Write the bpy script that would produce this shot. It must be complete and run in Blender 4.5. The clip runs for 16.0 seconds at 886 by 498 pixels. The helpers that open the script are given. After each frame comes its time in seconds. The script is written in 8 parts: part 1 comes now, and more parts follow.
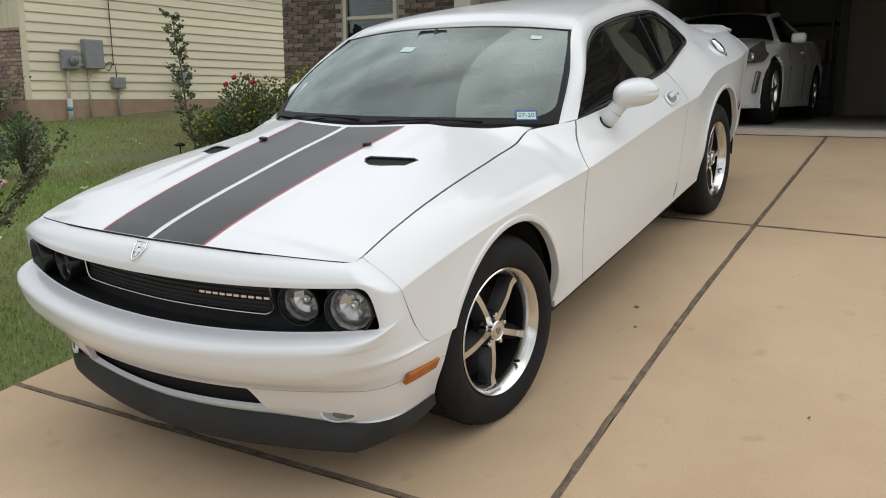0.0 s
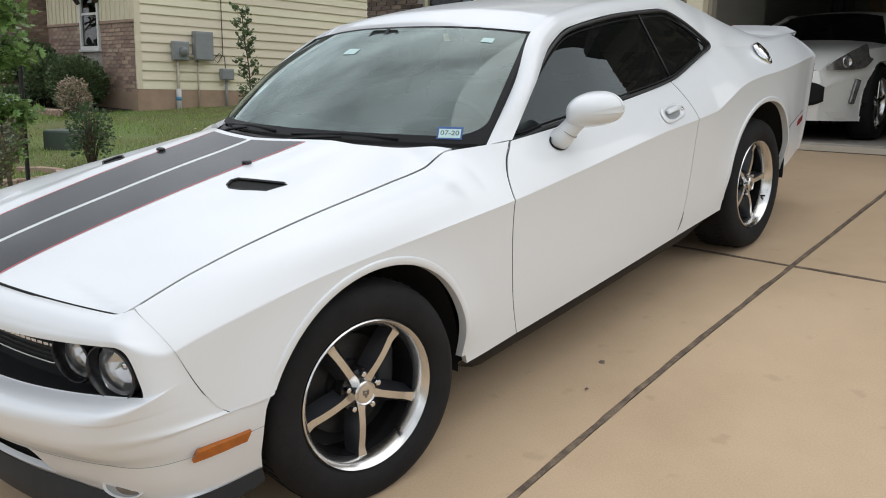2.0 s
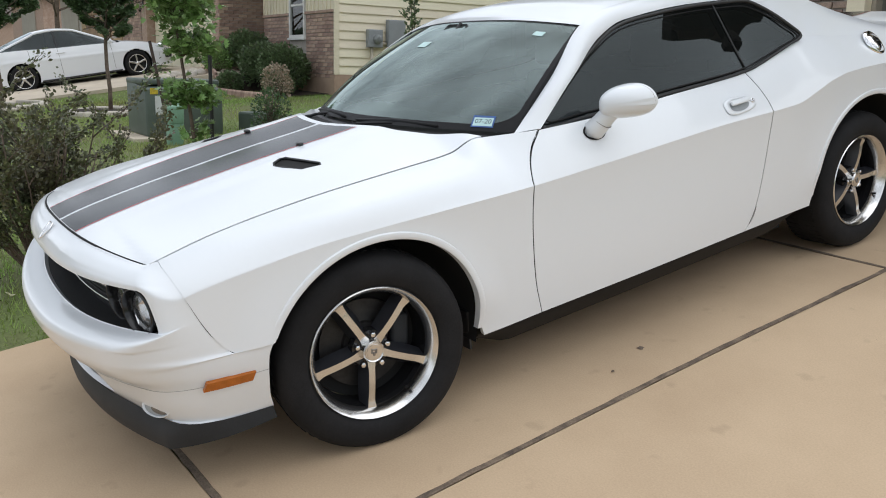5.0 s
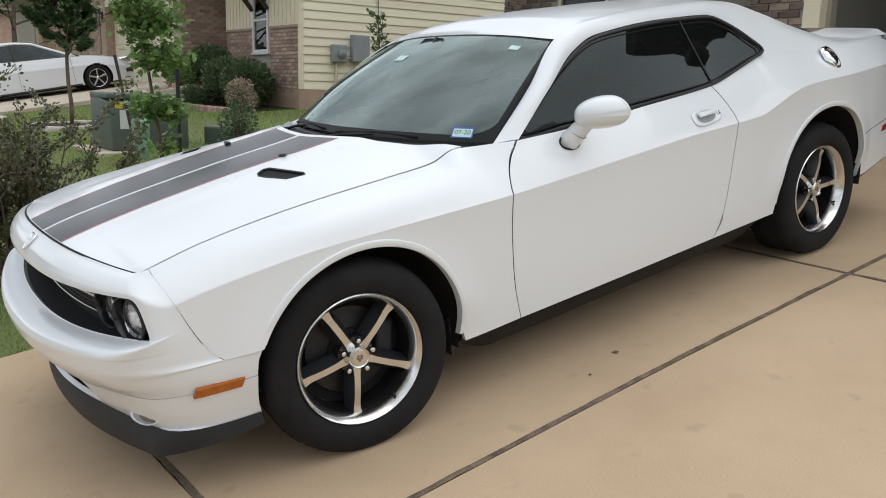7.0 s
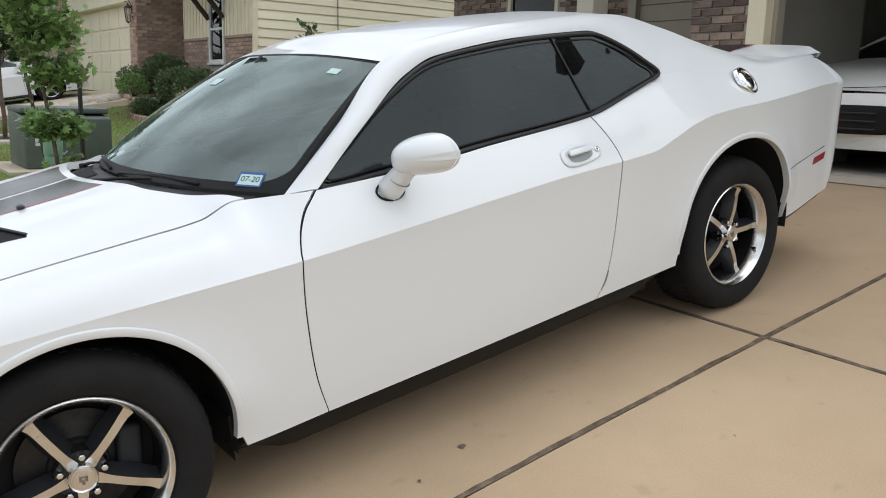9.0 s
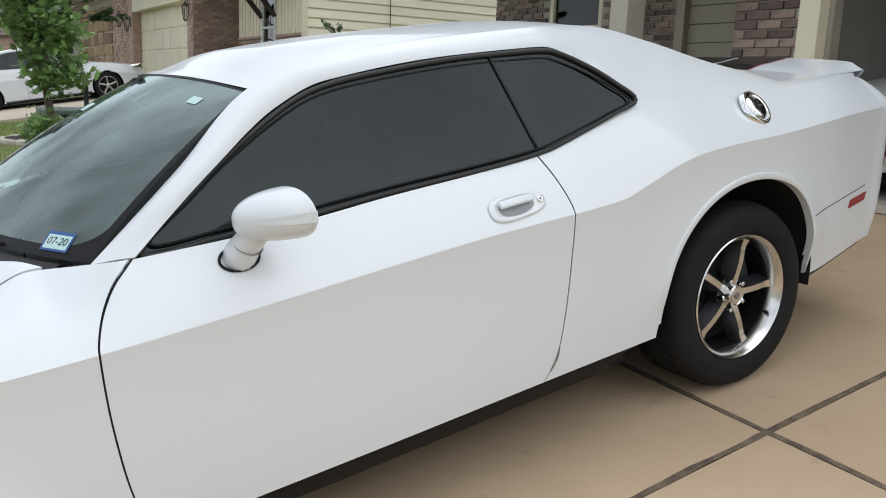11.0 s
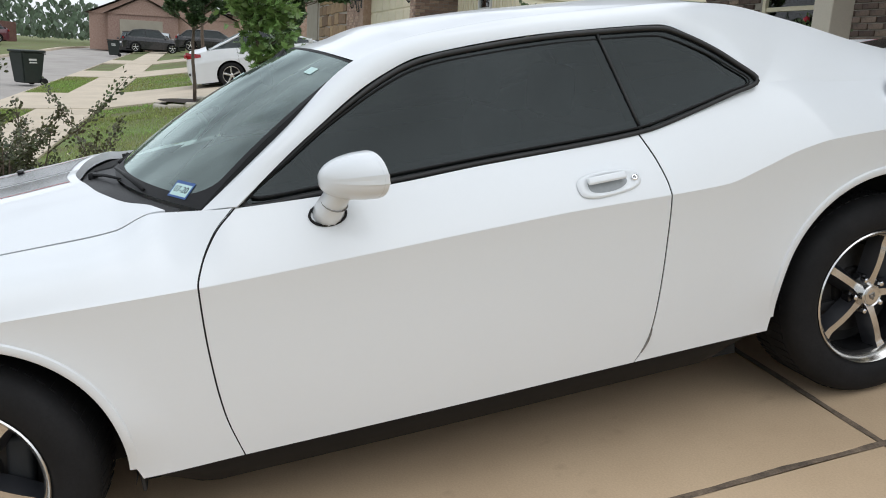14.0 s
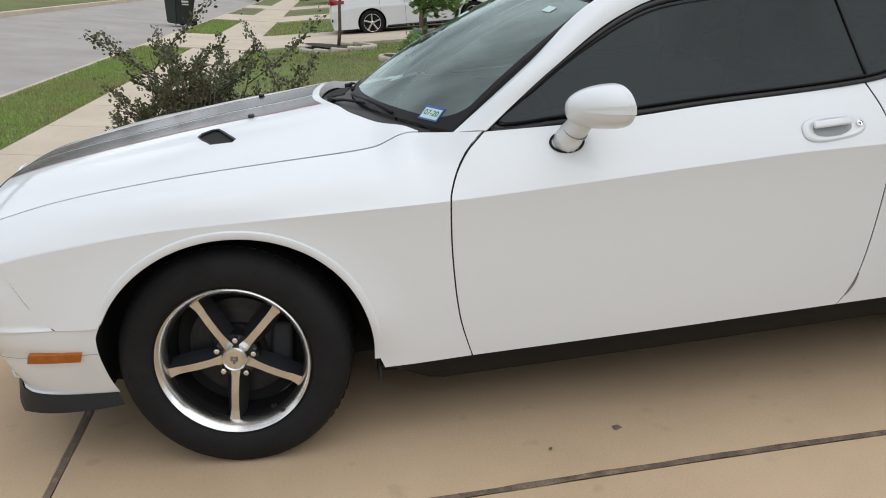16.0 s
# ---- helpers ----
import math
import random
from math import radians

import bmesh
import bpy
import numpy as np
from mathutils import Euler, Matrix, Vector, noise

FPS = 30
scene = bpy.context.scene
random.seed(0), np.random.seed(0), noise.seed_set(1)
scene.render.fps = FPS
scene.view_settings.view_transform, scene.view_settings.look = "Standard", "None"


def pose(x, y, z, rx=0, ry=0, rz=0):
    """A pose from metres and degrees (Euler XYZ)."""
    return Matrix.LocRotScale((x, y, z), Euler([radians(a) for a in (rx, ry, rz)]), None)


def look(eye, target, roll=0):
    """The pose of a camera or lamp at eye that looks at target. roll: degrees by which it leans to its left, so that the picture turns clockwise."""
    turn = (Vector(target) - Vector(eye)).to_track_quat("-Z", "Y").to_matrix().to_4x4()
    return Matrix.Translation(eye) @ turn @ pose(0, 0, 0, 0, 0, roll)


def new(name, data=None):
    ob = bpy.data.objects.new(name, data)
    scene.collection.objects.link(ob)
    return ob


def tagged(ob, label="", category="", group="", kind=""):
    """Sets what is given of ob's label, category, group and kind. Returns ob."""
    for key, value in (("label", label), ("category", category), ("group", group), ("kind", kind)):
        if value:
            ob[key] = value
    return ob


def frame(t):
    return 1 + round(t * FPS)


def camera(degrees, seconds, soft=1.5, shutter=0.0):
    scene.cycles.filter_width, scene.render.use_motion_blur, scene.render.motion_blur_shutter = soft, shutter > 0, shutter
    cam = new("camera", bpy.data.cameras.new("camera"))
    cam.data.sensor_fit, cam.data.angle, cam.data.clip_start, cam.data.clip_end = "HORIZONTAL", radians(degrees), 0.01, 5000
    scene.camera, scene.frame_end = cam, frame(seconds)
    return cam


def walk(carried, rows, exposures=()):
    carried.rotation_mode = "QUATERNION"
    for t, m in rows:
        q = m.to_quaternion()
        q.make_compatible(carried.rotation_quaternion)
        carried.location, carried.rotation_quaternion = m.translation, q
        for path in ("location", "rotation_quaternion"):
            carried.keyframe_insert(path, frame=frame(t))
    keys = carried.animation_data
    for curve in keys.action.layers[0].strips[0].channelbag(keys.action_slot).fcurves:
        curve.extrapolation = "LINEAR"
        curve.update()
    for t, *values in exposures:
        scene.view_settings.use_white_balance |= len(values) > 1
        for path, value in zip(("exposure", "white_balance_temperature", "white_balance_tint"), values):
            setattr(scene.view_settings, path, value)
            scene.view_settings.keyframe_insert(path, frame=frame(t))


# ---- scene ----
cam = camera(56.2, 16.0, soft=1.0)
# The driveway rises towards the garage; places on it are told along its slope: x across, y up the drive, z square to it.
SLOPE = pose(0, 0, 0, 8.73)
PATH = [
    (0, (2.308, -2.484, 1.608), (1.253, -0.898, 0.996), -4.9),
    (0.5, (2.561, -2.278, 1.612), (1.415, -0.754, 1.008), -3.8),
    (1, (2.564, -2.02, 1.574), (1.353, -0.547, 0.972), -4.3),
    (1.5, (2.534, -1.742, 1.57), (1.304, -0.286, 0.963), -5.0),
    (2, (2.682, -1.523, 1.536), (1.374, -0.133, 0.938), -4.7),
    (2.5, (2.799, -1.268, 1.517), (1.429, 0.058, 0.915), -4.2),
    (3, (2.736, -0.973, 1.507), (1.346, 0.338, 0.916), -4.1),
    (3.5, (2.85, -0.822, 1.509), (1.371, 0.406, 0.956), -4.5),
    (4, (3.078, -0.827, 1.504), (1.473, 0.225, 0.939), -5.3),
    (4.2, (3.153, -0.903, 1.501), (1.523, 0.102, 0.925), -6.1),
    (6.3, (3.348, -1.313, 1.53), (1.757, -0.258, 0.933), -6.3),
    (6.5, (3.319, -1.306, 1.524), (1.73, -0.24, 0.942), -6.3),
    (7, (3.323, -1.302, 1.53), (1.747, -0.205, 0.968), -5.7),
    (7.5, (3.302, -1.199, 1.519), (1.737, -0.067, 1.002), -5.8),
    (8, (3.325, -0.866, 1.491), (1.759, 0.267, 0.977), -5.8),
    (8.5, (3.262, -0.61, 1.475), (1.693, 0.502, 0.926), -5.2),
    (9, (3.134, -0.345, 1.485), (1.568, 0.773, 0.94), -5.4),
    (9.2, (3.129, -0.218, 1.487), (1.562, 0.902, 0.952), -5.6),
    (11.3, (2.883, 0.579, 1.475), (1.194, 1.505, 0.937), -5.2),
    (11.5, (2.899, 0.643, 1.465), (1.189, 1.533, 0.928), -5.1),
    (12, (3.008, 0.871, 1.46), (1.226, 1.613, 0.936), -4.6),
    (12.5, (3.067, 0.98, 1.463), (1.263, 1.675, 0.948), -5.1),
    (13, (3.061, 1.021, 1.452), (1.263, 1.735, 0.943), -4.7),
    (13.5, (3.087, 0.976, 1.446), (1.256, 1.597, 0.934), -4.7),
    (14, (3.154, 0.787, 1.438), (1.29, 1.283, 0.908), -5.3),
    (14.5, (3.259, 0.504, 1.418), (1.39, 0.923, 0.843), -5.6),
    (15, (3.325, 0.406, 1.431), (1.446, 0.735, 0.829), -3.7),
    (15.5, (3.33, 0.397, 1.431), (1.439, 0.665, 0.84), -3.5),
    (16, (3.313, 0.383, 1.428), (1.421, 0.607, 0.819), -3.8),
]
walk(cam, [(t, SLOPE @ look(eye, target, roll)) for t, eye, target, roll in PATH], exposures=[(0, 0.73, 6570, 10), (1.5, 0.75, 6420, 10), (3, 0.82, 6220, 10), (4.2, 0.85, 6120, 10), (6.5, 0.77, 6320, 10), (9, 0.85, 6280, 10), (12, 0.85, 6130, 9), (13.5, 0.84, 6180, 9), (16, 0.72, 6330, 10)])

# ---- daylight: a bright, overcast sky ----
world = bpy.data.worlds.new("overcast_sky")
scene.world = world
world.use_nodes = True
wn = world.node_tree
wn.nodes.clear()
w_out = wn.nodes.new("ShaderNodeOutputWorld")
w_bg = wn.nodes.new("ShaderNodeBackground")
w_sky = wn.nodes.new("ShaderNodeTexSky")
w_sky.sky_type = "NISHITA"
w_sky.sun_disc = False
w_sky.sun_elevation = radians(60)
w_sky.sun_rotation = radians(311)
w_sky.air_density, w_sky.dust_density = 1.0, 3.0
w_bw = wn.nodes.new("ShaderNodeRGBToBW")
w_mix = wn.nodes.new("ShaderNodeMix")
w_mix.data_type = "RGBA"
w_mix.inputs[0].default_value = 0.94
wn.links.new(w_sky.outputs[0], w_bw.inputs[0])
wn.links.new(w_sky.outputs[0], w_mix.inputs[6])
# cloud: large soft patches, thin and thick
w_co = wn.nodes.new("ShaderNodeTexCoord")
w_no = wn.nodes.new("ShaderNodeTexNoise")
w_no.inputs["Scale"].default_value, w_no.inputs["Detail"].default_value = 4.2, 5.0
w_mr = wn.nodes.new("ShaderNodeMapRange")
w_mr.inputs[1].default_value, w_mr.inputs[2].default_value = 0.3, 0.7
w_mr.inputs[3].default_value, w_mr.inputs[4].default_value = 1.55, 4.9
w_even = wn.nodes.new("ShaderNodeMath")
w_even.operation = "POWER"
w_even.inputs[1].default_value = 0.15
w_mul = wn.nodes.new("ShaderNodeMath")
w_mul.operation = "MULTIPLY"
w_tint = wn.nodes.new("ShaderNodeMix")
w_tint.data_type, w_tint.blend_type = "RGBA", "MULTIPLY"
w_tint.inputs[0].default_value = 1.0
w_tint.inputs[7].default_value = (0.95, 0.98, 1.01, 1)
wn.links.new(w_co.outputs["Generated"], w_no.inputs["Vector"])
wn.links.new(w_no.outputs["Fac"], w_mr.inputs[0])
wn.links.new(w_bw.outputs[0], w_even.inputs[0])
wn.links.new(w_even.outputs[0], w_mul.inputs[0])
wn.links.new(w_mr.outputs[0], w_mul.inputs[1])
wn.links.new(w_mul.outputs[0], w_mix.inputs[7])
wn.links.new(w_mix.outputs[2], w_tint.inputs[6])
wn.links.new(w_tint.outputs[2], w_bg.inputs["Color"])
w_bg.inputs["Strength"].default_value = 0.15
wn.links.new(w_bg.outputs[0], w_out.inputs[0])
sun = new("sun", bpy.data.lights.new("sun", "SUN"))
sun.data.energy, sun.data.angle, sun.data.color = 0.75, radians(85), (1.0, 0.965, 0.92)
sun.matrix_world = look((0, 0, 20), (-20 * math.cos(radians(60)) * 0.755, -20 * math.cos(radians(60)) * 0.656, 20 - 20 * math.sin(radians(60))))


# ---- materials ----
def node(nt, kind, **values):
    n = nt.nodes.new(kind)
    for k, v in values.items():
        n.inputs[k.replace("_", " ")].default_value = v
    return n


def surface(name, base, rough=0.5, metal=0.0, var=0.12, scale=3.0, fine=60.0, bump=0.05, coat=0.0, second=None, spots=0.0, spec=0.5, piece=0.0, rvar=0.1, stretch=None, island=False):
    """A surface with two scales of colour change, fine relief and, for pieces, a tone of their own."""
    m = bpy.data.materials.new(name)
    m.use_nodes = True
    nt = m.node_tree
    p = nt.nodes["Principled BSDF"]
    co = nt.nodes.new("ShaderNodeTexCoord")
    src = co.outputs["Object"]
    if stretch:
        mp = nt.nodes.new("ShaderNodeMapping")
        mp.inputs["Scale"].default_value = stretch
        nt.links.new(src, mp.inputs[0])
        src = mp.outputs[0]
    big = node(nt, "ShaderNodeTexNoise", Scale=scale, Detail=5.0, Roughness=0.6)
    small = node(nt, "ShaderNodeTexNoise", Scale=fine, Detail=3.0, Roughness=0.7)
    nt.links.new(src, big.inputs["Vector"])
    nt.links.new(src, small.inputs["Vector"])
    mx = nt.nodes.new("ShaderNodeMix")
    mx.data_type = "RGBA"
    b2 = second or [c * (1 - 1.6 * var) for c in base]
    mx.inputs[6].default_value = (*base, 1)
    mx.inputs[7].default_value = (*b2, 1)
    cr = nt.nodes.new("ShaderNodeMapRange")
    cr.inputs[1].default_value, cr.inputs[2].default_value = 0.35, 0.68
    nt.links.new(big.outputs["Fac"], cr.inputs[0])
    nt.links.new(cr.outputs[0], mx.inputs[0])
    out = mx.outputs[2]
    hs = nt.nodes.new("ShaderNodeHueSaturation")
    vr = nt.nodes.new("ShaderNodeMapRange")
    vr.inputs[1].default_value, vr.inputs[2].default_value = 0.25, 0.75
    vr.inputs[3].default_value, vr.inputs[4].default_value = 1 - var, 1 + var
    nt.links.new(small.outputs["Fac"], vr.inputs[0])
    val = vr.outputs[0]
    if piece or island:
        if island:
            inf = nt.nodes.new("ShaderNodeNewGeometry")
            rnd = inf.outputs["Random Per Island"]
        else:
            inf = nt.nodes.new("ShaderNodeObjectInfo")
            rnd = inf.outputs["Random"]
        pr = nt.nodes.new("ShaderNodeMapRange")
        pr.inputs[3].default_value, pr.inputs[4].default_value = 1 - (piece or 0.3), 1 + (piece or 0.3)
        nt.links.new(rnd, pr.inputs[0])
        mm = nt.nodes.new("ShaderNodeMath")
        mm.operation = "MULTIPLY"
        nt.links.new(val, mm.inputs[0])
        nt.links.new(pr.outputs[0], mm.inputs[1])
        val = mm.outputs[0]
        hr = nt.nodes.new("ShaderNodeMapRange")
        hr.inputs[3].default_value, hr.inputs[4].default_value = 0.488, 0.512
        nt.links.new(rnd, hr.inputs[0])
        nt.links.new(hr.outputs[0], hs.inputs["Hue"])
    nt.links.new(out, hs.inputs["Color"])
    nt.links.new(val, hs.inputs["Value"])
    out = hs.outputs[0]
    if spots:
        vo = node(nt, "ShaderNodeTexNoise", Scale=scale * 9, Detail=2.0)
        nt.links.new(src, vo.inputs["Vector"])
        sr = nt.nodes.new("ShaderNodeMapRange")
        sr.inputs[1].default_value, sr.inputs[2].default_value = 0.66, 0.74
        sr.inputs[4].default_value = spots
        nt.links.new(vo.outputs["Fac"], sr.inputs[0])
        m2 = nt.nodes.new("ShaderNodeMix")
        m2.data_type = "RGBA"
        m2.inputs[7].default_value = (*[c * 0.35 for c in base], 1)
        nt.links.new(sr.outputs[0], m2.inputs[0])
        nt.links.new(out, m2.inputs[6])
        out = m2.outputs[2]
    nt.links.new(out, p.inputs["Base Color"])
    p.inputs["Metallic"].default_value = metal
    p.inputs["Specular IOR Level"].default_value = spec
    rr = nt.nodes.new("ShaderNodeMapRange")
    rr.inputs[3].default_value, rr.inputs[4].default_value = max(0.02, rough * (1 - rvar)), min(1, rough * (1 + rvar))
    nt.links.new(big.outputs["Fac"], rr.inputs[0])
    nt.links.new(rr.outputs[0], p.inputs["Roughness"])
    if coat:
        p.inputs["Coat Weight"].default_value = coat
        p.inputs["Coat Roughness"].default_value = 0.03
    if bump:
        bp = nt.nodes.new("ShaderNodeBump")
        bp.inputs["Strength"].default_value, bp.inputs["Distance"].default_value = bump, 0.01
        nt.links.new(small.outputs["Fac"], bp.inputs["Height"])
        nt.links.new(bp.outputs[0], p.inputs["Normal"])
    return m


def glass(name, tint, rough=0.0, gloss=(1, 1, 1), sky_film=0.0, ior=1.52):
    """A pane: it lets tinted light through and mirrors by Fresnel."""
    m = bpy.data.materials.new(name)
    m.use_nodes = True
    nt = m.node_tree
    nt.nodes.clear()
    o = nt.nodes.new("ShaderNodeOutputMaterial")
    tr = node(nt, "ShaderNodeBsdfTransparent", Color=(*tint, 1))
    gl = node(nt, "ShaderNodeBsdfGlossy", Roughness=rough, Color=(*gloss, 1))
    fr = node(nt, "ShaderNodeFresnel", IOR=ior)
    mx = nt.nodes.new("ShaderNodeMixShader")
    nt.links.new(fr.outputs[0], mx.inputs[0])
    nt.links.new(tr.outputs[0], mx.inputs[1])
    nt.links.new(gl.outputs[0], mx.inputs[2])
    last = mx.outputs[0]
    # pale diffuse film: brightness of mirrored sky is put into the pane's colour
    if sky_film:
        df = node(nt, "ShaderNodeBsdfDiffuse", Color=(0.40, 0.46, 0.44, 1))
        no = node(nt, "ShaderNodeTexNoise", Scale=3.0, Detail=4.0)
        co = nt.nodes.new("ShaderNodeTexCoord")
        nt.links.new(co.outputs["Object"], no.inputs["Vector"])
        mr = nt.nodes.new("ShaderNodeMapRange")
        mr.inputs[3].default_value, mr.inputs[4].default_value = sky_film * 0.6, sky_film * 1.4
        nt.links.new(no.outputs["Fac"], mr.inputs[0])
        m2 = nt.nodes.new("ShaderNodeMixShader")
        nt.links.new(mr.outputs[0], m2.inputs[0])
        nt.links.new(last, m2.inputs[1])
        nt.links.new(df.outputs[0], m2.inputs[2])
        last = m2.outputs[0]
    nt.links.new(last, o.inputs[0])
    return m


WHITE = surface("white_car_paint", (0.728, 0.752, 0.774), 0.3, var=0.004, scale=2, bump=0.0, coat=0.5, rvar=0.0)
PEARL = surface("pearl_white_paint", (0.90, 0.89, 0.85), 0.3, var=0.015, scale=2, bump=0.0, coat=0.6)
STRIPE = surface("black_stripe_vinyl", (0.022, 0.022, 0.024), 0.19, var=0.1, scale=5, bump=0.01, spec=0.27)
RED = surface("red_pinstripe", (0.45, 0.02, 0.035), 0.3, var=0.03, bump=0.0)
BLACK = surface("black_plastic", (0.022, 0.022, 0.023), 0.55, var=0.15, scale=6, fine=200, bump=0.06)
FRIT = surface("matt_black", (0.012, 0.012, 0.013), 0.55, var=0.1, bump=0.0, spec=0.2)
# cream trim darkened to beige: the porch's shade is put into the colour
COLUMNMAT = surface("shaded_column_cream", (0.54, 0.49, 0.41), 0.65, var=0.05, scale=2, bump=0.03)
GLOSSBLACK = surface("gloss_black", (0.012, 0.012, 0.013), 0.2, var=0.1, bump=0.0)
ZLAMP = surface("lamp_housing", (0.26, 0.25, 0.24), 0.2, 0.5, var=0.3, scale=18, bump=0.0)
GREYPLAST = surface("dark_grey_plastic", (0.026, 0.029, 0.033), 0.6, spec=0.3, var=0.15, scale=5, fine=220, bump=0.05)
# near-black for hollows and gaps: their shade is put into the colour
VOID = surface("shade_black", (0.008, 0.008, 0.008), 0.9, var=0.1, bump=0.0)
RUBBER = surface("tyre_rubber", (0.012, 0.012, 0.013), 0.75, spec=0.25, var=0.2, scale=7, fine=90, bump=0.1)
CHROME = surface("chrome", (0.85, 0.85, 0.86), 0.07, 1.0, var=0.02, bump=0.0)
ALLOY = surface("machined_alloy", (0.72, 0.71, 0.69), 0.22, 1.0, var=0.05, scale=12, fine=150, bump=0.02)
REFLECTOR = surface("lamp_reflector", (0.62, 0.62, 0.62), 0.16, 0.85, var=0.1, scale=55, bump=0.0)
SLATE = surface("slate_painted_spoke", (0.020, 0.021, 0.025), 0.35, var=0.1, bump=0.0)
# disc steel, much darker than BRAKE
DISCMAT = surface("dark_brake_disc", (0.045, 0.043, 0.042), 0.5, 0.6, var=0.2, scale=20, bump=0.05)
BRAKE = surface("brake_steel", (0.28, 0.27, 0.26), 0.4, 0.9, var=0.15, scale=20, bump=0.05)
WSGLASS = glass("windscreen_glass", (0.48, 0.63, 0.57), gloss=(0.86, 1.0, 0.97), sky_film=0.09, ior=2.1)
TINTGLASS = glass("tinted_glass", (0.10, 0.105, 0.11), gloss=(0.82, 0.92, 0.94), sky_film=0.012, ior=1.45)
PANE = glass("house_glass", (0.45, 0.5, 0.5))
LENS = glass("lamp_lens", (0.95, 0.95, 0.95), ior=1.38)
AMBER = surface("amber_reflector", (0.42, 0.12, 0.012), 0.25, var=0.15, scale=30, fine=260, bump=0.1)
REDLENS = surface("red_lens", (0.32, 0.02, 0.025), 0.18, var=0.1, scale=20, bump=0.02)
CABIN = surface("charcoal_cabin_trim", (0.05, 0.05, 0.052), 0.8, var=0.15, scale=9, fine=150, bump=0.0, spec=0.2)
STICKER = surface("pale_sticker", (0.50, 0.68, 0.66), 0.5, var=0.05, bump=0.0)
BLUE = surface("blue_sticker_edge", (0.03, 0.09, 0.28), 0.5, var=0.05, bump=0.0)
INK = surface("dark_ink", (0.02, 0.03, 0.05), 0.6, var=0.05, bump=0.0)
CONCRETE = surface("tan_concrete", (0.545, 0.405, 0.263), 0.85, var=0.10, scale=0.8, fine=140, bump=0.12, second=(0.45, 0.327, 0.208), spots=0.18)
WALKCON = surface("pale_concrete", (0.56, 0.48, 0.375), 0.85, var=0.10, scale=0.9, fine=140, bump=0.12, spots=0.2)
JOINT = surface("dark_joint_filler", (0.085, 0.064, 0.047), 0.95, var=0.4, scale=14, fine=120, bump=0.3, second=(0.22, 0.165, 0.115))
ROADMAT = surface("worn_asphalt", (0.36, 0.335, 0.31), 0.9, var=0.12, scale=0.6, fine=160, bump=0.2)
SOIL = surface("lawn_soil", (0.125, 0.170, 0.048), 0.95, var=0.3, scale=0.7, fine=40, bump=0.5, second=(0.12, 0.105, 0.045))
MULCH = surface("dark_mulch", (0.05, 0.035, 0.025), 0.95, var=0.4, scale=8, fine=60, bump=0.6)
GRASS = surface("grass_blade", (0.160, 0.250, 0.055), 0.6, var=0.2, scale=0.5, fine=9, bump=0.0, second=(0.20, 0.185, 0.07), island=True, piece=0.35)
SIDING = surface("cream_siding", (0.88, 0.81, 0.62), 0.6, var=0.05, scale=1.2, fine=50, bump=0.05, piece=0.03, stretch=(1, 0.2, 4))
TRIMMAT = surface("cream_trim", (0.82, 0.745, 0.56), 0.6, var=0.05, scale=2, bump=0.03)
TAUPE = surface("taupe_trim", (0.36, 0.325, 0.26), 0.65, var=0.06, scale=2, bump=0.03)
FOUND = surface("pinkish_foundation", (0.46, 0.33, 0.24), 0.9, var=0.12, scale=2.5, fine=70, bump=0.25)
BRICK_N = surface("red_brown_brick", (0.36, 0.235, 0.18), 0.9, var=0.15, scale=9, fine=80, bump=0.3, second=(0.46, 0.34, 0.275), piece=0.28)
BRICK_O = surface("dark_brown_brick", (0.14, 0.105, 0.09), 0.9, var=0.25, scale=9, fine=70, bump=0.35, second=(0.26, 0.185, 0.15), piece=0.55)
MORTAR = surface("grey_mortar", (0.44, 0.40, 0.35), 0.95, var=0.12, scale=10, fine=120, bump=0.2)
STONEMAT = surface("tan_field_stone", (0.36, 0.25, 0.15), 0.9, var=0.2, scale=4, fine=60, bump=0.3, piece=0.4)
LIMESTONE = surface("white_limestone", (0.58, 0.53, 0.45), 0.9, var=0.15, scale=6, fine=60, bump=0.4, piece=0.15)
METERGREY = surface("grey_enamel", (0.30, 0.32, 0.33), 0.45, var=0.06, scale=5, bump=0.02)
PVC = surface("weathered_pvc", (0.50, 0.45, 0.36), 0.5, var=0.06, bump=0.0)
UTILGREEN = surface("utility_green", (0.085, 0.11, 0.09), 0.5, var=0.1, scale=4, fine=60, bump=0.04)
PEDGREEN = surface("pale_green_pedestal", (0.22, 0.38, 0.27), 0.5, var=0.08, scale=4, bump=0.02)
IRON = surface("black_iron", (0.02, 0.02, 0.02), 0.5, var=0.2, scale=15, bump=0.1)
BARK = surface("grey_bark", (0.16, 0.12, 0.09), 0.9, var=0.3, scale=14, fine=60, bump=0.5)
LEAF_D = surface("dark_leaf", (0.042, 0.075, 0.03), 0.5, var=0.2, scale=2, bump=0.0, island=True, piece=0.45, second=(0.065, 0.10, 0.04))
LEAF_M = surface("maple_leaf", (0.110, 0.180, 0.055), 0.5, var=0.2, scale=2, bump=0.0, island=True, piece=0.5, second=(0.160, 0.235, 0.075))
LEAF_C = surface("bronze_leaf", (0.055, 0.075, 0.028), 0.5, var=0.2, scale=3, bump=0.0, island=True, piece=0.5, second=(0.075, 0.058, 0.032))
LEAF_B = surface("shrub_leaf", (0.068, 0.100, 0.044), 0.5, var=0.2, scale=3, bump=0.0, island=True, piece=0.45, second=(0.095, 0.132, 0.058))
LEAF_Y = surface("yellow_green_leaf", (0.13, 0.155, 0.045), 0.5, var=0.2, scale=3, bump=0.0, island=True, piece=0.45, second=(0.085, 0.12, 0.045))
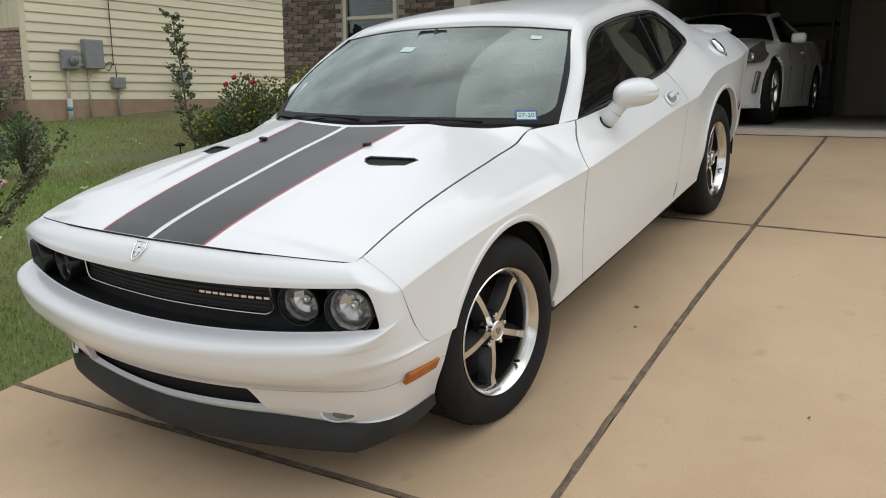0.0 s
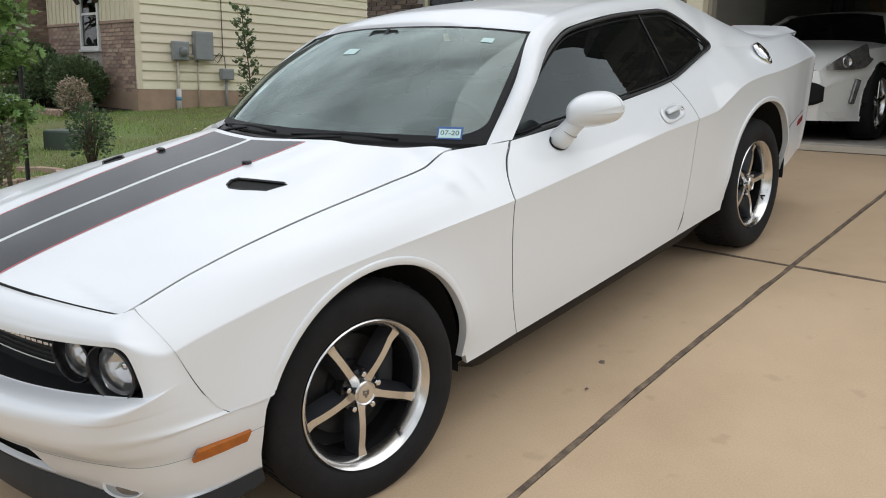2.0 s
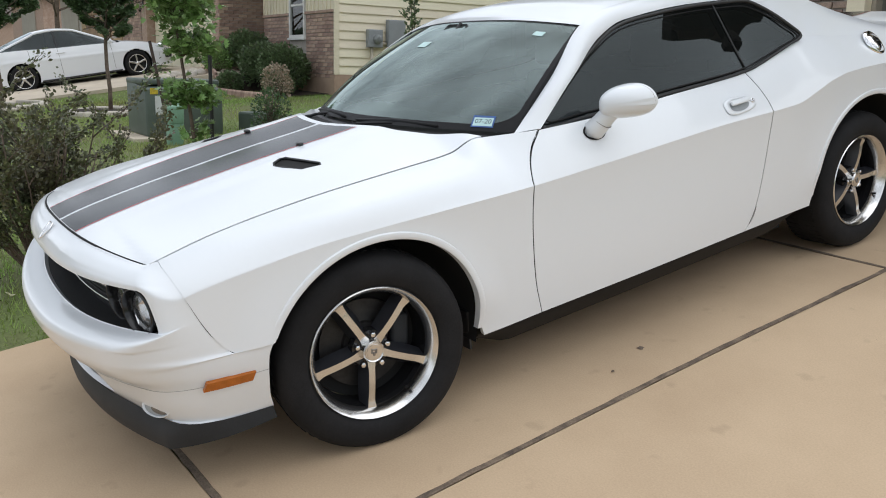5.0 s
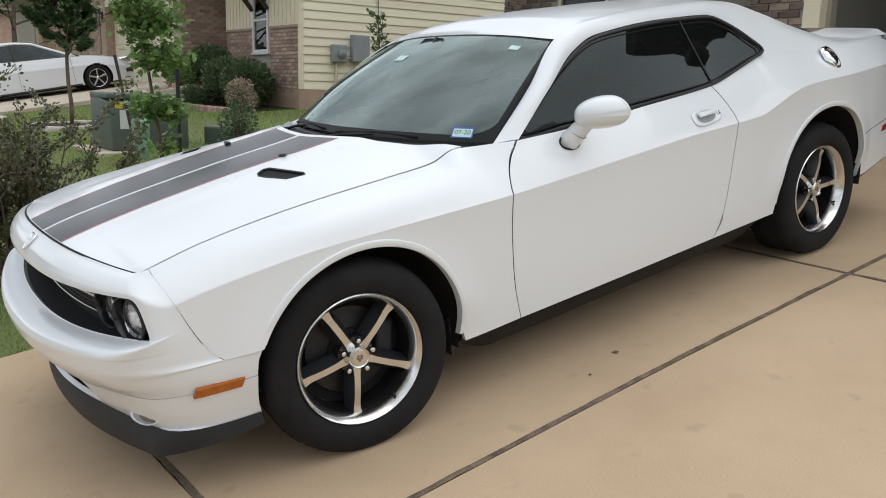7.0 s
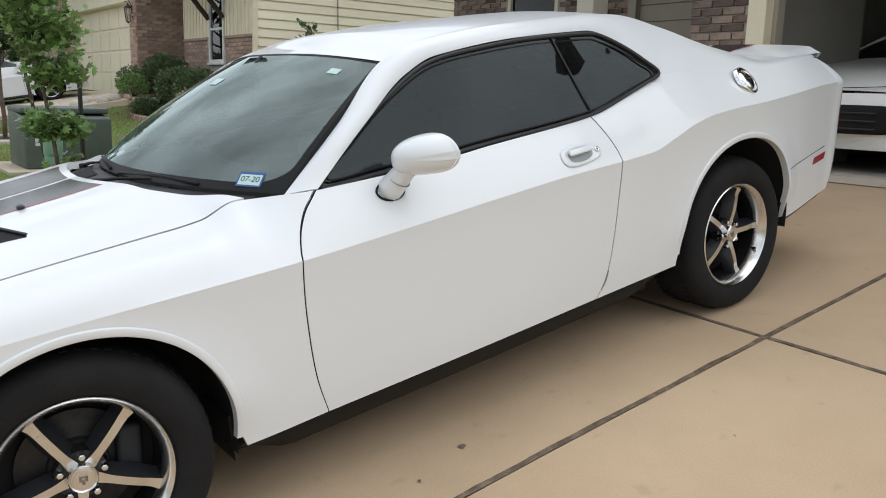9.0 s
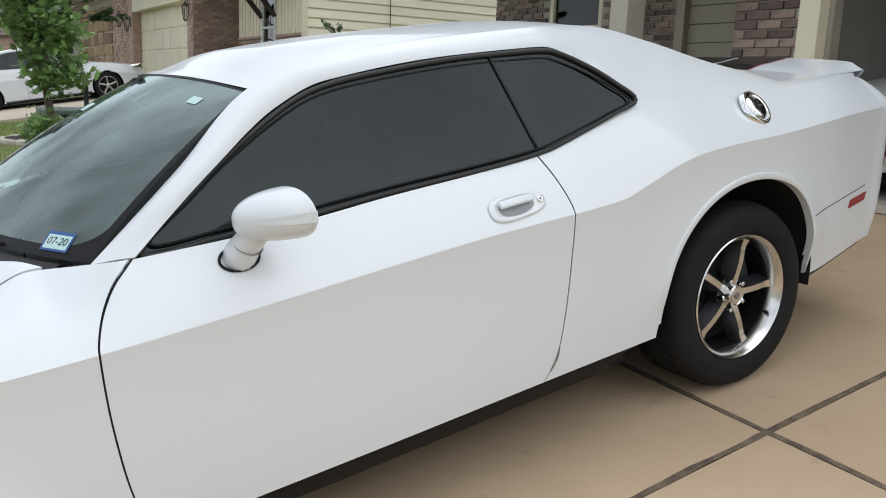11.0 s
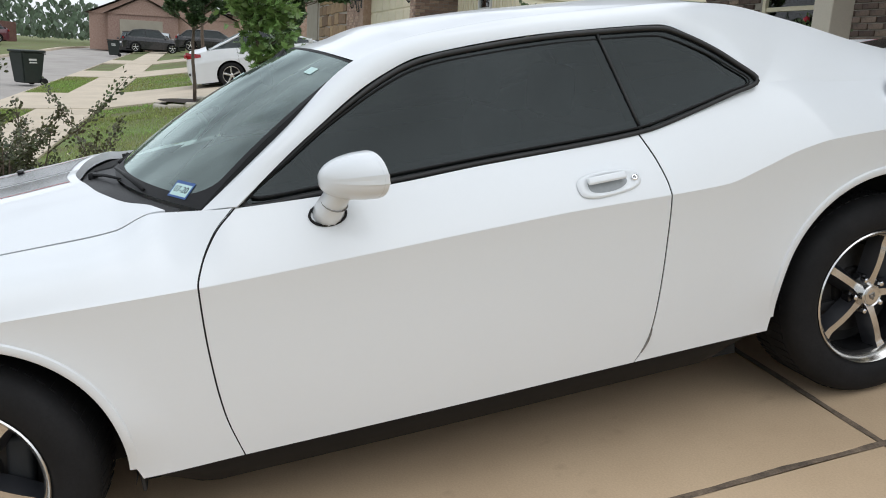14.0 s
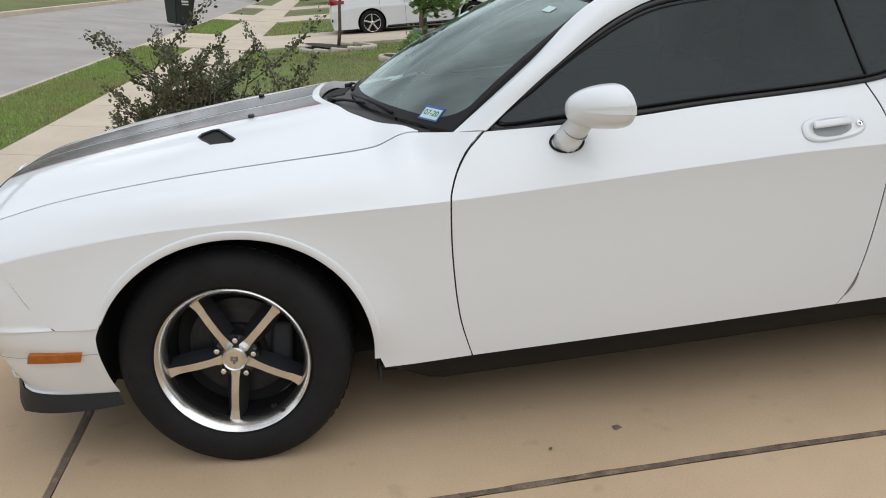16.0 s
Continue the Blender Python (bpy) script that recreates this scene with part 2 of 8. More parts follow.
ROSE = surface("red_rose", (0.55, 0.02, 0.05), 0.5, var=0.2, scale=20, bump=0.0)
YELLOW = surface("yellow_bloom", (0.6, 0.45, 0.03), 0.6, var=0.2, scale=20, bump=0.0)
BLOSSOM = surface("pale_blossom", (0.42, 0.34, 0.25), 0.7, var=0.2, scale=20, bump=0.0)
ROOFMAT = surface("brown_shingle", (0.13, 0.105, 0.09), 0.9, var=0.2, scale=3, fine=40, bump=0.3)
DARKWOOD = surface("dark_stained_wood", (0.05, 0.03, 0.02), 0.6, var=0.2, scale=5, bump=0.1)
GARWALL = surface("grey_garage_paint", (0.22, 0.21, 0.185), 0.8, var=0.06, scale=2, bump=0.05)
GARFLOOR = surface("garage_concrete", (0.42, 0.385, 0.34), 0.7, var=0.15, scale=1.5, fine=90, bump=0.08)
SUVBLACK = surface("black_car_paint", (0.02, 0.02, 0.024), 0.25, var=0.05, bump=0.0, coat=0.5)
SILVER = surface("silver_car_paint", (0.35, 0.38, 0.40), 0.3, 0.5, var=0.05, bump=0.0, coat=0.5)
MAROON = surface("maroon_car_paint", (0.10, 0.02, 0.03), 0.3, var=0.05, bump=0.0, coat=0.5)
BINMAT = surface("black_green_bin", (0.014, 0.022, 0.02), 0.5, var=0.1, scale=6, bump=0.04)
PALEINK = surface("pale_print", (0.6, 0.62, 0.6), 0.6, var=0.05, bump=0.0)
FENCEMAT = surface("red_brown_fence", (0.13, 0.05, 0.035), 0.85, var=0.2, scale=3, bump=0.1)
# paler, greyer leaves: the haze of distance is put into the colour
FARLEAF = surface("far_foliage", (0.075, 0.105, 0.065), 0.8, var=0.3, scale=0.5, bump=0.0, island=True, piece=0.4)

# thin leaves let some of the light through
for m in (LEAF_D, LEAF_M, LEAF_C, LEAF_B, LEAF_Y, GRASS, FARLEAF):
    nt = m.node_tree
    p = nt.nodes["Principled BSDF"]
    tl = nt.nodes.new("ShaderNodeBsdfTranslucent")
    nt.links.new(p.inputs["Base Color"].links[0].from_socket, tl.inputs["Color"])
    mx = nt.nodes.new("ShaderNodeAddShader")
    nt.links.new(p.outputs[0], mx.inputs[0])
    nt.links.new(tl.outputs[0], mx.inputs[1])
    half = nt.nodes.new("ShaderNodeMixShader")
    half.inputs[0].default_value = 0.55
    nt.links.new(p.outputs[0], half.inputs[1])
    nt.links.new(mx.outputs[0], half.inputs[2])
    nt.links.new(half.outputs[0], nt.nodes["Material Output"].inputs[0])
import functools


# ---- helpers for meshes ----
def finish(name, bm, material, smooth=False, angle=None):
    me = bpy.data.meshes.new(name)
    bm.normal_update()
    bm.to_mesh(me)
    bm.free()
    mats = material if isinstance(material, (list, tuple)) else [material]
    for m in mats:
        me.materials.append(m)
    if smooth:
        me.polygons.foreach_set("use_smooth", [True] * len(me.polygons))
        if angle:
            me.set_sharp_from_angle(angle=radians(angle))
    return me


def thing(name, label, category, m=None, group="", kind="", bm=None, material=None, smooth=False, angle=None):
    """A top-level thing: an empty that carries parts or, with a bmesh, one mesh."""
    ob = new(name, finish(name, bm, material, smooth, angle) if bm else None)
    if m is not None:
        ob.matrix_world = m
    return tagged(ob, label, category, group, kind)


def part(name, bm, material, parent, label="", smooth=False, angle=None, m=None, kind=""):
    ob = new(name, bm if isinstance(bm, bpy.types.Mesh) else finish(name, bm, material, smooth, angle))
    ob.parent = parent
    if m is not None:
        ob.matrix_local = m
    return tagged(ob, label, kind=kind)


def shared(name, mesh, parent, m):
    """A further piece on the same mesh."""
    ob = new(name, mesh)
    ob.parent = parent
    ob.matrix_local = m
    return ob


def box(size, at=(0, 0, 0), bevel=0.0, seg=2, bm=None, m=None):
    own = bm or bmesh.new()
    r = bmesh.ops.create_cube(own, size=1.0)
    vs = r["verts"]
    t = Matrix.Translation(at) @ Matrix.Diagonal((*size, 1))
    bmesh.ops.transform(own, matrix=(m @ t) if m is not None else t, verts=vs)
    if bevel:
        es = list({e for v in vs for e in v.link_edges})
        bmesh.ops.bevel(own, geom=es, offset=bevel, segments=seg, affect="EDGES", profile=0.5)
    return own


def span(x0, x1, y0, y1, z0, z1, bevel=0.0, bm=None, seg=2):
    return box((x1 - x0, y1 - y0, z1 - z0), ((x0 + x1) / 2, (y0 + y1) / 2, (z0 + z1) / 2), bevel, seg, bm)


def tube(points, radius, sides=8, bm=None, cap=True):
    """A round bar along points; radius may be a list."""
    bm = bm or bmesh.new()
    pts = [Vector(p) for p in points]
    rs = radius if isinstance(radius, (list, tuple)) else [radius] * len(pts)
    rings = []
    up = Vector((0, 0, 1))
    for i, p in enumerate(pts):
        d = (pts[min(i + 1, len(pts) - 1)] - pts[max(i - 1, 0)]).normalized()
        a = d.cross(up if abs(d.z) < 0.95 else Vector((1, 0, 0))).normalized()
        b = d.cross(a)
        rings.append([bm.verts.new(p + rs[i] * (a * math.cos(2 * math.pi * k / sides) + b * math.sin(2 * math.pi * k / sides))) for k in range(sides)])
    for r0, r1 in zip(rings, rings[1:]):
        for k in range(sides):
            bm.faces.new((r0[k], r0[(k + 1) % sides], r1[(k + 1) % sides], r1[k]))
    if cap:
        bm.faces.new(rings[0][::-1])
        bm.faces.new(rings[-1])
    return bm


def lathe(profile, sides=48, axis="x", bm=None, arc=None):
    """profile: (along the axis, radius) pairs, turned about the axis."""
    bm = bm or bmesh.new()
    rings = []
    for a, r in profile:
        ring = []
        for k in range(sides):
            c, s = math.cos(2 * math.pi * k / sides) * r, math.sin(2 * math.pi * k / sides) * r
            ring.append(bm.verts.new((a, c, s) if axis == "x" else (c, a, s) if axis == "y" else (c, s, a)))
        rings.append(ring)
    for r0, r1 in zip(rings, rings[1:]):
        for k in range(sides):
            bm.faces.new((r0[k], r0[(k + 1) % sides], r1[(k + 1) % sides], r1[k]))
    return bm


def sheet(f, nu, nv, bm=None, keep=None):
    """A grid of faces over f(u, v), u and v from 0 to 1."""
    bm = bm or bmesh.new()
    g = [[bm.verts.new(f(i / nu, j / nv)) for j in range(nv + 1)] for i in range(nu + 1)]
    for i in range(nu):
        for j in range(nv):
            if keep is None or keep((i + 0.5) / nu, (j + 0.5) / nv):
                bm.faces.new((g[i][j], g[i + 1][j], g[i + 1][j + 1], g[i][j + 1]))
    if keep is not None:
        bmesh.ops.delete(bm, geom=[v for v in bm.verts if not v.link_faces], context="VERTS")
    return bm


def flip(bm):
    bmesh.ops.reverse_faces(bm, faces=bm.faces[:])
    return bm


def mirrored(bm):
    """The same mesh on the other side (x turned round)."""
    b2 = bm.copy()
    for v in b2.verts:
        v.co.x = -v.co.x
    return flip(b2)


def rim_in(bm, depth, select=None):
    """Turns the open edges of a panel inwards, so that it has thickness and a gap beside it."""
    bm.normal_update()
    es = [e for e in bm.edges if e.is_boundary and (select is None or select(e))]
    nm = {v: v.normal.copy() for e in es for v in e.verts}
    r = bmesh.ops.extrude_edge_only(bm, edges=es)
    for v in r["geom"]:
        if isinstance(v, bmesh.types.BMVert):
            near = min((w for e in v.link_edges for w in e.verts if w in nm), key=lambda w: (w.co - v.co).length, default=None)
            if near is not None:
                v.co -= nm[near] * depth
    return bm


def curve(*pts):
    """A smooth function through (t, value) pairs."""
    ts = [p[0] for p in pts]
    vs = [p[1] for p in pts]
    n = len(ts)
    d = [(vs[i + 1] - vs[i]) / (ts[i + 1] - ts[i]) for i in range(n - 1)]
    s = [d[0]] + [0 if d[i - 1] * d[i] <= 0 else 2 * d[i - 1] * d[i] / (d[i - 1] + d[i]) for i in range(1, n - 1)] + [d[-1]]

    def f(t):
        if t <= ts[0]:
            return vs[0]
        if t >= ts[-1]:
            return vs[-1]
        i = max(k for k in range(n - 1) if ts[k] <= t)
        h = ts[i + 1] - ts[i]
        u = (t - ts[i]) / h
        return (vs[i] * (1 + 2 * u) * (1 - u) ** 2 + s[i] * h * u * (1 - u) ** 2 + vs[i + 1] * u * u * (3 - 2 * u) + s[i + 1] * h * u * u * (u - 1))
    return f


def path3(*pts):
    """A smooth curve in space through (t, x, y, z)."""
    fx, fy, fz = (curve(*[(p[0], p[k]) for p in pts]) for k in (1, 2, 3))
    return lambda t: Vector((fx(t), fy(t), fz(t)))


def smooth(a, b, x):
    u = min(1, max(0, (x - a) / (b - a)))
    return u * u * (3 - 2 * u)


def writing(text, size, parent, m, material, label=""):
    c = bpy.data.curves.new("lettering", "FONT")
    c.body, c.size, c.align_x, c.align_y, c.extrude = text, size, "CENTER", "CENTER", 0.0004
    c.materials.append(material)
    ob = new("lettering", c)
    ob.parent = parent
    ob.matrix_local = m
    return tagged(ob, label)


# ---- the ground ----
def rise(y):
    """Height of the drive up its slope (level ground coordinates)."""
    return 0.1535 * y if y > -1.45 else -0.2226 + 0.03 * (y + 1.45)


def ground(x, y):
    """Height of the lawn, level ground coordinates."""
    drive = rise(min(y, 5.5))
    lawn = rise(min(y, 1.0)) + 0.055 * max(0, min(y, 12) - 1.0)
    left = max(0.0, -x) * 0.014
    w = smooth(1.5, 4.5, -x) * (1 - smooth(15.9, 16.35, -x))
    return drive * (1 - w) + lawn * w + left - 0.05 * (1 - smooth(1.3, 2.0, -x)) * smooth(-30, -6, -abs(x))


CURB_Y, FAR_CURB_Y = -3.85, -9.3

bm = bmesh.new()
gx = [-400, -200, -120, -80, -60, -48] + [-40 + i * 1.0 for i in range(20)] + [-20 + i * 0.4 for i in range(75)] + [10 + i * 4 for i in range(8)] + [60, 120, 200, 400]
gy = [-400, -200, -100, -60, -40, -30, -22, -16, -12, FAR_CURB_Y - 0.16, FAR_CURB_Y + 0.05] + [-8.5, -7.5, -6.5, -5.5, -4.5, CURB_Y - 0.02, CURB_Y + 0.14] + [-3.5 + 0.3 * i for i in range(45)] + [10.5, 12, 14, 18, 24, 32, 44, 60, 100, 200, 400]


def ground_z(x, y):
    far = 1.0 if abs(x) < 150 and -60 < y < 100 else 0.0
    yy = max(y, CURB_Y)
    z = ground(max(x, -70), yy) if y >= CURB_Y else ground(max(x, -70), CURB_Y) - (0.25 if y > FAR_CURB_Y else 0.02)
    if y > 5.3 and -7.3 < x < 9:
        z = min(z, 0.78)
    return z


g = [[bm.verts.new((x, y, ground_z(x, y))) for y in gy] for x in gx]
for i in range(len(gx) - 1):
    for j in range(len(gy) - 1):
        bm.faces.new((g[i][j], g[i + 1][j], g[i + 1][j + 1], g[i][j + 1]))
thing("ground", "uneven green lawn with thin yellowish patches", "lawn", kind="structure", bm=bm, material=SOIL, smooth=True)


def strip(name, label, cat, x0, x1, y0, y1, material, lift, thick, nx, ny=2, f=None):
    """A slab that lies on the ground, with real edges."""
    f = f or ground_z
    bm = sheet(lambda u, v: (x0 + (x1 - x0) * u, y0 + (y1 - y0) * v, f(x0 + (x1 - x0) * u, y0 + (y1 - y0) * v) + lift), nx, ny)
    r = bmesh.ops.extrude_face_region(bm, geom=bm.faces[:])
    bmesh.ops.translate(bm, vec=(0, 0, -thick), verts=[v for v in r["geom"] if isinstance(v, bmesh.types.BMVert)])
    bmesh.ops.recalc_face_normals(bm, faces=bm.faces[:])
    return thing(name, label, cat, kind="structure", bm=bm, material=material)


strip("road", "worn grey asphalt residential street", "road", -160, 80, FAR_CURB_Y, CURB_Y - 0.02, ROADMAT, 0.0, 0.1, 120, 4, lambda x, y: ground(max(x, -70), CURB_Y) - 0.17)
strip("kerb", "pale rolled concrete kerb along the street", "kerb", -160, -1.9, CURB_Y - 0.32, CURB_Y + 0.06, WALKCON, 0.0, 0.3, 110, 2, lambda x, y: ground(max(x, -70), CURB_Y) + (0.015 if y > CURB_Y - 0.1 else -0.13))
strip("kerb", "pale concrete kerb on the far side of the street", "kerb", -160, 60, FAR_CURB_Y - 0.3, FAR_CURB_Y, WALKCON, 0.0, 0.3, 100, 2, lambda x, y: ground(max(x, -70), CURB_Y) - 0.03)


# ---- the drive: slabs with dark filled joints ----
drive = thing("driveway", "tan concrete driveway of large slabs with dark joints", "driveway", SLOPE, kind="structure")
long_x = curve((-1.42, 1.31), (-0.64, 1.287), (0.5, 1.243), (1.48, 1.214), (2.7, 1.200), (5.6, 1.185))
CROSS = [lambda x: -1.42, lambda x: -0.638 + 0.0244 * x, lambda x: 2.772 - 0.048 * x, lambda x: 5.60]
for i in range(2):
    for j in range(3):
        w = 0.011
        ya, yb = (lambda x: CROSS[j](x) + (w if j else 0)), (lambda x: CROSS[j + 1](x) - w)
        b = bmesh.new()
        g = []
        for q in range(13):
            row = []
            for x in ((-1.33, long_x(-1.42 + 7.02 * q / 12) - w) if i == 0 else (long_x(-1.42 + 7.02 * q / 12) + w, 3.80)):
                y = ya(x) + (yb(x) - ya(x)) * q / 12
                row.append((x if abs(x) > 1.32 and x < 0 or x > 3 else long_x(y) + (w if i else -w), y))
            g.append(row)
        outline = [r[0] for r in g] + [r[1] for r in reversed(g)]
        top = b.faces.new([b.verts.new((x, y, 0)) for x, y in reversed(outline)])
        if top.normal.z < 0:
            top.normal_flip()
        r = bmesh.ops.extrude_face_region(b, geom=[top])
        bmesh.ops.translate(b, vec=(0, 0, -0.12), verts=[v for v in r["geom"] if isinstance(v, bmesh.types.BMVert)])
        bmesh.ops.recalc_face_normals(b, faces=b.faces[:])
        bmesh.ops.bevel(b, geom=[e for e in b.edges if all(v.co.z > -0.01 for v in e.verts)], offset=0.006, segments=2, affect="EDGES", profile=0.5)
        part("slab", b, CONCRETE, drive)


def joint(*line):
    """Dark filler in a joint, uneven along its edges."""
    n = len(line) - 1
    b = bmesh.new()
    rows = []
    x0, y0 = line[0]
    for k in range(n + 1):
        c = Vector((*line[k], 0))
        d = Vector((*line[min(k + 1, n)], 0)) - Vector((*line[max(k - 1, 0)], 0))
        nrm = Vector((-d.y, d.x, 0)).normalized()
        w0 = 0.013 + 0.006 * noise.noise((k * 0.35, x0, 1)) + 0.004 * noise.noise((k * 1.3, y0, 2))
        w1 = 0.013 + 0.006 * noise.noise((k * 0.35, x0, 5)) + 0.004 * noise.noise((k * 1.3, y0, 7))
        h = 0.003 + 0.002 * noise.noise((k * 0.8, 3, 3))
        rows.append([b.verts.new(c + nrm * w0 + Vector((0, 0, 0.0012))), b.verts.new(c + Vector((0, 0, h))), b.verts.new(c - nrm * w1 + Vector((0, 0, 0.0012)))])
    for r0, r1 in zip(rows, rows[1:]):
        for k in range(2):
            b.faces.new((r0[k], r0[k + 1], r1[k + 1], r1[k]))
    part("joint_filler", b, JOINT, drive, "dark crumbling joint filler", True)


joint(*[(long_x(-1.42 + 7.02 * k / 110), -1.42 + 7.02 * k / 110) for k in range(111)])
for cross in CROSS[1:3]:
    joint(*[(-1.33 + 5.13 * k / 90, cross(-1.33 + 5.13 * k / 90)) for k in range(91)])

# pavement along the street, slab by slab
walk_way = thing("pavement", "pale concrete pavement along the street", "pavement", kind="structure")
bx = -1.40
for k in range(46):
    x1, x0 = bx - 1.52 * k, bx - 1.52 * (k + 1) + 0.014
    b = bmesh.new()
    z = [[ground_z(x, y) + 0.035 for y in (-2.65, -1.45)] for x in (x0, x1)]
    vs = [b.verts.new((x, y, zz + d)) for d in (0, -0.12) for (x, y, zz) in ((x0, -2.65, z[0][0]), (x1, -2.65, z[1][0]), (x1, -1.45, z[1][1]), (x0, -1.45, z[0][1]))]
    for f in ((0, 1, 2, 3), (7, 6, 5, 4), (0, 4, 5, 1), (1, 5, 6, 2), (2, 6, 7, 3), (3, 7, 4, 0)):
        b.faces.new([vs[q] for q in f])
    part("slab", b, WALKCON, walk_way)
strip("apron", "tan concrete apron between drive and street", "driveway", -1.33, 3.8, CURB_Y - 0.3, -1.40, CONCRETE, 0.05, 0.2, 6, 6)
for x0, x1, y1 in ((-20.9, -16.3, 6.3), (-33.5, -29.0, 5.5), (-46.0, -41.5, 5.5)):
    strip("driveway", "tan concrete driveway of a neighbouring house", "driveway", x0, x1, CURB_Y - 0.3, y1, WALKCON, 0.045, 0.2, 8, 24)


# ---- bricks and boards ----
brick_meshes = {}


def brick_wall(parent, m, width, height, brick_mat, L=0.235, H=0.0755, depth=0.02, holes=(), limit=10 ** 6):
    """Bricks laid in bond on a wall: m puts x along the wall, z up and -y out of it."""
    rows = int(height / H)
    n = 0
    far = bmesh.new()
    for r in range(rows):
        x = -0.5 * L * (r % 2)
        while x < width:
            a, e = max(x, 0), min(x + L - 0.012, width)
            x += L
            if e - a < 0.03:
                continue
            cx, cz = (a + e) / 2, r * H + H / 2
            if any(h[0] < cx < h[1] and h[2] < cz < h[3] for h in holes):
                continue
            key = (brick_mat.name, round(e - a, 2), H)
            if key not in brick_meshes:
                brick_meshes[key] = finish("brick", box((e - a, depth + 0.02, H - 0.012), (0, 0.01 - depth / 2, 0), 0.003, 1), brick_mat)
            n += 1
            shared("brick", brick_meshes[key], parent, m @ Matrix.Translation((cx, random.uniform(-0.003, 0.003), cz)))
    far.free()
    return n


def wall_piece(name, parent, x0, x1, y0, y1, z0, z1, material, label=""):
    return part(name, span(x0, x1, y0, y1, z0, z1), material, parent, label)


def window_unit(parent, m, w, h, frame_mat, sash=0.05, blind=None, mid=True):
    """A sash window: frame, sill, two panes; m: x along, z up from its sill, -y out."""
    win = new("window")
    win.parent = parent
    win.matrix_local = m
    b = bmesh.new()
    for x0, x1, z0, z1 in ((0, w, 0, sash), (0, w, h - sash, h), (0, sash, sash, h - sash), (w - sash, w, sash, h - sash)):
        span(x0, x1, -0.03, 0.05, z0, z1, 0.004, b)
    part("frame", b, frame_mat, win, "pale window frame")
    if mid:
        part("meeting_rail", span(sash, w - sash, -0.012, 0.045, h * 0.5 - 0.025, h * 0.5 + 0.025, 0.004), frame_mat, win)
        for z0, z1 in ((sash, h * 0.5 - 0.025), (h * 0.5 + 0.025, h - sash)):
            part("pane", span(sash, w - sash, 0.012, 0.018, z0, z1), PANE, win)
    else:
        part("pane", span(sash, w - sash, 0.012, 0.018, sash, h - sash), PANE, win)
    part("sill", span(-0.04, w + 0.04, -0.06, 0.05, -0.05, 0.0, 0.006), frame_mat, win)
    # near-black sheet behind the panes: the unlit room's shade is in its colour
    if blind:
        for k in range(int(h / 0.05)):
            part("blind_slat", box((w - 2 * sash, 0.035, 0.004), (w / 2, 0.07, 0.04 + k * 0.05), m=Matrix.Identity(4)), blind, win)
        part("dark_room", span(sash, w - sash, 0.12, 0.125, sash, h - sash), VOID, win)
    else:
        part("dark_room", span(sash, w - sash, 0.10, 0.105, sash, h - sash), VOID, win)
    return win


BLIND = surface("green_grey_blind", (0.16, 0.19, 0.17), 0.6, var=0.05, bump=0.0)

# ---- the house of the drive, with its garage ----
own = thing("house", "single-storey brick house with an open garage and a porch", "house", kind="structure")
Z0, ZT = 0.78, 3.75
WIN = (-5.55, -4.60, 1.55, 3.05)
wall_piece("wall", own, -6.70, WIN[0], 6.97, 7.20, Z0, ZT, MORTAR)
wall_piece("wall", own, WIN[1], -3.36, 6.97, 7.20, Z0, ZT, MORTAR)
wall_piece("wall", own, WIN[0], WIN[1], 6.97, 7.20, Z0, WIN[2], MORTAR)
wall_piece("wall", own, WIN[0], WIN[1], 6.97, 7.20, WIN[3], ZT, MORTAR)
wall_piece("side_wall", own, -6.70, -6.48, 7.20, 19, Z0, ZT, MORTAR)
brick_wall(own, Matrix.Translation((-6.70, 6.97, 1.0)), 3.34, 2.6, BRICK_O, 0.205, 0.0655, holes=((1.10, 2.16, 0.47, 2.1),))
window_unit(own, Matrix.Translation((WIN[0], 7.0, WIN[2])), WIN[1] - WIN[0], WIN[3] - WIN[2], TRIMMAT, 0.06, BLIND)
# porch
wall_piece("porch_floor", own, -3.36, -1.42, 5.0, 7.2, Z0 - 0.1, 0.97, WALKCON)
part("porch_column", span(-2.635, -2.425, 5.30, 5.51, 0.97, 3.4, 0.010), COLUMNMAT, own, "square cream porch column")
part("column_base", span(-2.66, -2.40, 5.275, 5.535, 0.97, 1.12, 0.01), COLUMNMAT, own)
wall_piece("porch_beam", own, -3.4, -1.41, 5.05, 5.41, 3.4, ZT, TRIMMAT)
wall_piece("porch_ceiling", own, -6.7, -1.41, 5.41, 6.97, 3.55, 3.62, TAUPE)
entry = part("entry_wall", span(-3.36, -1.40, 7.05, 7.2, Z0, ZT), TAUPE, own, "taupe lapped entry wall")
for k in range(14):
    bmb = bmesh.new()
    span(-3.34, -1.42, 7.02, 7.05, 0.98 + k * 0.185, 0.98 + k * 0.185 + 0.178, 0.004, bmb)
    part("board", bmb, TAUPE, entry)
part("corner_trim", span(-3.44, -3.32, 6.94, 7.06, 0.97, 3.5, 0.005), TAUPE, own)
lamp = part("doorbell", span(-1.52, -1.47, 6.97, 7.02, 1.95, 2.12, 0.006), IRON, own, "black doorbell plate")
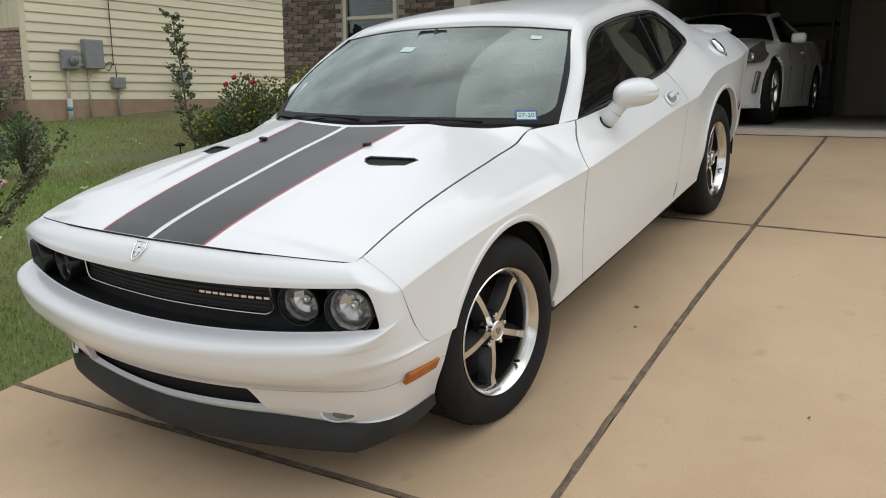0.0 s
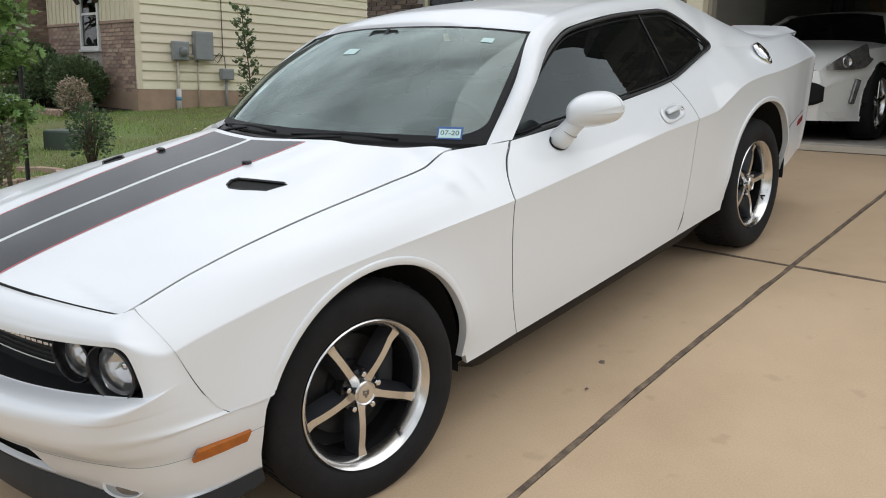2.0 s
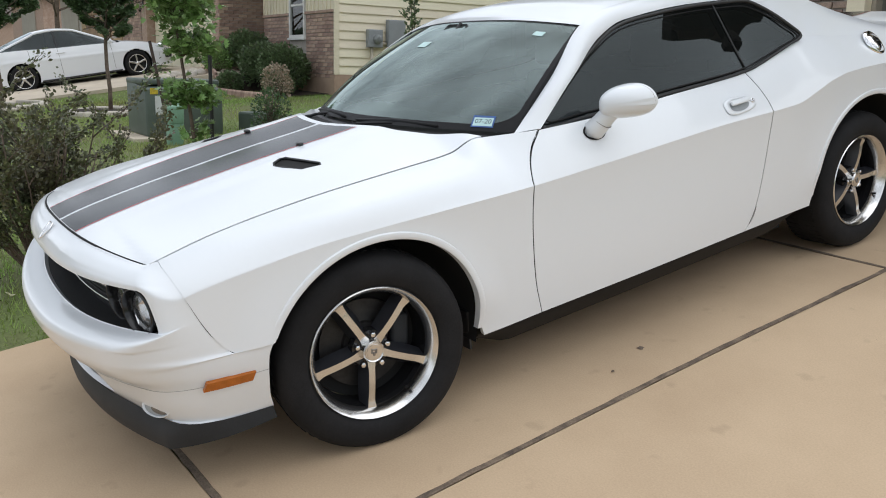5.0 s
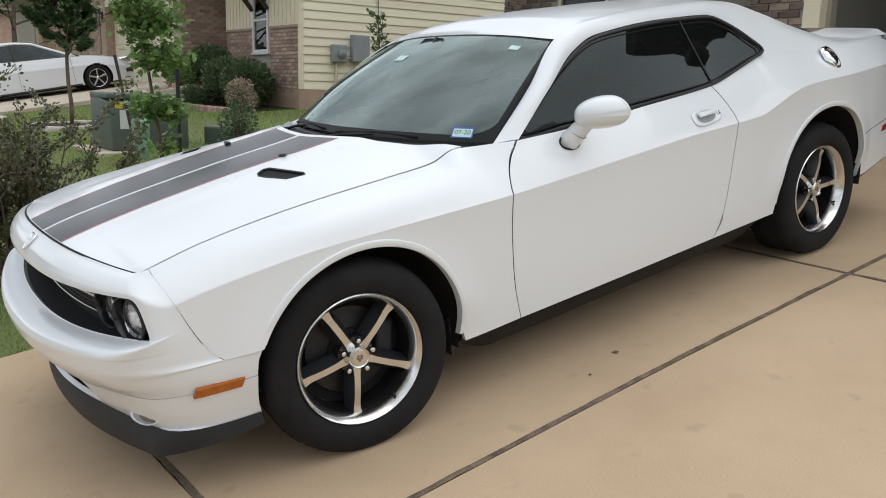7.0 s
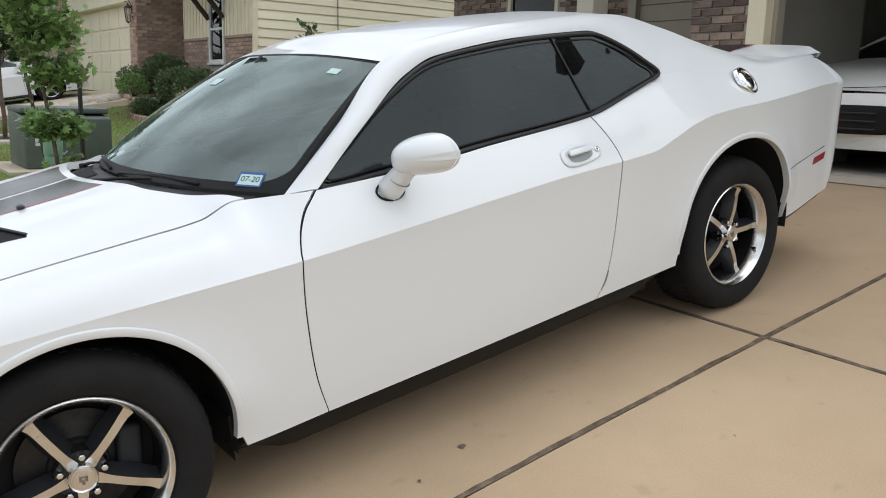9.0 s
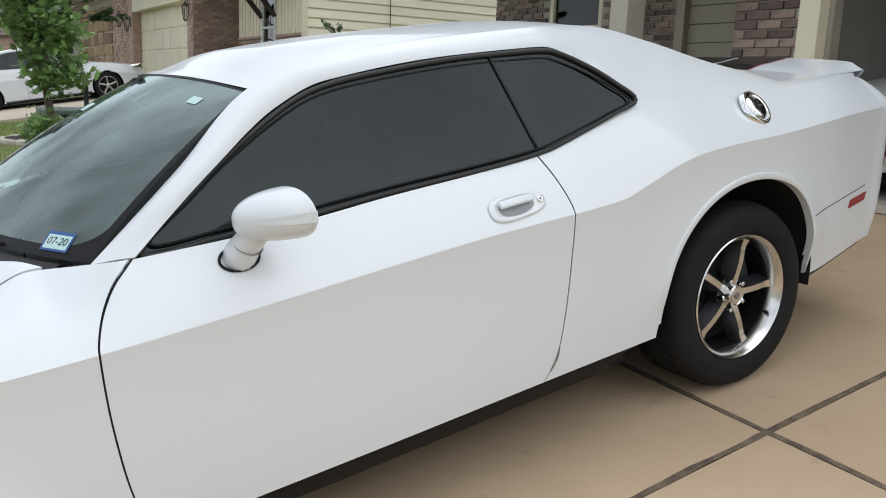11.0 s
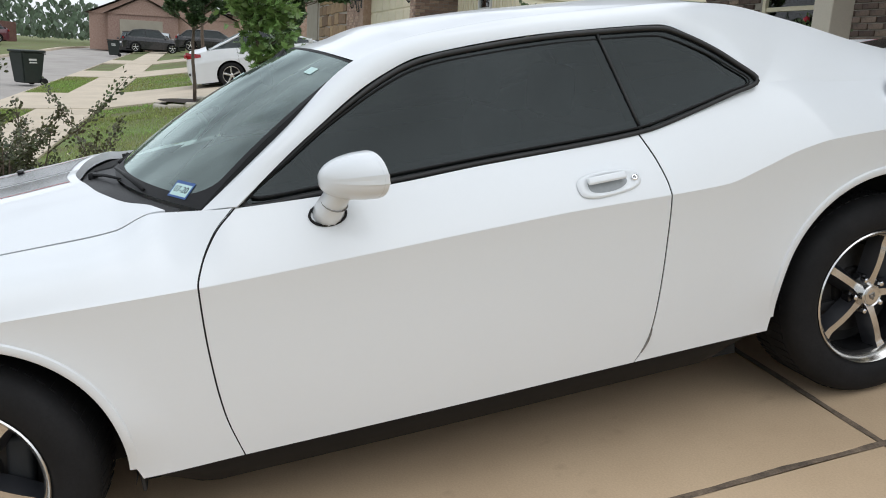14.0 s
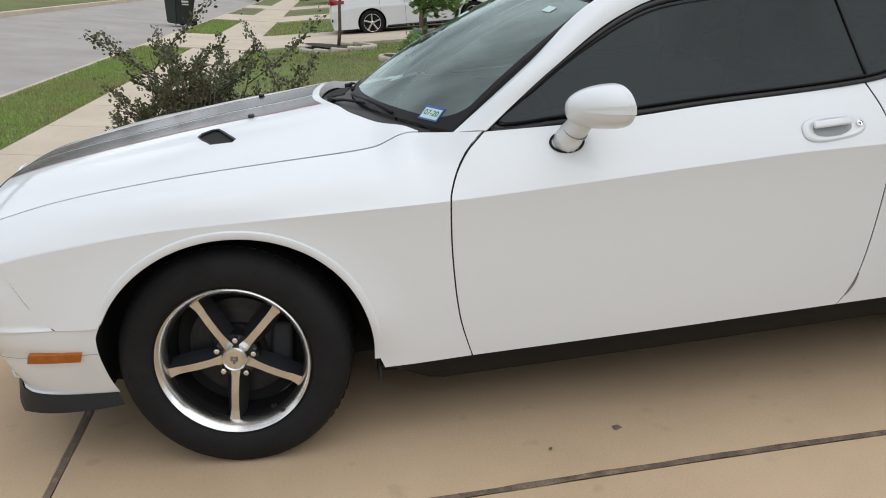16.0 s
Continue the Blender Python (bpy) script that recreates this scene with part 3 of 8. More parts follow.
# garage front and shell
wall_piece("pier", own, -1.40, -0.86, 5.43, 7.2, Z0, ZT, MORTAR)
brick_wall(own, Matrix.Translation((-1.40, 5.43, 0.86)), 0.54, 2.7, BRICK_O, 0.205, 0.0655)
brick_wall(own, Matrix.Translation((-1.40, 6.95, 0.86)) @ Matrix.Rotation(-math.pi / 2, 4, "Z"), 1.5, 2.7, BRICK_O, 0.205, 0.0655)
wall_piece("pier", own, 2.34, 3.10, 5.43, 5.9, Z0, ZT, MORTAR)
brick_wall(own, Matrix.Translation((2.34, 5.43, 0.86)), 0.76, 2.7, BRICK_O, 0.205, 0.0655)
wall_piece("garage_header", own, -0.86, 2.34, 5.43, 5.62, 3.12, ZT, TRIMMAT)
for x0, x1 in ((-0.86, -0.70), (2.18, 2.34)):
    part("garage_jamb", span(x0, x1, 5.40, 5.62, 0.86, 3.12, 0.008), TRIMMAT, own, "cream garage door jamb")
part("jamb_stop", span(-0.70, -0.66, 5.50, 5.60, 0.86, 3.12, 0.005), TAUPE, own)
wall_piece("garage_wall", own, -1.55, -1.40, 7.2, 12.0, Z0, ZT, GARWALL)
wall_piece("garage_wall", own, -1.40, -0.9, 7.05, 7.2, Z0, ZT, GARWALL)
wall_piece("garage_wall", own, -0.875, -0.855, 5.62, 7.2, Z0, ZT, GARWALL, "grey painted garage wall")
wall_piece("garage_wall", own, 2.95, 3.10, 5.9, 12.0, Z0, ZT, GARWALL)
wall_piece("garage_wall", own, -1.55, 3.10, 12.0, 12.15, Z0, ZT, GARWALL)
thing("garage_ceiling", "plain grey garage ceiling", "ceiling", kind="structure", bm=span(-1.55, 3.10, 5.62, 12.15, 3.55, 3.68), material=GARWALL)
garage_floor = thing("garage_floor", "smooth grey concrete garage floor with a pale lip", "floor", kind="structure", bm=span(-1.55, 3.10, 5.62, 12.0, 0.7, 0.905, 0.01), material=GARFLOOR)
b = bmesh.new()
vs = [b.verts.new(q) for q in ((-0.9, 5.50, 0.852), (2.2, 5.50, 0.852), (2.2, 5.66, 0.907), (-0.9, 5.66, 0.907), (-0.9, 5.72, 0.907), (2.2, 5.72, 0.907))]
b.faces.new(vs[:4])
b.faces.new((vs[3], vs[2], vs[5], vs[4]))
part("garage_lip", b, WALKCON, garage_floor, "pale sloping threshold")
# roof over all
b = bmesh.new()
vs = [b.verts.new(q) for q in ((-7.2, 5.0, 3.75), (3.1, 5.0, 3.75), (0.4, 11.5, 8.9), (-5.4, 11.5, 8.9), (3.1, 20, 3.75), (-7.2, 20, 3.75), (-7.2, 5.0, 3.68), (3.1, 5.0, 3.68), (3.1, 20, 3.68), (-7.2, 20, 3.68))]
for f in ((0, 1, 2, 3), (3, 2, 4, 5), (6, 7, 1, 0), (8, 9, 5, 4), (7, 8, 4, 2, 1), (9, 6, 0, 3, 5)):
    b.faces.new([vs[q] for q in f])
part("roof", b, ROOFMAT, own, "brown shingled roof")
# gable over the garage, with its own pitched roof
b = bmesh.new()
for y in (5.45, 5.60):
    b.faces.new([b.verts.new((x, y, z)) for x, z in ((-2.7, 3.75), (3.1, 3.75), (3.1, 4.62), (0.2, 7.02), (-2.7, 4.62))])
fa, fb = b.faces[:] if b.faces else (None, None)
for i in range(5):
    v0, v1, v2, v3 = fa.verts[i], fa.verts[(i + 1) % 5], fb.verts[(i + 1) % 5], fb.verts[i]
    b.faces.new((v0, v1, v2, v3))
bmesh.ops.recalc_face_normals(b, faces=b.faces[:])
part("gable", b, BRICK_O, own, "dark brick gable over the garage")
for sx in (1, -1):
    b = span(-0.2, 4.49, 4.95, 12.5, -0.06, 0.10)
    part("gable_roof", b, ROOFMAT, own, "brown shingled gable roof", m=Matrix.Translation((0.2, 0, 7.22)) @ Matrix.Diagonal((sx, 1, 1, 1)) @ Matrix.Rotation(math.atan2(2.87, 3.45), 4, "Y"))
# dim storage at the back of the garage
shelf = thing("storage_shelf", "dark metal storage shelf loaded with boxes", "shelf", Matrix.Translation((-0.5, 11.2, 0.905)))
for x in (-0.9, 0.9):
    for y in (-0.25, 0.25):
        part("post", span(x - 0.02, x + 0.02, y - 0.02, y + 0.02, 0, 2.0), IRON, shelf)
for k in range(4):
    part("board", span(-0.92, 0.92, -0.27, 0.27, 0.25 + 0.55 * k, 0.28 + 0.55 * k), DARKWOOD, shelf)
for k in range(7):
    bx0 = -0.85 + (k % 4) * 0.45
    zz = 0.285 + 0.55 * (k // 4 + (k % 2))
    thing("storage_box", "plain cardboard storage box on a garage shelf", "box", Matrix.Translation((-0.5 + bx0 + 0.15, 11.2, 0.905 + zz)), "boxes on the shelf", bm=span(-0.17, 0.17, -0.2, 0.2, 0, 0.28 + 0.06 * (k % 3), 0.008), material=surface("cardboard", (0.22, 0.15, 0.09), 0.9, scale=6) if k == 0 else bpy.data.materials["cardboard"])
thing("interior_door", "pale panelled door at the back of the garage", "door", Matrix.Translation((0.5, 11.94, 0.905)), kind="structure", bm=span(0, 0.85, 0, 0.05, 0, 2.05, 0.01), material=TAUPE)

# ---- the neighbouring house ----
nb = thing("house", "cream sided neighbouring house with brick lower front and foundation", "house", kind="structure")
NX, NY = -13.57, 6.95
wall_piece("foundation", nb, -13.62 - 0.2, NX + 0.02, NY, 22, 0.3, 1.125, FOUND, "bare pinkish concrete foundation")
wall_piece("foundation", nb, -18.3, NX + 0.015, NY - 0.02, NY + 0.2, 0.3, 1.05, FOUND)
wall_piece("wall", nb, NX - 0.2, NX - 0.02, NY + 0.02, 22, 1.125, 4.4, TRIMMAT)
siding = part("siding", span(NX - 0.021, NX - 0.018, NY + 0.05, 21.9, 1.13, 4.3), TRIMMAT, nb)
for k in range(17):
    b = bmesh.new()
    z = 1.13 + k * 0.19
    vs = [b.verts.new(q) for q in ((NX + 0.018, 0, 0), (NX + 0.016, 0, 0.012), (NX - 0.014, 0, 0.2), (NX - 0.018, 0, 0.2), (NX - 0.018, 0, 0))]
    vs2 = [b.verts.new(v.co + Vector((0, 22 - NY - 0.12, 0))) for v in vs]
    for q in range(5):
        b.faces.new((vs[q], vs[(q + 1) % 5], vs2[(q + 1) % 5], vs2[q]))
    b.faces.new(vs[::-1])
    b.faces.new(vs2)
    bmesh.ops.recalc_face_normals(b, faces=b.faces[:])
    part("siding_board", b, SIDING, siding, m=Matrix.Translation((0, NY + 0.11, z)))
part("corner_board", span(NX - 0.02, NX + 0.03, NY - 0.02, NY + 0.10, 1.125, 4.4, 0.004), TRIMMAT, nb, "cream corner board")
# front: brick to sill height, boards with battens above
for x0, x1 in ((-17.65, -15.98), (-15.10, -13.60)):
    wall_piece("wall", nb, x0, x1, NY + 0.02, NY + 0.2, 1.05, 4.4, MORTAR)
wall_piece("wall", nb, -15.98, -15.10, NY + 0.02, NY + 0.2, 1.05, 1.92, MORTAR)
wall_piece("wall", nb, -15.98, -15.10, NY + 0.02, NY + 0.2, 3.45, 4.4, MORTAR)
brick_wall(nb, Matrix.Translation((-15.06, NY + 0.02, 1.05)), 1.42, 1.43, BRICK_N, 0.25, 0.082)
brick_wall(nb, Matrix.Translation((-17.65, NY + 0.02, 1.05)), 1.60, 1.43, BRICK_N, 0.25, 0.082)
part("brick_cap", span(-15.08, -13.60, NY - 0.03, NY + 0.05, 2.46, 2.52, 0.008), BRICK_N, nb)
part("brick_cap", span(-17.65, -16.03, NY - 0.03, NY + 0.05, 2.46, 2.52, 0.008), BRICK_N, nb)
for x0, x1 in ((-17.65, -16.02), (-15.06, -13.6)):
    part("panel", span(x0, x1, NY - 0.005, NY + 0.02, 2.52, 4.4), TRIMMAT, nb, "cream board and batten panel")
    k = x0 + 0.06
    while k < x1:
        part("batten", span(k, k + 0.045, NY - 0.025, NY - 0.004, 2.52, 4.4, 0.003), TRIMMAT, nb)
        k += 0.2
window_unit(nb, Matrix.Translation((-15.98, NY + 0.0, 1.94)), 0.88, 1.5, surface("white_vinyl", (0.78, 0.77, 0.74), 0.4, var=0.03), 0.07, BLIND)
# timber bracket over the window
for sx in (-1, 1):
    b = tube([(-15.54 + sx * 0.42, NY - 0.02, 2.92), (-15.54 + sx * 0.42, NY - 0.52, 3.50)], 0.06, 4)
    part("bracket", b, DARKWOOD, nb, "dark timber bracket")
    part("bracket_arm", span(-15.60 + sx * 0.42, -15.48 + sx * 0.42, NY - 0.62, NY, 3.42, 3.53, 0.008), DARKWOOD, nb)
part("bracket_beam", span(-16.2, -14.88, NY - 0.60, NY - 0.46, 3.53, 3.66, 0.01), DARKWOOD, nb, "dark timber beam")
# entry recess, pier and garage door
wall_piece("wall", nb, -18.35, -17.65, NY + 0.5, NY + 0.7, 1.05, 4.4, TRIMMAT)
wall_piece("pier", nb, -18.85, -18.32, 6.02, NY + 0.6, 0.9, 4.4, MORTAR)
brick_wall(nb, Matrix.Translation((-18.85, 6.02, 1.0)), 0.53, 3.3, BRICK_N, 0.25, 0.082)
brick_wall(nb, Matrix.Translation((-18.32, 6.02, 1.0)) @ Matrix.Rotation(math.pi / 2, 4, "Z"), 1.45, 3.3, BRICK_N, 0.25, 0.082)
gdoor = part("garage_door", span(-25.4, -18.85, 6.30, 6.36, 1.1, 3.45), TRIMMAT, nb, "cream sectional garage door")
for r in range(4):
    for c in range(7):
        part("panel", span(-25.35 + c * 0.93, -25.35 + c * 0.93 + 0.86, 6.275, 6.31, 1.13 + r * 0.58, 1.13 + r * 0.58 + 0.53, 0.012), TRIMMAT, gdoor)
wall_piece("garage_header", nb, -25.4, -18.85, 6.02, 6.4, 3.45, 4.4, TRIMMAT)
wall_piece("pier", nb, -26.0, -25.4, 6.02, 7.0, 0.9, 4.4, BRICK_N)
wall_piece("wall", nb, -26.0, -25.8, 7.0, 22, 0.9, 4.4, TRIMMAT)
part("wall_ornament", tube([(-18.0 + 0.22 * math.cos(k) * (1 + 0.2 * (k % 2)), NY + 0.47, 2.95 + 0.03 * k) for k in range(9)], 0.035, 6), IRON, nb, "dark scrolled iron ornament", True)
b = bmesh.new()
vs = [b.verts.new(q) for q in ((-26.4, 5.6, 4.4), (-13.1, 5.6, 4.4), (-13.1, 14, 7.4), (-26.4, 14, 7.4), (-13.1, 22.5, 4.4), (-26.4, 22.5, 4.4), (-26.4, 5.6, 4.3), (-13.1, 5.6, 4.3), (-13.1, 22.5, 4.3), (-26.4, 22.5, 4.3))]
for f in ((0, 1, 2, 3), (3, 2, 4, 5), (6, 7, 1, 0), (8, 9, 5, 4), (7, 8, 4, 2, 1), (9, 6, 0, 3, 5)):
    b.faces.new([vs[q] for q in f])
part("roof", b, ROOFMAT, nb, "brown shingled roof")


def lantern(at, label):
    """A four-sided iron carriage lamp on a wall bracket, facing -y."""
    ob = thing("wall_lantern", label, "lantern", Matrix.Translation(at), "house lanterns")
    part("back_plate", span(-0.05, 0.05, 0.1, 0.13, -0.1, 0.2, 0.005), IRON, ob)
    part("arm", tube([(0, 0.1, 0.15), (0, 0.02, 0.30), (0, -0.08, 0.26)], 0.012, 6), IRON, ob, "", True)
    part("roof", lathe([(0.12, 0.11), (0.2, 0.03), (0.24, 0.015), (0.26, 0.002)], 4, "z"), IRON, ob)
    part("glass", lathe([(-0.2, 0.05), (0.11, 0.085)], 4, "z"), LENS, ob)
    for k in range(4):
        a = k * math.pi / 2
        part("bar", tube([(0.052 * math.cos(a), 0.052 * math.sin(a), -0.2), (0.09 * math.cos(a), 0.09 * math.sin(a), 0.12)], 0.009, 4), IRON, ob)
    part("base", lathe([(-0.25, 0.005), (-0.23, 0.03), (-0.2, 0.055)], 4, "z"), IRON, ob)
    return ob


lantern((-18.60, 5.90, 3.12), "black iron lantern on the brick pier")
lantern((-25.7, 5.90, 3.12), "black iron lantern beside the garage door")

# meters and pipes on the sided wall
def wall_box(name, label, y0, y1, z0, z1, d, material):
    ob = thing(name, label, "meter", Matrix.Translation((NX + 0.02, 0, 0)))
    part("case", span(0, d, y0, y1, z0, z1, 0.012), material, ob)
    part("lid", span(d - 0.004, d + 0.012, y0 + 0.012, y1 - 0.012, z0 + 0.012, z1 - 0.02, 0.006), material, ob)
    return ob


meter = wall_box("electric_meter", "grey electric meter with a round glass dial", 7.71, 8.08, 1.74, 2.13, 0.12, METERGREY)
b = lathe([(0.13, 0.11), (0.16, 0.105), (0.2, 0.09), (0.22, 0.06), (0.225, 0.001)], 28)
bmesh.ops.translate(b, vec=(0, 7.93, 1.92), verts=b.verts[:])
part("dial", b, surface("meter_glass", (0.25, 0.27, 0.27), 0.15, var=0.2, scale=12), meter, "", True)
wall_box("breaker_box", "grey metal breaker box on cream siding", 8.21, 8.66, 1.76, 2.36, 0.14, METERGREY)
wall_box("junction_box", "small grey junction box on cream siding", 8.87, 9.18, 1.36, 1.60, 0.12, METERGREY)
pipes = thing("conduit_pipes", "pale conduit pipes running down from the meter to the lawn", "pipes", Matrix.Translation((NX + 0.06, 0, 0)))
part("conduit", tube([(0, 7.84, 1.75), (0, 7.84, 0.6)], 0.035, 10), PVC, pipes, "", True)
part("lower_sleeve", tube([(0.0, 7.84, 1.15), (0.0, 7.84, 0.62)], 0.055, 10), surface("white_pvc", (0.65, 0.65, 0.63), 0.4, var=0.05), pipes, "white pipe sleeve", True)
part("pipe_label", tube([(0.0, 7.84, 0.98), (0.0, 7.84, 0.90)], 0.0565, 10), surface("blue_label", (0.1, 0.35, 0.6), 0.5, var=0.05), pipes, "blue label band", True)
part("conduit", tube([(0, 8.32, 1.78), (0, 8.32, 0.65)], 0.02, 8), PVC, pipes, "", True)
part("conduit", tube([(0, 9.02, 1.38), (0, 9.02, 0.65)], 0.028, 8), METERGREY, pipes, "", True)
part("connector", tube([(0, 8.05, 1.83), (0, 8.25, 1.83)], 0.035, 8), PVC, pipes, "", True)
cable = thing("cable", "thin black cable hanging down the cream siding", "cable", bm=tube([(NX + 0.03, 8.93, 4.3), (NX + 0.03, 8.95, 3.0), (NX + 0.03, 8.97, 1.9), (NX + 0.05, 8.82, 1.72), (NX + 0.05, 8.72, 1.80), (NX + 0.05, 8.86, 1.92), (NX + 0.05, 9.0, 1.85), (NX + 0.04, 9.02, 1.6)], 0.01, 6), material=IRON, smooth=True)
gas = thing("gas_meter", "grey gas meter on a pipe beside the cream wall", "meter", Matrix.Translation((NX + 0.2, 10.7, 0.75)))
part("body", box((0.2, 0.3, 0.32), (0, 0, 0.85), 0.05, 3), METERGREY, gas, "", True)
part("pipe", tube([(0, -0.12, 0), (0, -0.12, 0.75)], 0.025, 8), METERGREY, gas, "", True)
part("pipe", tube([(0, 0.12, 1.0), (0, 0.12, 1.15), (-0.18, 0.12, 1.15)], 0.025, 8), METERGREY, gas, "", True)
# the rest of the street: houses farther on
def far_house(x0, x1, y, z, h, wall_mat, label, doors, ridge=2.6):
    ob = thing("house", label, "house", kind="structure")
    wall_piece("wall", ob, x0, x1, y, y + 9, z - 0.6, z + h, wall_mat)
    b = bmesh.new()
    mid = (x0 + x1) / 2
    vs = [b.verts.new(q) for q in ((x0 - 0.5, y - 0.5, z + h), (x1 + 0.5, y - 0.5, z + h), (x1 + 0.5, y + 9.5, z + h), (x0 - 0.5, y + 9.5, z + h), (mid, y - 0.5, z + h + ridge), (mid, y + 9.5, z + h + ridge))]
    for f in ((0, 4, 5, 3), (4, 1, 2, 5), (0, 1, 4), (2, 3, 5), (1, 0, 3, 2)):
        b.faces.new([vs[q] for q in f])
    part("roof", b, ROOFMAT, ob)
    part("gable", span(mid - (x1 - x0) * 0.3, mid + (x1 - x0) * 0.3, y - 0.4, y, z + h - 0.1, z + h + 0.2), TRIMMAT, ob)
    for dx0, dx1, dh in doors:
        part("garage_door", span(dx0, dx1, y - 0.05, y + 0.02, z, z + dh, 0.02), TAUPE, ob, "taupe garage door")
    return ob


h3 = far_house(-41.0, -26.3, 6.1, 1.5, 2.9, MORTAR, "brick and stone house farther along the street", ((-40.4, -36.8, 2.2),))
brick_wall(h3, Matrix.Translation((-28.9, 6.09, 1.3)), 2.6, 2.7, BRICK_N, 0.29, 0.1)
for r in range(6):
    x = -36.1
    while x < -29.3:
        w = min(random.uniform(0.75, 1.7), -28.95 - x)
        h = random.uniform(0.36, 0.46)
        part("stone", box((w - 0.07, 0.07, h), (0, 0, 0), 0.03, 2), STONEMAT, h3, m=Matrix.Translation((x + w / 2, 6.08, 1.45 + r * 0.45 + random.uniform(-0.03, 0.03))) @ Matrix.Rotation(random.uniform(-0.06, 0.06), 4, "Y"))
        x += w
part("eave", span(-41, -29.0, 5.2, 6.4, 4.25, 4.45), TAUPE, h3)
lantern((-27.2, 5.95, 3.3), "black iron lantern on dark brick")
far_house(-57.5, -45.5, 6.0, 1.6, 2.8, BRICK_N, "tan brick house down the street", ((-53, -48, 2.2),))
far_house(-92, -78, 4.0, 1.4, 2.9, BRICK_N, "brown brick house at the bend of the street", ((-88, -83, 2.3),), 3.2)
bend = thing("house", "tan brick house facing along the street at its bend", "house", kind="structure")
wall_piece("wall", bend, -84, -72, -7.6, 4.0, 0.6, 3.6, BRICK_N)
for ya, yb, zr, xa in ((-7.9, 4.3, 6.2, -71.6), (-6.4, -0.4, 5.0, -70.8)):
    ym = (ya + yb) / 2
    b = bmesh.new()
    vs = [b.verts.new(q) for q in ((xa, ya, 3.5), (xa, yb, 3.5), (-84.4, yb, 3.5), (-84.4, ya, 3.5), (xa, ym, zr), (-84.4, ym, zr))]
    for f in ((0, 3, 5, 4), (1, 4, 5, 2), (2, 5, 3)):
        b.faces.new([vs[q] for q in f])
    part("roof", b, ROOFMAT, bend, "brown shingled roof")
    b = bmesh.new()
    b.faces.new([b.verts.new(q) for q in ((xa - 0.3, ya + 0.3, 3.5), (xa - 0.3, yb - 0.3, 3.5), (xa - 0.3, ym, zr - 0.15))])
    part("gable", b, BRICK_N, bend)
wall_piece("wall", bend, -72, -71.2, -6.1, -0.7, 0.6, 3.6, BRICK_N)
part("garage_door", span(-71.2, -71.12, -5.2, -1.9, 1.0, 3.1, 0.01), TAUPE, bend, "taupe garage door")
b = bmesh.new()
fence = thing("fence", "red-brown timber fence beyond the street", "fence", kind="structure")
for k in range(60):
    part("slat", span(-95 + k * 0.5, -95 + k * 0.5 + 0.47, -17.2, -17.15, 0.6, 2.6), FENCEMAT, fence)


# ---- the white coupe on the drive ----
# Told along the drive's slope: front axle at y 0, rear axle at y 2.946, nose towards -y.
coupe = thing("sports_coupe", "white two-door muscle coupe with black hood stripes, parked on the driveway", "car", SLOPE)
F_HUB, R_HUB = (0.0, 0.352), (2.946, 0.362)
F_ARCH, R_ARCH = (0.005, 0.338, 0.421), (2.925, 0.405, 0.415)


def arch_r(arch, a):
    """Radius of a wheel opening at an angle: a little fuller towards the rear."""
    swell, at, wide = (0.019, radians(38), radians(42)) if arch[0] < 1 else (0.028, radians(40), radians(30))
    return arch[2] + swell * math.exp(-((a - at) / wide) ** 2)


crease_z = curve((-0.75, 0.70), (-0.59, 0.749), (-0.44, 0.774), (-0.12, 0.804), (0.2, 0.808), (0.69, 0.815), (1.05, 0.830), (1.5, 0.852), (1.83, 0.864), (2.1, 0.866), (2.29, 0.872), (2.43, 0.907), (2.56, 0.945), (2.69, 0.965), (2.87, 0.970), (3.06, 0.968), (3.49, 0.972), (4.1, 0.95))
crease_x = curve((-0.75, 0.882), (-0.6, 0.909), (-0.45, 0.925), (-0.2, 0.940), (0.1, 0.945), (0.40, 0.952), (0.69, 0.958), (1.5, 0.965), (2.1, 0.963), (2.6, 0.965), (3.05, 0.962), (3.4, 0.940), (3.7, 0.893), (3.86, 0.867), (3.95, 0.86), (4.1, 0.85))
top_z = curve((-0.70, 0.829), (-0.62, 0.850), (-0.46, 0.884), (-0.3, 0.904), (-0.05, 0.925), (0.21, 0.938), (0.38, 0.944), (0.49, 0.954), (0.60, 0.992), (0.81, 0.997), (1.05, 0.998), (1.26, 1.003), (1.54, 1.020), (1.89, 1.034), (2.08, 1.047), (2.28, 1.090), (2.41, 1.127), (2.5, 1.150), (2.62, 1.148), (2.8, 1.126), (3.0, 1.112), (3.4, 1.102), (3.8, 1.09), (4.0, 1.06), (4.1, 1.0))
top_x = curve((-0.70, 0.786), (-0.62, 0.792), (-0.46, 0.790), (-0.3, 0.779), (-0.05, 0.763), (0.21, 0.745), (0.38, 0.728), (0.49, 0.727), (0.60, 0.738), (0.70, 0.795), (0.81, 0.848), (1.05, 0.852), (1.54, 0.848), (2.08, 0.836), (2.28, 0.824), (2.5, 0.803), (2.8, 0.812), (3.1, 0.822), (3.5, 0.80), (3.9, 0.72), (4.1, 0.66))
sill_z = curve((-0.75, 0.27), (0.47, 0.272), (0.74, 0.281), (1.05, 0.289), (2.0, 0.314), (2.5, 0.327), (3.3, 0.345), (4.1, 0.40))
round_up = curve((-0.7, 0.13), (0.4, 0.13), (0.8, 0.06), (2.1, 0.07), (2.5, 0.09), (3.2, 0.05), (4.1, 0.08))


def crown(y, u):
    """Fullness of the front wings beside the hood."""
    return smooth(-0.6, -0.1, y) * (1 - smooth(0.42, 0.66, y)) * 6.75 * u * u * (1 - u)


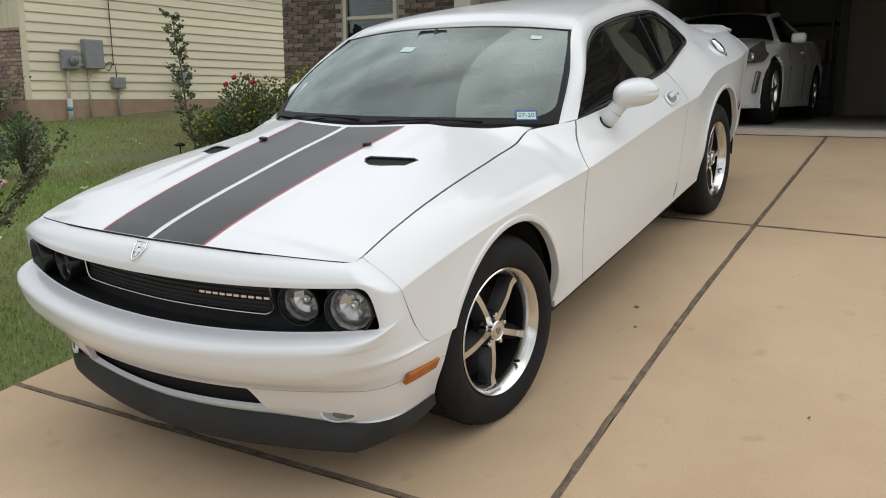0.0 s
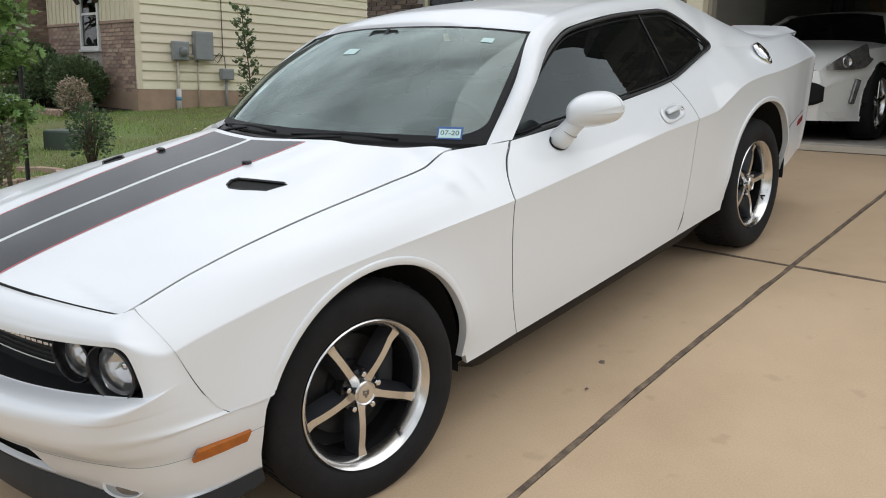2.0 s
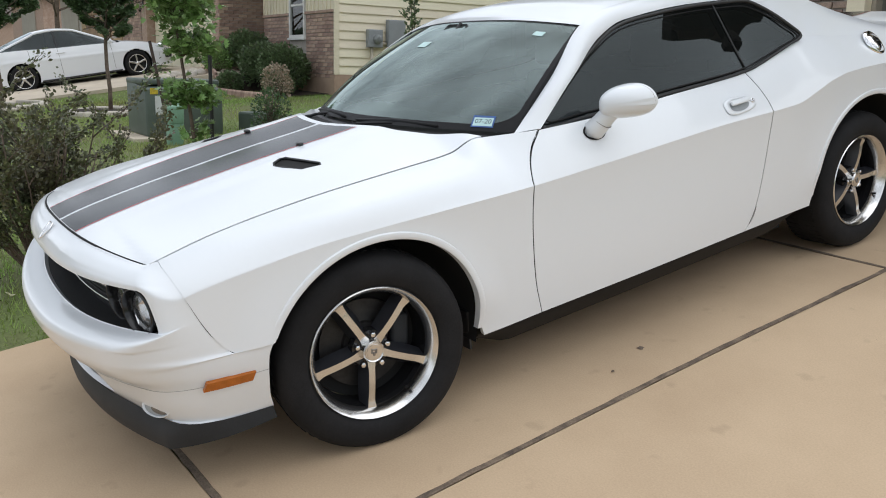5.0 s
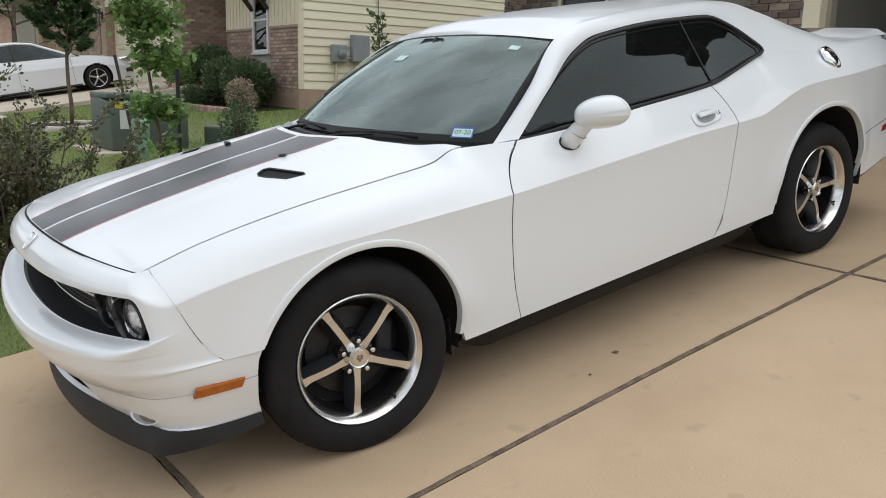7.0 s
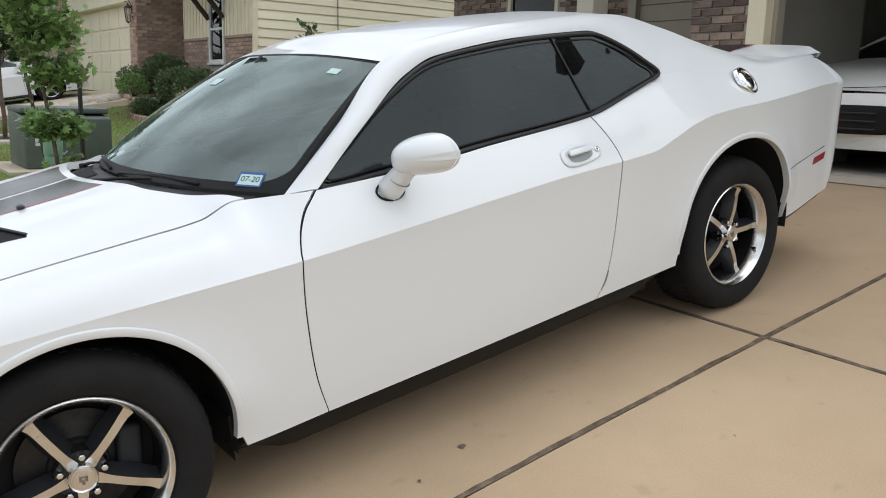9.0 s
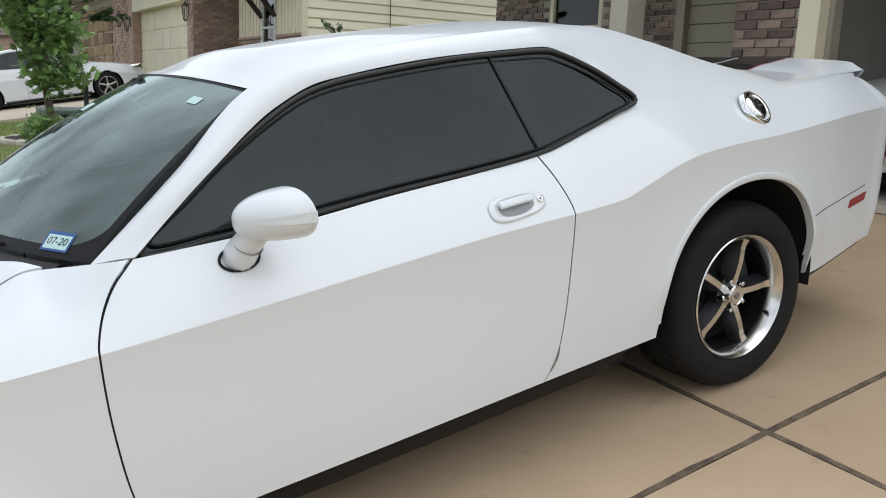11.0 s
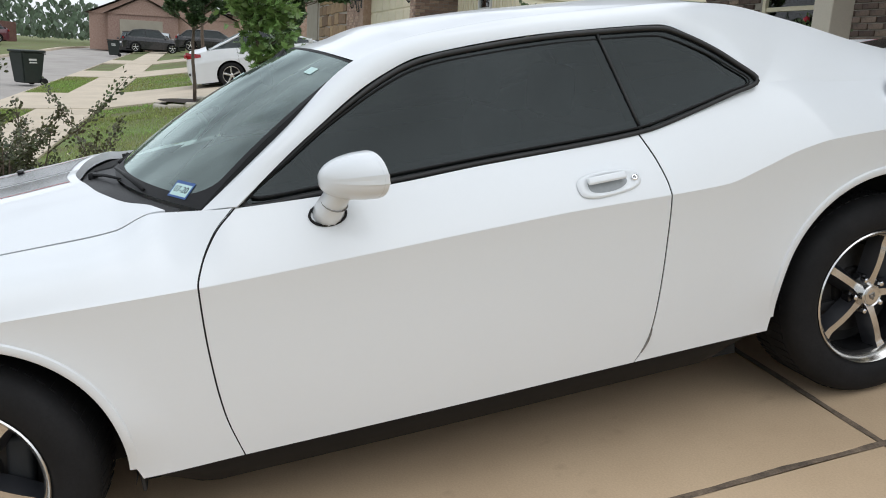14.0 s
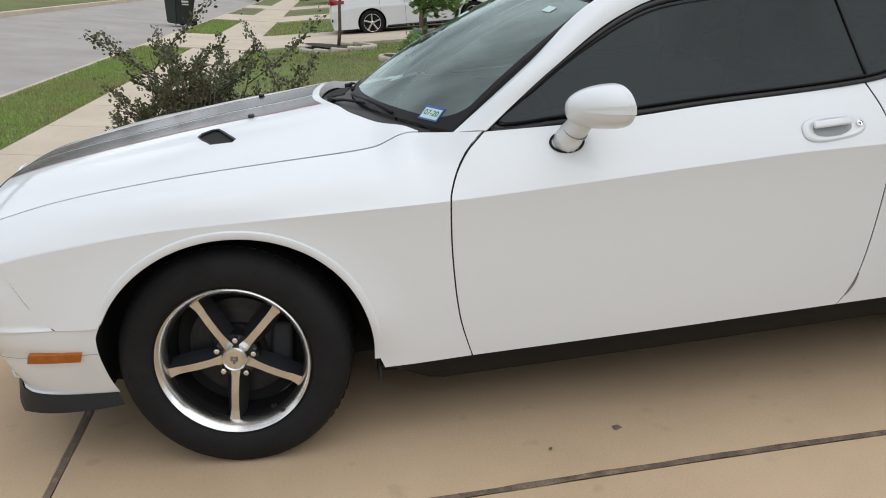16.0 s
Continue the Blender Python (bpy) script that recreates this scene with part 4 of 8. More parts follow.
def side(y, z):
    """Half the car's width at a height on its flank."""
    zc, xc = crease_z(y), crease_x(y)
    zt, xt = top_z(y), top_x(y)
    if z >= zc:
        u = min(1.0, (z - zc) / max(1e-4, zt - zc))
        x = xc + (xt - xc) * u + round_up(y) * abs(xc - xt) * 4 * u * (1 - u) + 0.03 * crown(y, u)
    else:
        zs = sill_z(y)
        d = zc - z
        u = d / (zc - zs)
        x = xc - 0.032 * (0.4 + 0.6 * smooth(-0.6, 0.1, y)) * (1 - math.exp(-d / 0.17)) - 0.035 * u ** 2.4
    for ay, az, ar in (F_ARCH, R_ARCH):
        r = math.hypot(y - ay, z - az)
        if z > az - 0.1:
            want = 0.946
            if x < want:
                x += (want - x) * (1 - smooth(ar, ar + 0.16, r)) * 0.55 * smooth(az - 0.05, az + 0.15, z)
    return x


def arch_cut(bm, arch, flare=0.5):
    """Cuts the wheel opening into a panel and lays its edge on the arch."""
    ay, az, ar = arch

    def reach(co):
        return arch_r(arch, math.atan2(co.z - az, co.y - ay)) + flare * max(0, az - co.z)
    inside = {v for v in bm.verts if math.hypot(v.co.y - ay, v.co.z - az) < reach(v.co)}
    bmesh.ops.delete(bm, geom=[f for f in bm.faces if all(v in inside for v in f.verts)], context="FACES")
    for v in bm.verts:
        if v in inside and v.link_faces:
            d = Vector((v.co.y - ay, v.co.z - az))
            if d.length < 1e-6:
                continue
            d = d.normalized() * reach(v.co)
            v.co.y, v.co.z = ay + d.x, az + d.y
            v.co.x = side(v.co.y, v.co.z)
    bmesh.ops.delete(bm, geom=[v for v in bm.verts if not v.link_faces], context="VERTS")
    bmesh.ops.remove_doubles(bm, verts=bm.verts[:], dist=0.0006)


def on_crease(y, v, z0, z1):
    """Height by share v of a panel whose rows keep to the flank's crease at v 0.6."""
    zc = crease_z(y)
    return zc + (z0 - zc) * (1 - v / 0.6) ** 1.7 if v <= 0.6 else zc + (z1 - zc) * ((v - 0.6) / 0.4) ** 1.5


def flank(y0, y1, z0, z1, ny, nz):
    """A panel of the flank between two seams, y0(v) and y1(v), from z0(y) to z1(y)."""
    def f(u, v):
        ya, yb = y0(v), y1(v)
        y = ya + (yb - ya) * u
        z = on_crease(y, v, z0(y), z1(y))
        return side(y, z), y, z
    return sheet(f, ny, nz)


def both(name, bm, material, label="", angle=40, depth=0.012):
    if depth:
        rim_in(bm, depth)
    other = mirrored(bm)
    return part(name, bm, material, coupe, label, True, angle), part(name, other, material, coupe, label, True, angle)


GAP = 0.0025


def seam(*pts):
    """A seam told as (z, y) pairs: y by height."""
    c = curve(*sorted(pts))
    return c


door_front = seam((0.281, 0.742), (0.298, 0.737), (0.433, 0.707), (0.548, 0.697), (0.676, 0.693), (0.815, 0.696), (0.86, 0.710), (0.941, 0.761), (1.0, 0.826))
door_rear = seam((0.314, 1.993), (0.34, 2.012), (0.406, 2.046), (0.519, 2.071), (0.695, 2.094), (0.833, 2.104), (0.886, 2.103), (0.959, 2.090), (1.05, 2.062))
bumper_seam = seam((0.523, -0.50), (0.537, -0.519), (0.611, -0.567), (0.729, -0.613), (0.83, -0.645))


def by_v(seam_of_z, ylike, z0, z1):
    """A seam as a function of v, by fixed heights at its place."""
    a, b = z0(ylike), z1(ylike)
    return lambda v: seam_of_z(on_crease(ylike, v, a, b))


# door
d0, d1 = by_v(door_front, 0.75, sill_z, top_z), by_v(door_rear, 2.05, sill_z, top_z)
bm = flank(lambda v: d0(v) + GAP, lambda v: d1(v) - GAP, sill_z, lambda y: top_z(y) - 0.004, 70, 45)
left_door, right_door = both("door", bm, WHITE, angle=45)

# front wing: above the bumper seam, then behind the wheel
bm = bmesh.new()


def wing_upper(u, v):
    ya = bumper_seam(on_crease(-0.6, v, 0.523, top_z(-0.645))) + 0.001
    yb = door_front(on_crease(0.70, v, 0.523, top_z(0.75))) - GAP
    y = ya + (yb - ya) * u
    z = on_crease(y, v, 0.523, top_z(y) - 0.002)
    u = max(0.0, min(1.0, (z - crease_z(y)) / (top_z(y) - crease_z(y))))
    return side(y, z), y, z + 0.010 * crown(y, u)


sheet(wing_upper, 110, 35, bm)


def wing_lower(u, v):
    zb = sill_z(0.6) + (0.523 - sill_z(0.6)) * v
    ya, yb = 0.2, door_front(zb) - GAP
    y = ya + (yb - ya) * u
    z = sill_z(y) + (0.523 - sill_z(y)) * v
    return side(y, z), y, z


sheet(wing_lower, 44, 24, bm)
bmesh.ops.remove_doubles(bm, verts=bm.verts[:], dist=0.0015)
arch_cut(bm, F_ARCH)
left_wing, right_wing = both("front_wing", bm, WHITE, angle=45, depth=0.022)

# rear quarter
TAIL_Y = 3.86


def quarter(u, v):
    ya = door_rear(on_crease(2.1, v, sill_z(2.0), top_z(2.06))) + GAP
    y = ya + (TAIL_Y - ya) * u
    z = on_crease(y, v, sill_z(y), top_z(y))
    return side(y, z), y, z


bm = sheet(quarter, 130, 60)
arch_cut(bm, R_ARCH, 0.3)
left_quarter, right_quarter = both("rear_quarter", bm, WHITE, angle=45, depth=0.02)

# rolled lips of the wheel arches
for (ay, az, ar), a0, a1 in ((F_ARCH, -4, 152), (R_ARCH, 4, 184)):
    def lip_ring(u, v):
        a = radians(a0 + (a1 - a0) * u)
        r_, dx_ = [(-0.003, -0.030), (-0.003, 0.0035), (0.001, 0.0065), (0.015, 0.0075), (0.0195, 0.0065), (0.023, 0.002), (0.025, -0.004)][int(round(v * 6))]
        fade = smooth(0, 0.10, u) * smooth(0, 0.10, 1 - u)
        rr = arch_r((ay, az, ar), a) + r_
        y, z = ay + rr * math.cos(a), az + rr * math.sin(a)
        return side(y, z) + (dx_ if dx_ < 0 else dx_ * fade - 0.001), y, z
    both("arch_lip", flip(sheet(lip_ring, 70, 6)), WHITE, angle=35, depth=0)

# black sills below the doors
def sill_at(u, v):
    y = 0.45 + 2.06 * u
    deep = 0.4 + 0.6 * smooth(0, 0.10, u) * smooth(0, 0.10, 1 - u)
    return side(y, sill_z(y)) - 0.026 - 0.085 * v ** 1.5, y, sill_z(y) - 0.003 - 0.115 * v * deep


bm = sheet(sill_at, 40, 6)
both("sill", bm, FRIT, "black plastic sill", depth=0)

# ---- hood ----
gap_x = lambda y: top_x(y) - GAP
hood_front = lambda x: -0.785 + 0.113 * (abs(x) / 0.775) ** 2.6
hood_rear = lambda x: 0.330 + 0.292 * (abs(x) / 0.72) ** 2.3
mid_z = curve((-0.80, 0.866), (-0.70, 0.893), (-0.5, 0.931), (-0.3, 0.962), (0.0, 1.005), (0.2, 1.029), (0.34, 1.048), (0.62, 1.075))


def hood_z(x, y):
    xe = top_x(min(y, 0.60))
    ze = top_z(min(max(y, -0.67), 0.60)) if y > -0.67 else 0.83 - (-0.67 - y) * 0.25
    t = min(1, abs(x) / xe)
    z = mid_z(y) + (ze - mid_z(y)) * t ** (2.3 + 0.9 * smooth(-0.7, -0.1, y))
    z += 0.010 * (1 - smooth(0.36, 0.47, abs(x))) * smooth(-0.75, -0.1, y) - 0.010 * smooth(-0.75, -0.1, y) * (1 - t)
    return z


def hood_at(u, v):
    """u from one gap to the other, v from the front edge to the windscreen."""
    s = 2 * u - 1
    y = 0
    x = s * 0.77
    for _ in range(4):
        y = hood_front(x) + (hood_rear(x) - hood_front(x)) * v
        x = s * gap_x(min(0.588, max(y, -0.69)))
    return x, y, hood_z(x, y)


bm = sheet(hood_at, 110, 90)

SCOOP = [(0.368, -0.042), (0.388, -0.074), (0.416, -0.086), (0.537, -0.030), (0.552, 0.042), (0.525, 0.050), (0.374, -0.018)]


def inside(poly, x, y):
    n, c = len(poly), 0
    for i in range(n):
        (x0, y0), (x1, y1) = poly[i], poly[(i + 1) % n]
        if (y0 > y) != (y1 > y) and x < (x1 - x0) * (y - y0) / (y1 - y0) + x0:
            c += 1
    return c % 2 == 1


for sx in (1, -1):
    poly = [(sx * px, py) for px, py in SCOOP]
    for i in range(len(poly)):
        (x0, y0), (x1, y1) = poly[i], poly[(i + 1) % len(poly)]
        n = Vector((y1 - y0, x0 - x1, 0)).normalized()
        near = [f for f in bm.faces if abs(f.calc_center_median().x - sx * 0.48) < 0.16 and abs(f.calc_center_median().y) < 0.15]
        geom = near + list({e for f in near for e in f.edges}) + list({v for f in near for v in f.verts})
        bmesh.ops.bisect_plane(bm, geom=geom, plane_co=(x0, y0, 1), plane_no=n, dist=0.0003)
    cut = [f for f in bm.faces if inside(poly, f.calc_center_median().x, f.calc_center_median().y)]
    bmesh.ops.delete(bm, geom=cut, context="FACES")
rim_in(bm, 0.03)
hood = part("hood", flip(bm) if bm.faces[:] and sum(f.normal.z for f in bm.faces) < 0 else bm, WHITE, coupe, "", True, 35)
for sx in (1, -1):
    # near-black face below the rim carries the intake's inner shade
    bm = bmesh.new()
    vs = [bm.verts.new((sx * px, py, hood_z(px, py) - 0.009)) for px, py in SCOOP]
    f = bm.faces.new(vs if sx > 0 else vs[::-1])
    part("hood_scoop", bm, VOID, hood, "black hood intake")
    bm = tube([(sx * px, py, hood_z(px, py) - 0.004) for px, py in SCOOP + SCOOP[:1]], 0.005, 6)
    part("scoop_frame", bm, BLACK, hood, "", True)
    part("washer_nozzle", box((0.035, 0.022, 0.014), (sx * 0.281, 0.086, hood_z(0.281, 0.086) + 0.006), 0.005), GLOSSBLACK, hood, "black washer nozzle", True)


def stripe(xa, xb, material, name, label, lift=0.0012):
    """A vinyl stripe on the hood; xa and xb are shares of the widening stripe."""
    def f(u, v):
        x = 0
        w = 0.25 + 0.035 * v
        x = w * (xa + (xb - xa) * u)
        y = hood_front(x) + 0.002 + (hood_rear(x) - hood_front(x) - 0.030) * v
        return x, y, hood_z(x, y) + lift
    b = sheet(f, 14, 70)
    part(name, b, material, hood, label, True)


stripe(-1.0, -0.052, STRIPE, "hood_stripe", "black vinyl hood stripe")
stripe(0.052, 1.0, STRIPE, "hood_stripe", "black vinyl hood stripe")
stripe(-1.03, -1.0, RED, "pinstripe", "thin red pinstripe", 0.0014)
stripe(1.0, 1.03, RED, "pinstripe", "thin red pinstripe", 0.0014)

# ---- nose and bumper: rows from the hood's edge down ----
# each row: on the middle line y and z, how far it falls back and bends at 0.8 m out, its rise there, where the corner begins, and y, z at its end
NOSE = [
    (-0.7885, 0.864, 0.113, 2.6, -0.036, 0.76, -0.645, 0.840), (-0.823, 0.849, 0.116, 2.5, -0.030, 0.78, -0.640, 0.815), (-0.853, 0.818, 0.118, 2.5, -0.020, 0.815, -0.628, 0.785), (-0.866, 0.777, 0.125, 2.6, 0.000, 0.845, -0.618, 0.745),
    (-0.850, 0.611, 0.118, 2.4, 0.028, 0.868, -0.590, 0.665), (-0.905, 0.602, 0.122, 2.4, 0.030, 0.855, -0.578, 0.650), (-0.942, 0.587, 0.125, 2.3, 0.034, 0.825, -0.562, 0.628), (-0.955, 0.562, 0.126, 2.1, 0.036, 0.785, -0.540, 0.586),
    (-0.951, 0.534, 0.126, 2.0, 0.016, 0.765, -0.498, 0.5245), (-0.943, 0.506, 0.130, 2.0, 0.006, 0.75, -0.372, 0.5242), (-0.922, 0.468, 0.140, 2.1, 0.008, 0.755, -0.392, 0.480), (-0.884, 0.420, 0.150, 2.2, 0.014, 0.765, -0.396, 0.424), (-0.846, 0.322, 0.150, 2.0, 0.030, 0.755, -0.392, 0.335), (-0.824, 0.290, 0.155, 1.9, 0.000, 0.735, -0.378, 0.262),
]
row_y, row_z, row_back, row_bend, row_rise, row_xk, row_ye, row_ze = (curve(*[(i, r[k]) for i, r in enumerate(NOSE)]) for k in range(8))
low_x = curve((0.25, 0.815), (0.31, 0.842), (0.424, 0.892), (0.50, 0.914), (0.53, 0.919))


@functools.lru_cache(None)
def row_end(k):
    """Where a row ends, at the wing's seam or the wheel arch, and how the flank runs there."""
    z = row_ze(k)
    y = bumper_seam(min(z, 0.83)) if k < 7.5 else row_ye(k)
    if k < 7.5:
        y += (row_ye(7.5) - bumper_seam(row_ze(7.5))) * smooth(6.5, 7.5, k)
    w = smooth(7.0, 9.0, k)
    x = (side(y, z) - 0.0018) * (1 - w) + (low_x(z) if z < 0.53 else side(y, z) - 0.0018) * w
    lean = (side(y + 0.01, z) - side(y - 0.01, z)) / 0.02
    return x, y, z, lean * (1 - w) + 0.10 * w


def nose_at(s, k):
    """s from -1 to 1 across the nose, k the row: a bowed front up to 0.8, then a rounded corner to the flank."""
    q = abs(s)
    back, bend, xk = row_back(k), row_bend(k), row_xk(k)
    x = xk * min(q, 0.8) / 0.8
    y = row_y(k) + back * (x / 0.8) ** bend
    z = row_z(k) + row_rise(k) * (x / 0.8) ** 2
    if k <= 0.001:
        y, z = hood_front(x) - 0.006, hood_z(x, hood_front(x)) - 0.001
    if q > 0.8:
        t = (q - 0.8) / 0.2
        xe, ye, ze, lean = row_end(k)
        slope = back * bend / 0.8 * (xk / 0.8) ** (bend - 1)
        chord = 1.15 * math.hypot(xe - x, ye - y)
        a, b = Vector((1, slope)).normalized() * chord, Vector((lean, 1)).normalized() * chord
        h0, h1, h2, h3 = 2 * t ** 3 - 3 * t * t + 1, t ** 3 - 2 * t * t + t, 3 * t * t - 2 * t ** 3, t ** 3 - t * t
        x, y = h0 * x + h1 * a.x + h2 * xe + h3 * b.x, h0 * y + h1 * a.y + h2 * ye + h3 * b.y
        z += (ze - z) * smooth(0, 1, t)
    return math.copysign(x, s), y, z


def opening_s(k):
    """Where the nose's openings end at a row: the upper one, then the lower one."""
    up = 0.815 - 0.012 * max(0, min(1, (k - 3.5) * 2)) ** 4 - 0.030 * max(0, min(1, (3.5 - k) * 2)) ** 3
    low = 0.440 + 0.038 * min(1, max(0, k - 11))
    return up + (low - up) * smooth(4.0, 11.0, k)


def nose_grid(u, v):
    k = v * 13
    q = 2 * u - 1
    so = opening_s(k)
    s = q / 0.8 * so if abs(q) < 0.8 else math.copysign(so + (abs(q) - 0.8) / 0.2 * (1 - so), q)
    return nose_at(s, k)


def nose_keep(u, v):
    return not ((3 < v * 13 < 4 or 11 < v * 13 < 12) and abs(2 * u - 1) < 0.8)


bm = sheet(nose_grid, 200, 156, keep=nose_keep)
flip(bm)
for k in range(9):
    bmesh.ops.smooth_vert(bm, verts=[v for v in bm.verts if not v.is_boundary and (k < 3 or abs(v.co.x) > 0.72 and v.co.z < 0.60)], factor=0.5, use_axis_x=True, use_axis_y=True, use_axis_z=True)
rim_in(bm, 0.018, lambda e: all(v.co.y < -0.665 for v in e.verts))
bumper = part("front_bumper", bm, WHITE, coupe, "", True, 38)
for sx in (1, -1):
    part("fascia_seam", tube([tuple(Vector(nose_at(sx * (0.47 + 0.53 * q / 40), 10.92)) + Vector((sx * 0.0002, -0.0002, 0))) for q in range(41)], 0.0011, 5), METERGREY, bumper, "thin seam of the lower bumper", True)
# the black cavity behind the openings
def recess(s, v, back=0.075):
    """The black panel behind the nose's upper opening."""
    x = 0.87 * abs(s)
    y = -0.862 + back + 0.118 * (x / 0.8) ** 2.2 - 0.085 * smooth(0.93, 1.0, abs(s))
    return Vector((math.copysign(x, s), y, 0.795 - 0.19 * v))


part("grille_cavity", sheet(lambda u, v: recess(0.93 * (2 * u - 1), -0.15 + 1.72 * v, 0.125), 70, 4), BLACK, coupe, "satin black grille recess", True)
for sx in (1, -1):
    bm = sheet(lambda u, v: tuple(Vector(nose_at(0.80 + 0.15 * u, 2.4 + 2.2 * v)) + Vector((-0.004 - 0.030 * u, 0.075 - 0.050 * u, 0))), 16, 8)
    part("grille_cavity", bm if sx > 0 else mirrored(bm), BLACK, coupe, "satin black grille recess", True)
def cavity_floor(u, v):
    a = Vector(nose_at(0.80 * (2 * u - 1), 4.3)) + Vector((0, 0.006, -0.012))
    return a.lerp(Vector((a.x * 0.93, -0.56, 0.55)), v)


part("grille_cavity", sheet(cavity_floor, 40, 3), BLACK, coupe, "satin black grille recess", True)
part("intake_cavity", sheet(lambda u, v: (-0.56 + 1.12 * u, -0.80 + 0.08 * abs(2 * u - 1) ** 3, 0.46 - 0.27 * v), 30, 3), VOID, coupe, "black lower intake")
# grille: mesh panel, bright frame and bars
grille = part("grille", sheet(lambda u, v: tuple(recess((2 * u - 1) * 0.545, 0.08 + 0.72 * v, 0.11)), 40, 4), BLACK, coupe, "black mesh grille", True)
for k in range(9):
    pts = [recess((2 * q / 20 - 1) * 0.54, 0.10 + 0.68 * k / 8, 0.105) for q in range(21)]
    part("grille_bar", tube(pts, 0.0028, 5), BLACK, grille, "", True)
frame_pts = [recess(-0.548, 0.05, 0.094), recess(-0.545, 0.70, 0.094), recess(-0.53, 0.79, 0.094)] + [recess(-0.51 + 1.02 * q / 24, 0.815, 0.094) for q in range(25)] + [recess(0.53, 0.79, 0.094), recess(0.545, 0.70, 0.094), recess(0.548, 0.05, 0.094)]
part("grille_frame", tube(frame_pts, 0.004, 6), ALLOY, grille, "thin bright grille frame", True)
for k in range(10):
    c = recess(0.215 + 0.034 * k, 0.53, 0.096)
    b = box((0.021, 0.002, 0.0090), (0, 0, 0), 0.0008)
    part("grille_badge", b, ALLOY, grille, "plain bright badge bar", m=Matrix.Translation(c) @ Matrix.Rotation(0.2, 4, "Z"))
# lamps: four round units
def facets(r):
    """A reflector bowl of small mirrors that each tilt a little."""
    b = lathe([(0.030, 0.012), (0.024, r * 0.42), (0.014, r * 0.70), (0.002, r * 0.90), (-0.012, r)], 14, "y")
    for v in b.verts:
        v.co.y += 0.005 * noise.noise(v.co * 60) + 0.16 * v.co.z
    return b


for sx in (1, -1):
    for x, y, r, yaw in ((0.590, -0.706, 0.062, 0.25), (0.774, -0.695, 0.068, 0.32)):
        lamp = new("headlamp")
        lamp.parent = coupe
        lamp.matrix_local = Matrix.Translation((sx * x, y, 0.698)) @ Matrix.Rotation(sx * yaw, 4, "Z")
        part("reflector", facets(r), REFLECTOR, lamp, "chrome lamp reflector")
        part("bulb_shield", lathe([(0.03, 0.010), (0.006, 0.011), (0.002, 0.008), (0.001, 0.001)], 20, "y"), CHROME, lamp, "", True)
        part("bezel", lathe([(-0.012, r + 0.0005), (-0.044, r + 0.004), (-0.046, r + 0.006), (-0.040, r + 0.009), (0.03, r + 0.009)], 32, "y"), GLOSSBLACK, lamp, "", True)
        part("lens", lathe([(-0.012, r), (-0.022, r * 0.75), (-0.028, r * 0.4), (-0.03, 0.001)], 32, "y"), LENS, lamp, "clear lamp lens", True).visible_shadow = False
    fog = new("fog_lamp")
    fog.parent = coupe
    at = min((Vector(nose_at(0.5 + 0.4 * q / 160, 11.2 + 1.3 * k / 30)) for q in range(161) for k in range(31)), key=lambda c: (c.x - 0.690) ** 2 + (c.z - 0.335) ** 2)
    fog.matrix_local = Matrix.Translation((sx * at.x, at.y + 0.004, at.z)) @ Matrix.Rotation(sx * 0.5, 4, "Z") @ Matrix.Rotation(radians(-14), 4, "X") @ Matrix.Diagonal((1.25, 1, 0.62, 1))
    part("rim", lathe([(0.008, 0.053), (-0.001, 0.051), (-0.003, 0.049), (-0.001, 0.047), (0.006, 0.044)], 32, "y"), WHITE, fog, "", True)
    # nearly flat grey disc: shade of the white bowl is put into the colour
    part("bowl", lathe([(0.004, 0.046), (0.001, 0.02), (0.0, 0.001)], 28, "y"), METERGREY, fog, "white lamp bowl with its shade put in as grey", True)
    part("lens", lathe([(0.002, 0.034), (-0.003, 0.026), (-0.005, 0.001)], 24, "y"), ZLAMP, fog, "clear round fog lamp", True, m=Matrix.Translation((sx * 0.012, 0, 0)))
# front lip
def lip_at(u, v):
    s = 2 * u - 1
    top = Vector(nose_at(s, 12.45 + 0.5 * smooth(0.45, 0.75, abs(s)))) + Vector((0.003 * s, -0.003, 0))
    q = abs(s)
    x = 0.725 * min(q, 0.8) / 0.8
    low = Vector((x, -0.836 + 0.147 * (x / 0.8) ** 1.9, 0.182 + 0.012 * (x / 0.8) ** 2))
    if q > 0.8:
        t = (q - 0.8) / 0.2
        low = low.lerp(Vector((0.818, -0.372, 0.216)), t) + Vector((0.13 * t * (1 - t), -0.08 * t * (1 - t), 0))
    low.x = math.copysign(low.x, s)
    p = top.lerp(low, v)
    return p + Vector((0, -0.018 * math.sin(v * math.pi) * (1 - q ** 4), 0))


bm = flip(sheet(lip_at, 90, 8))
rim_in(bm, 0.02, lambda e: all(v.co.z < 0.235 for v in e.verts) and max(v.co.y for v in e.verts) < -0.45)
part("front_lip", bm, GREYPLAST, coupe, "dark grey plastic front lip", True, 50)
# side reflectors and emblem
corner_pts = [nose_at(0.78 + 0.22 * q / 120, 10.0 + 2.0 * k / 40) for q in range(121) for k in range(41)]


def xside_nose(y, z):
    """Half width of the bumper's corner at a place."""
    near = sorted(corner_pts, key=lambda c: (c[1] - y) ** 2 + (c[2] - z) ** 2)[:6]
    return sum(c[0] for c in near) / 6


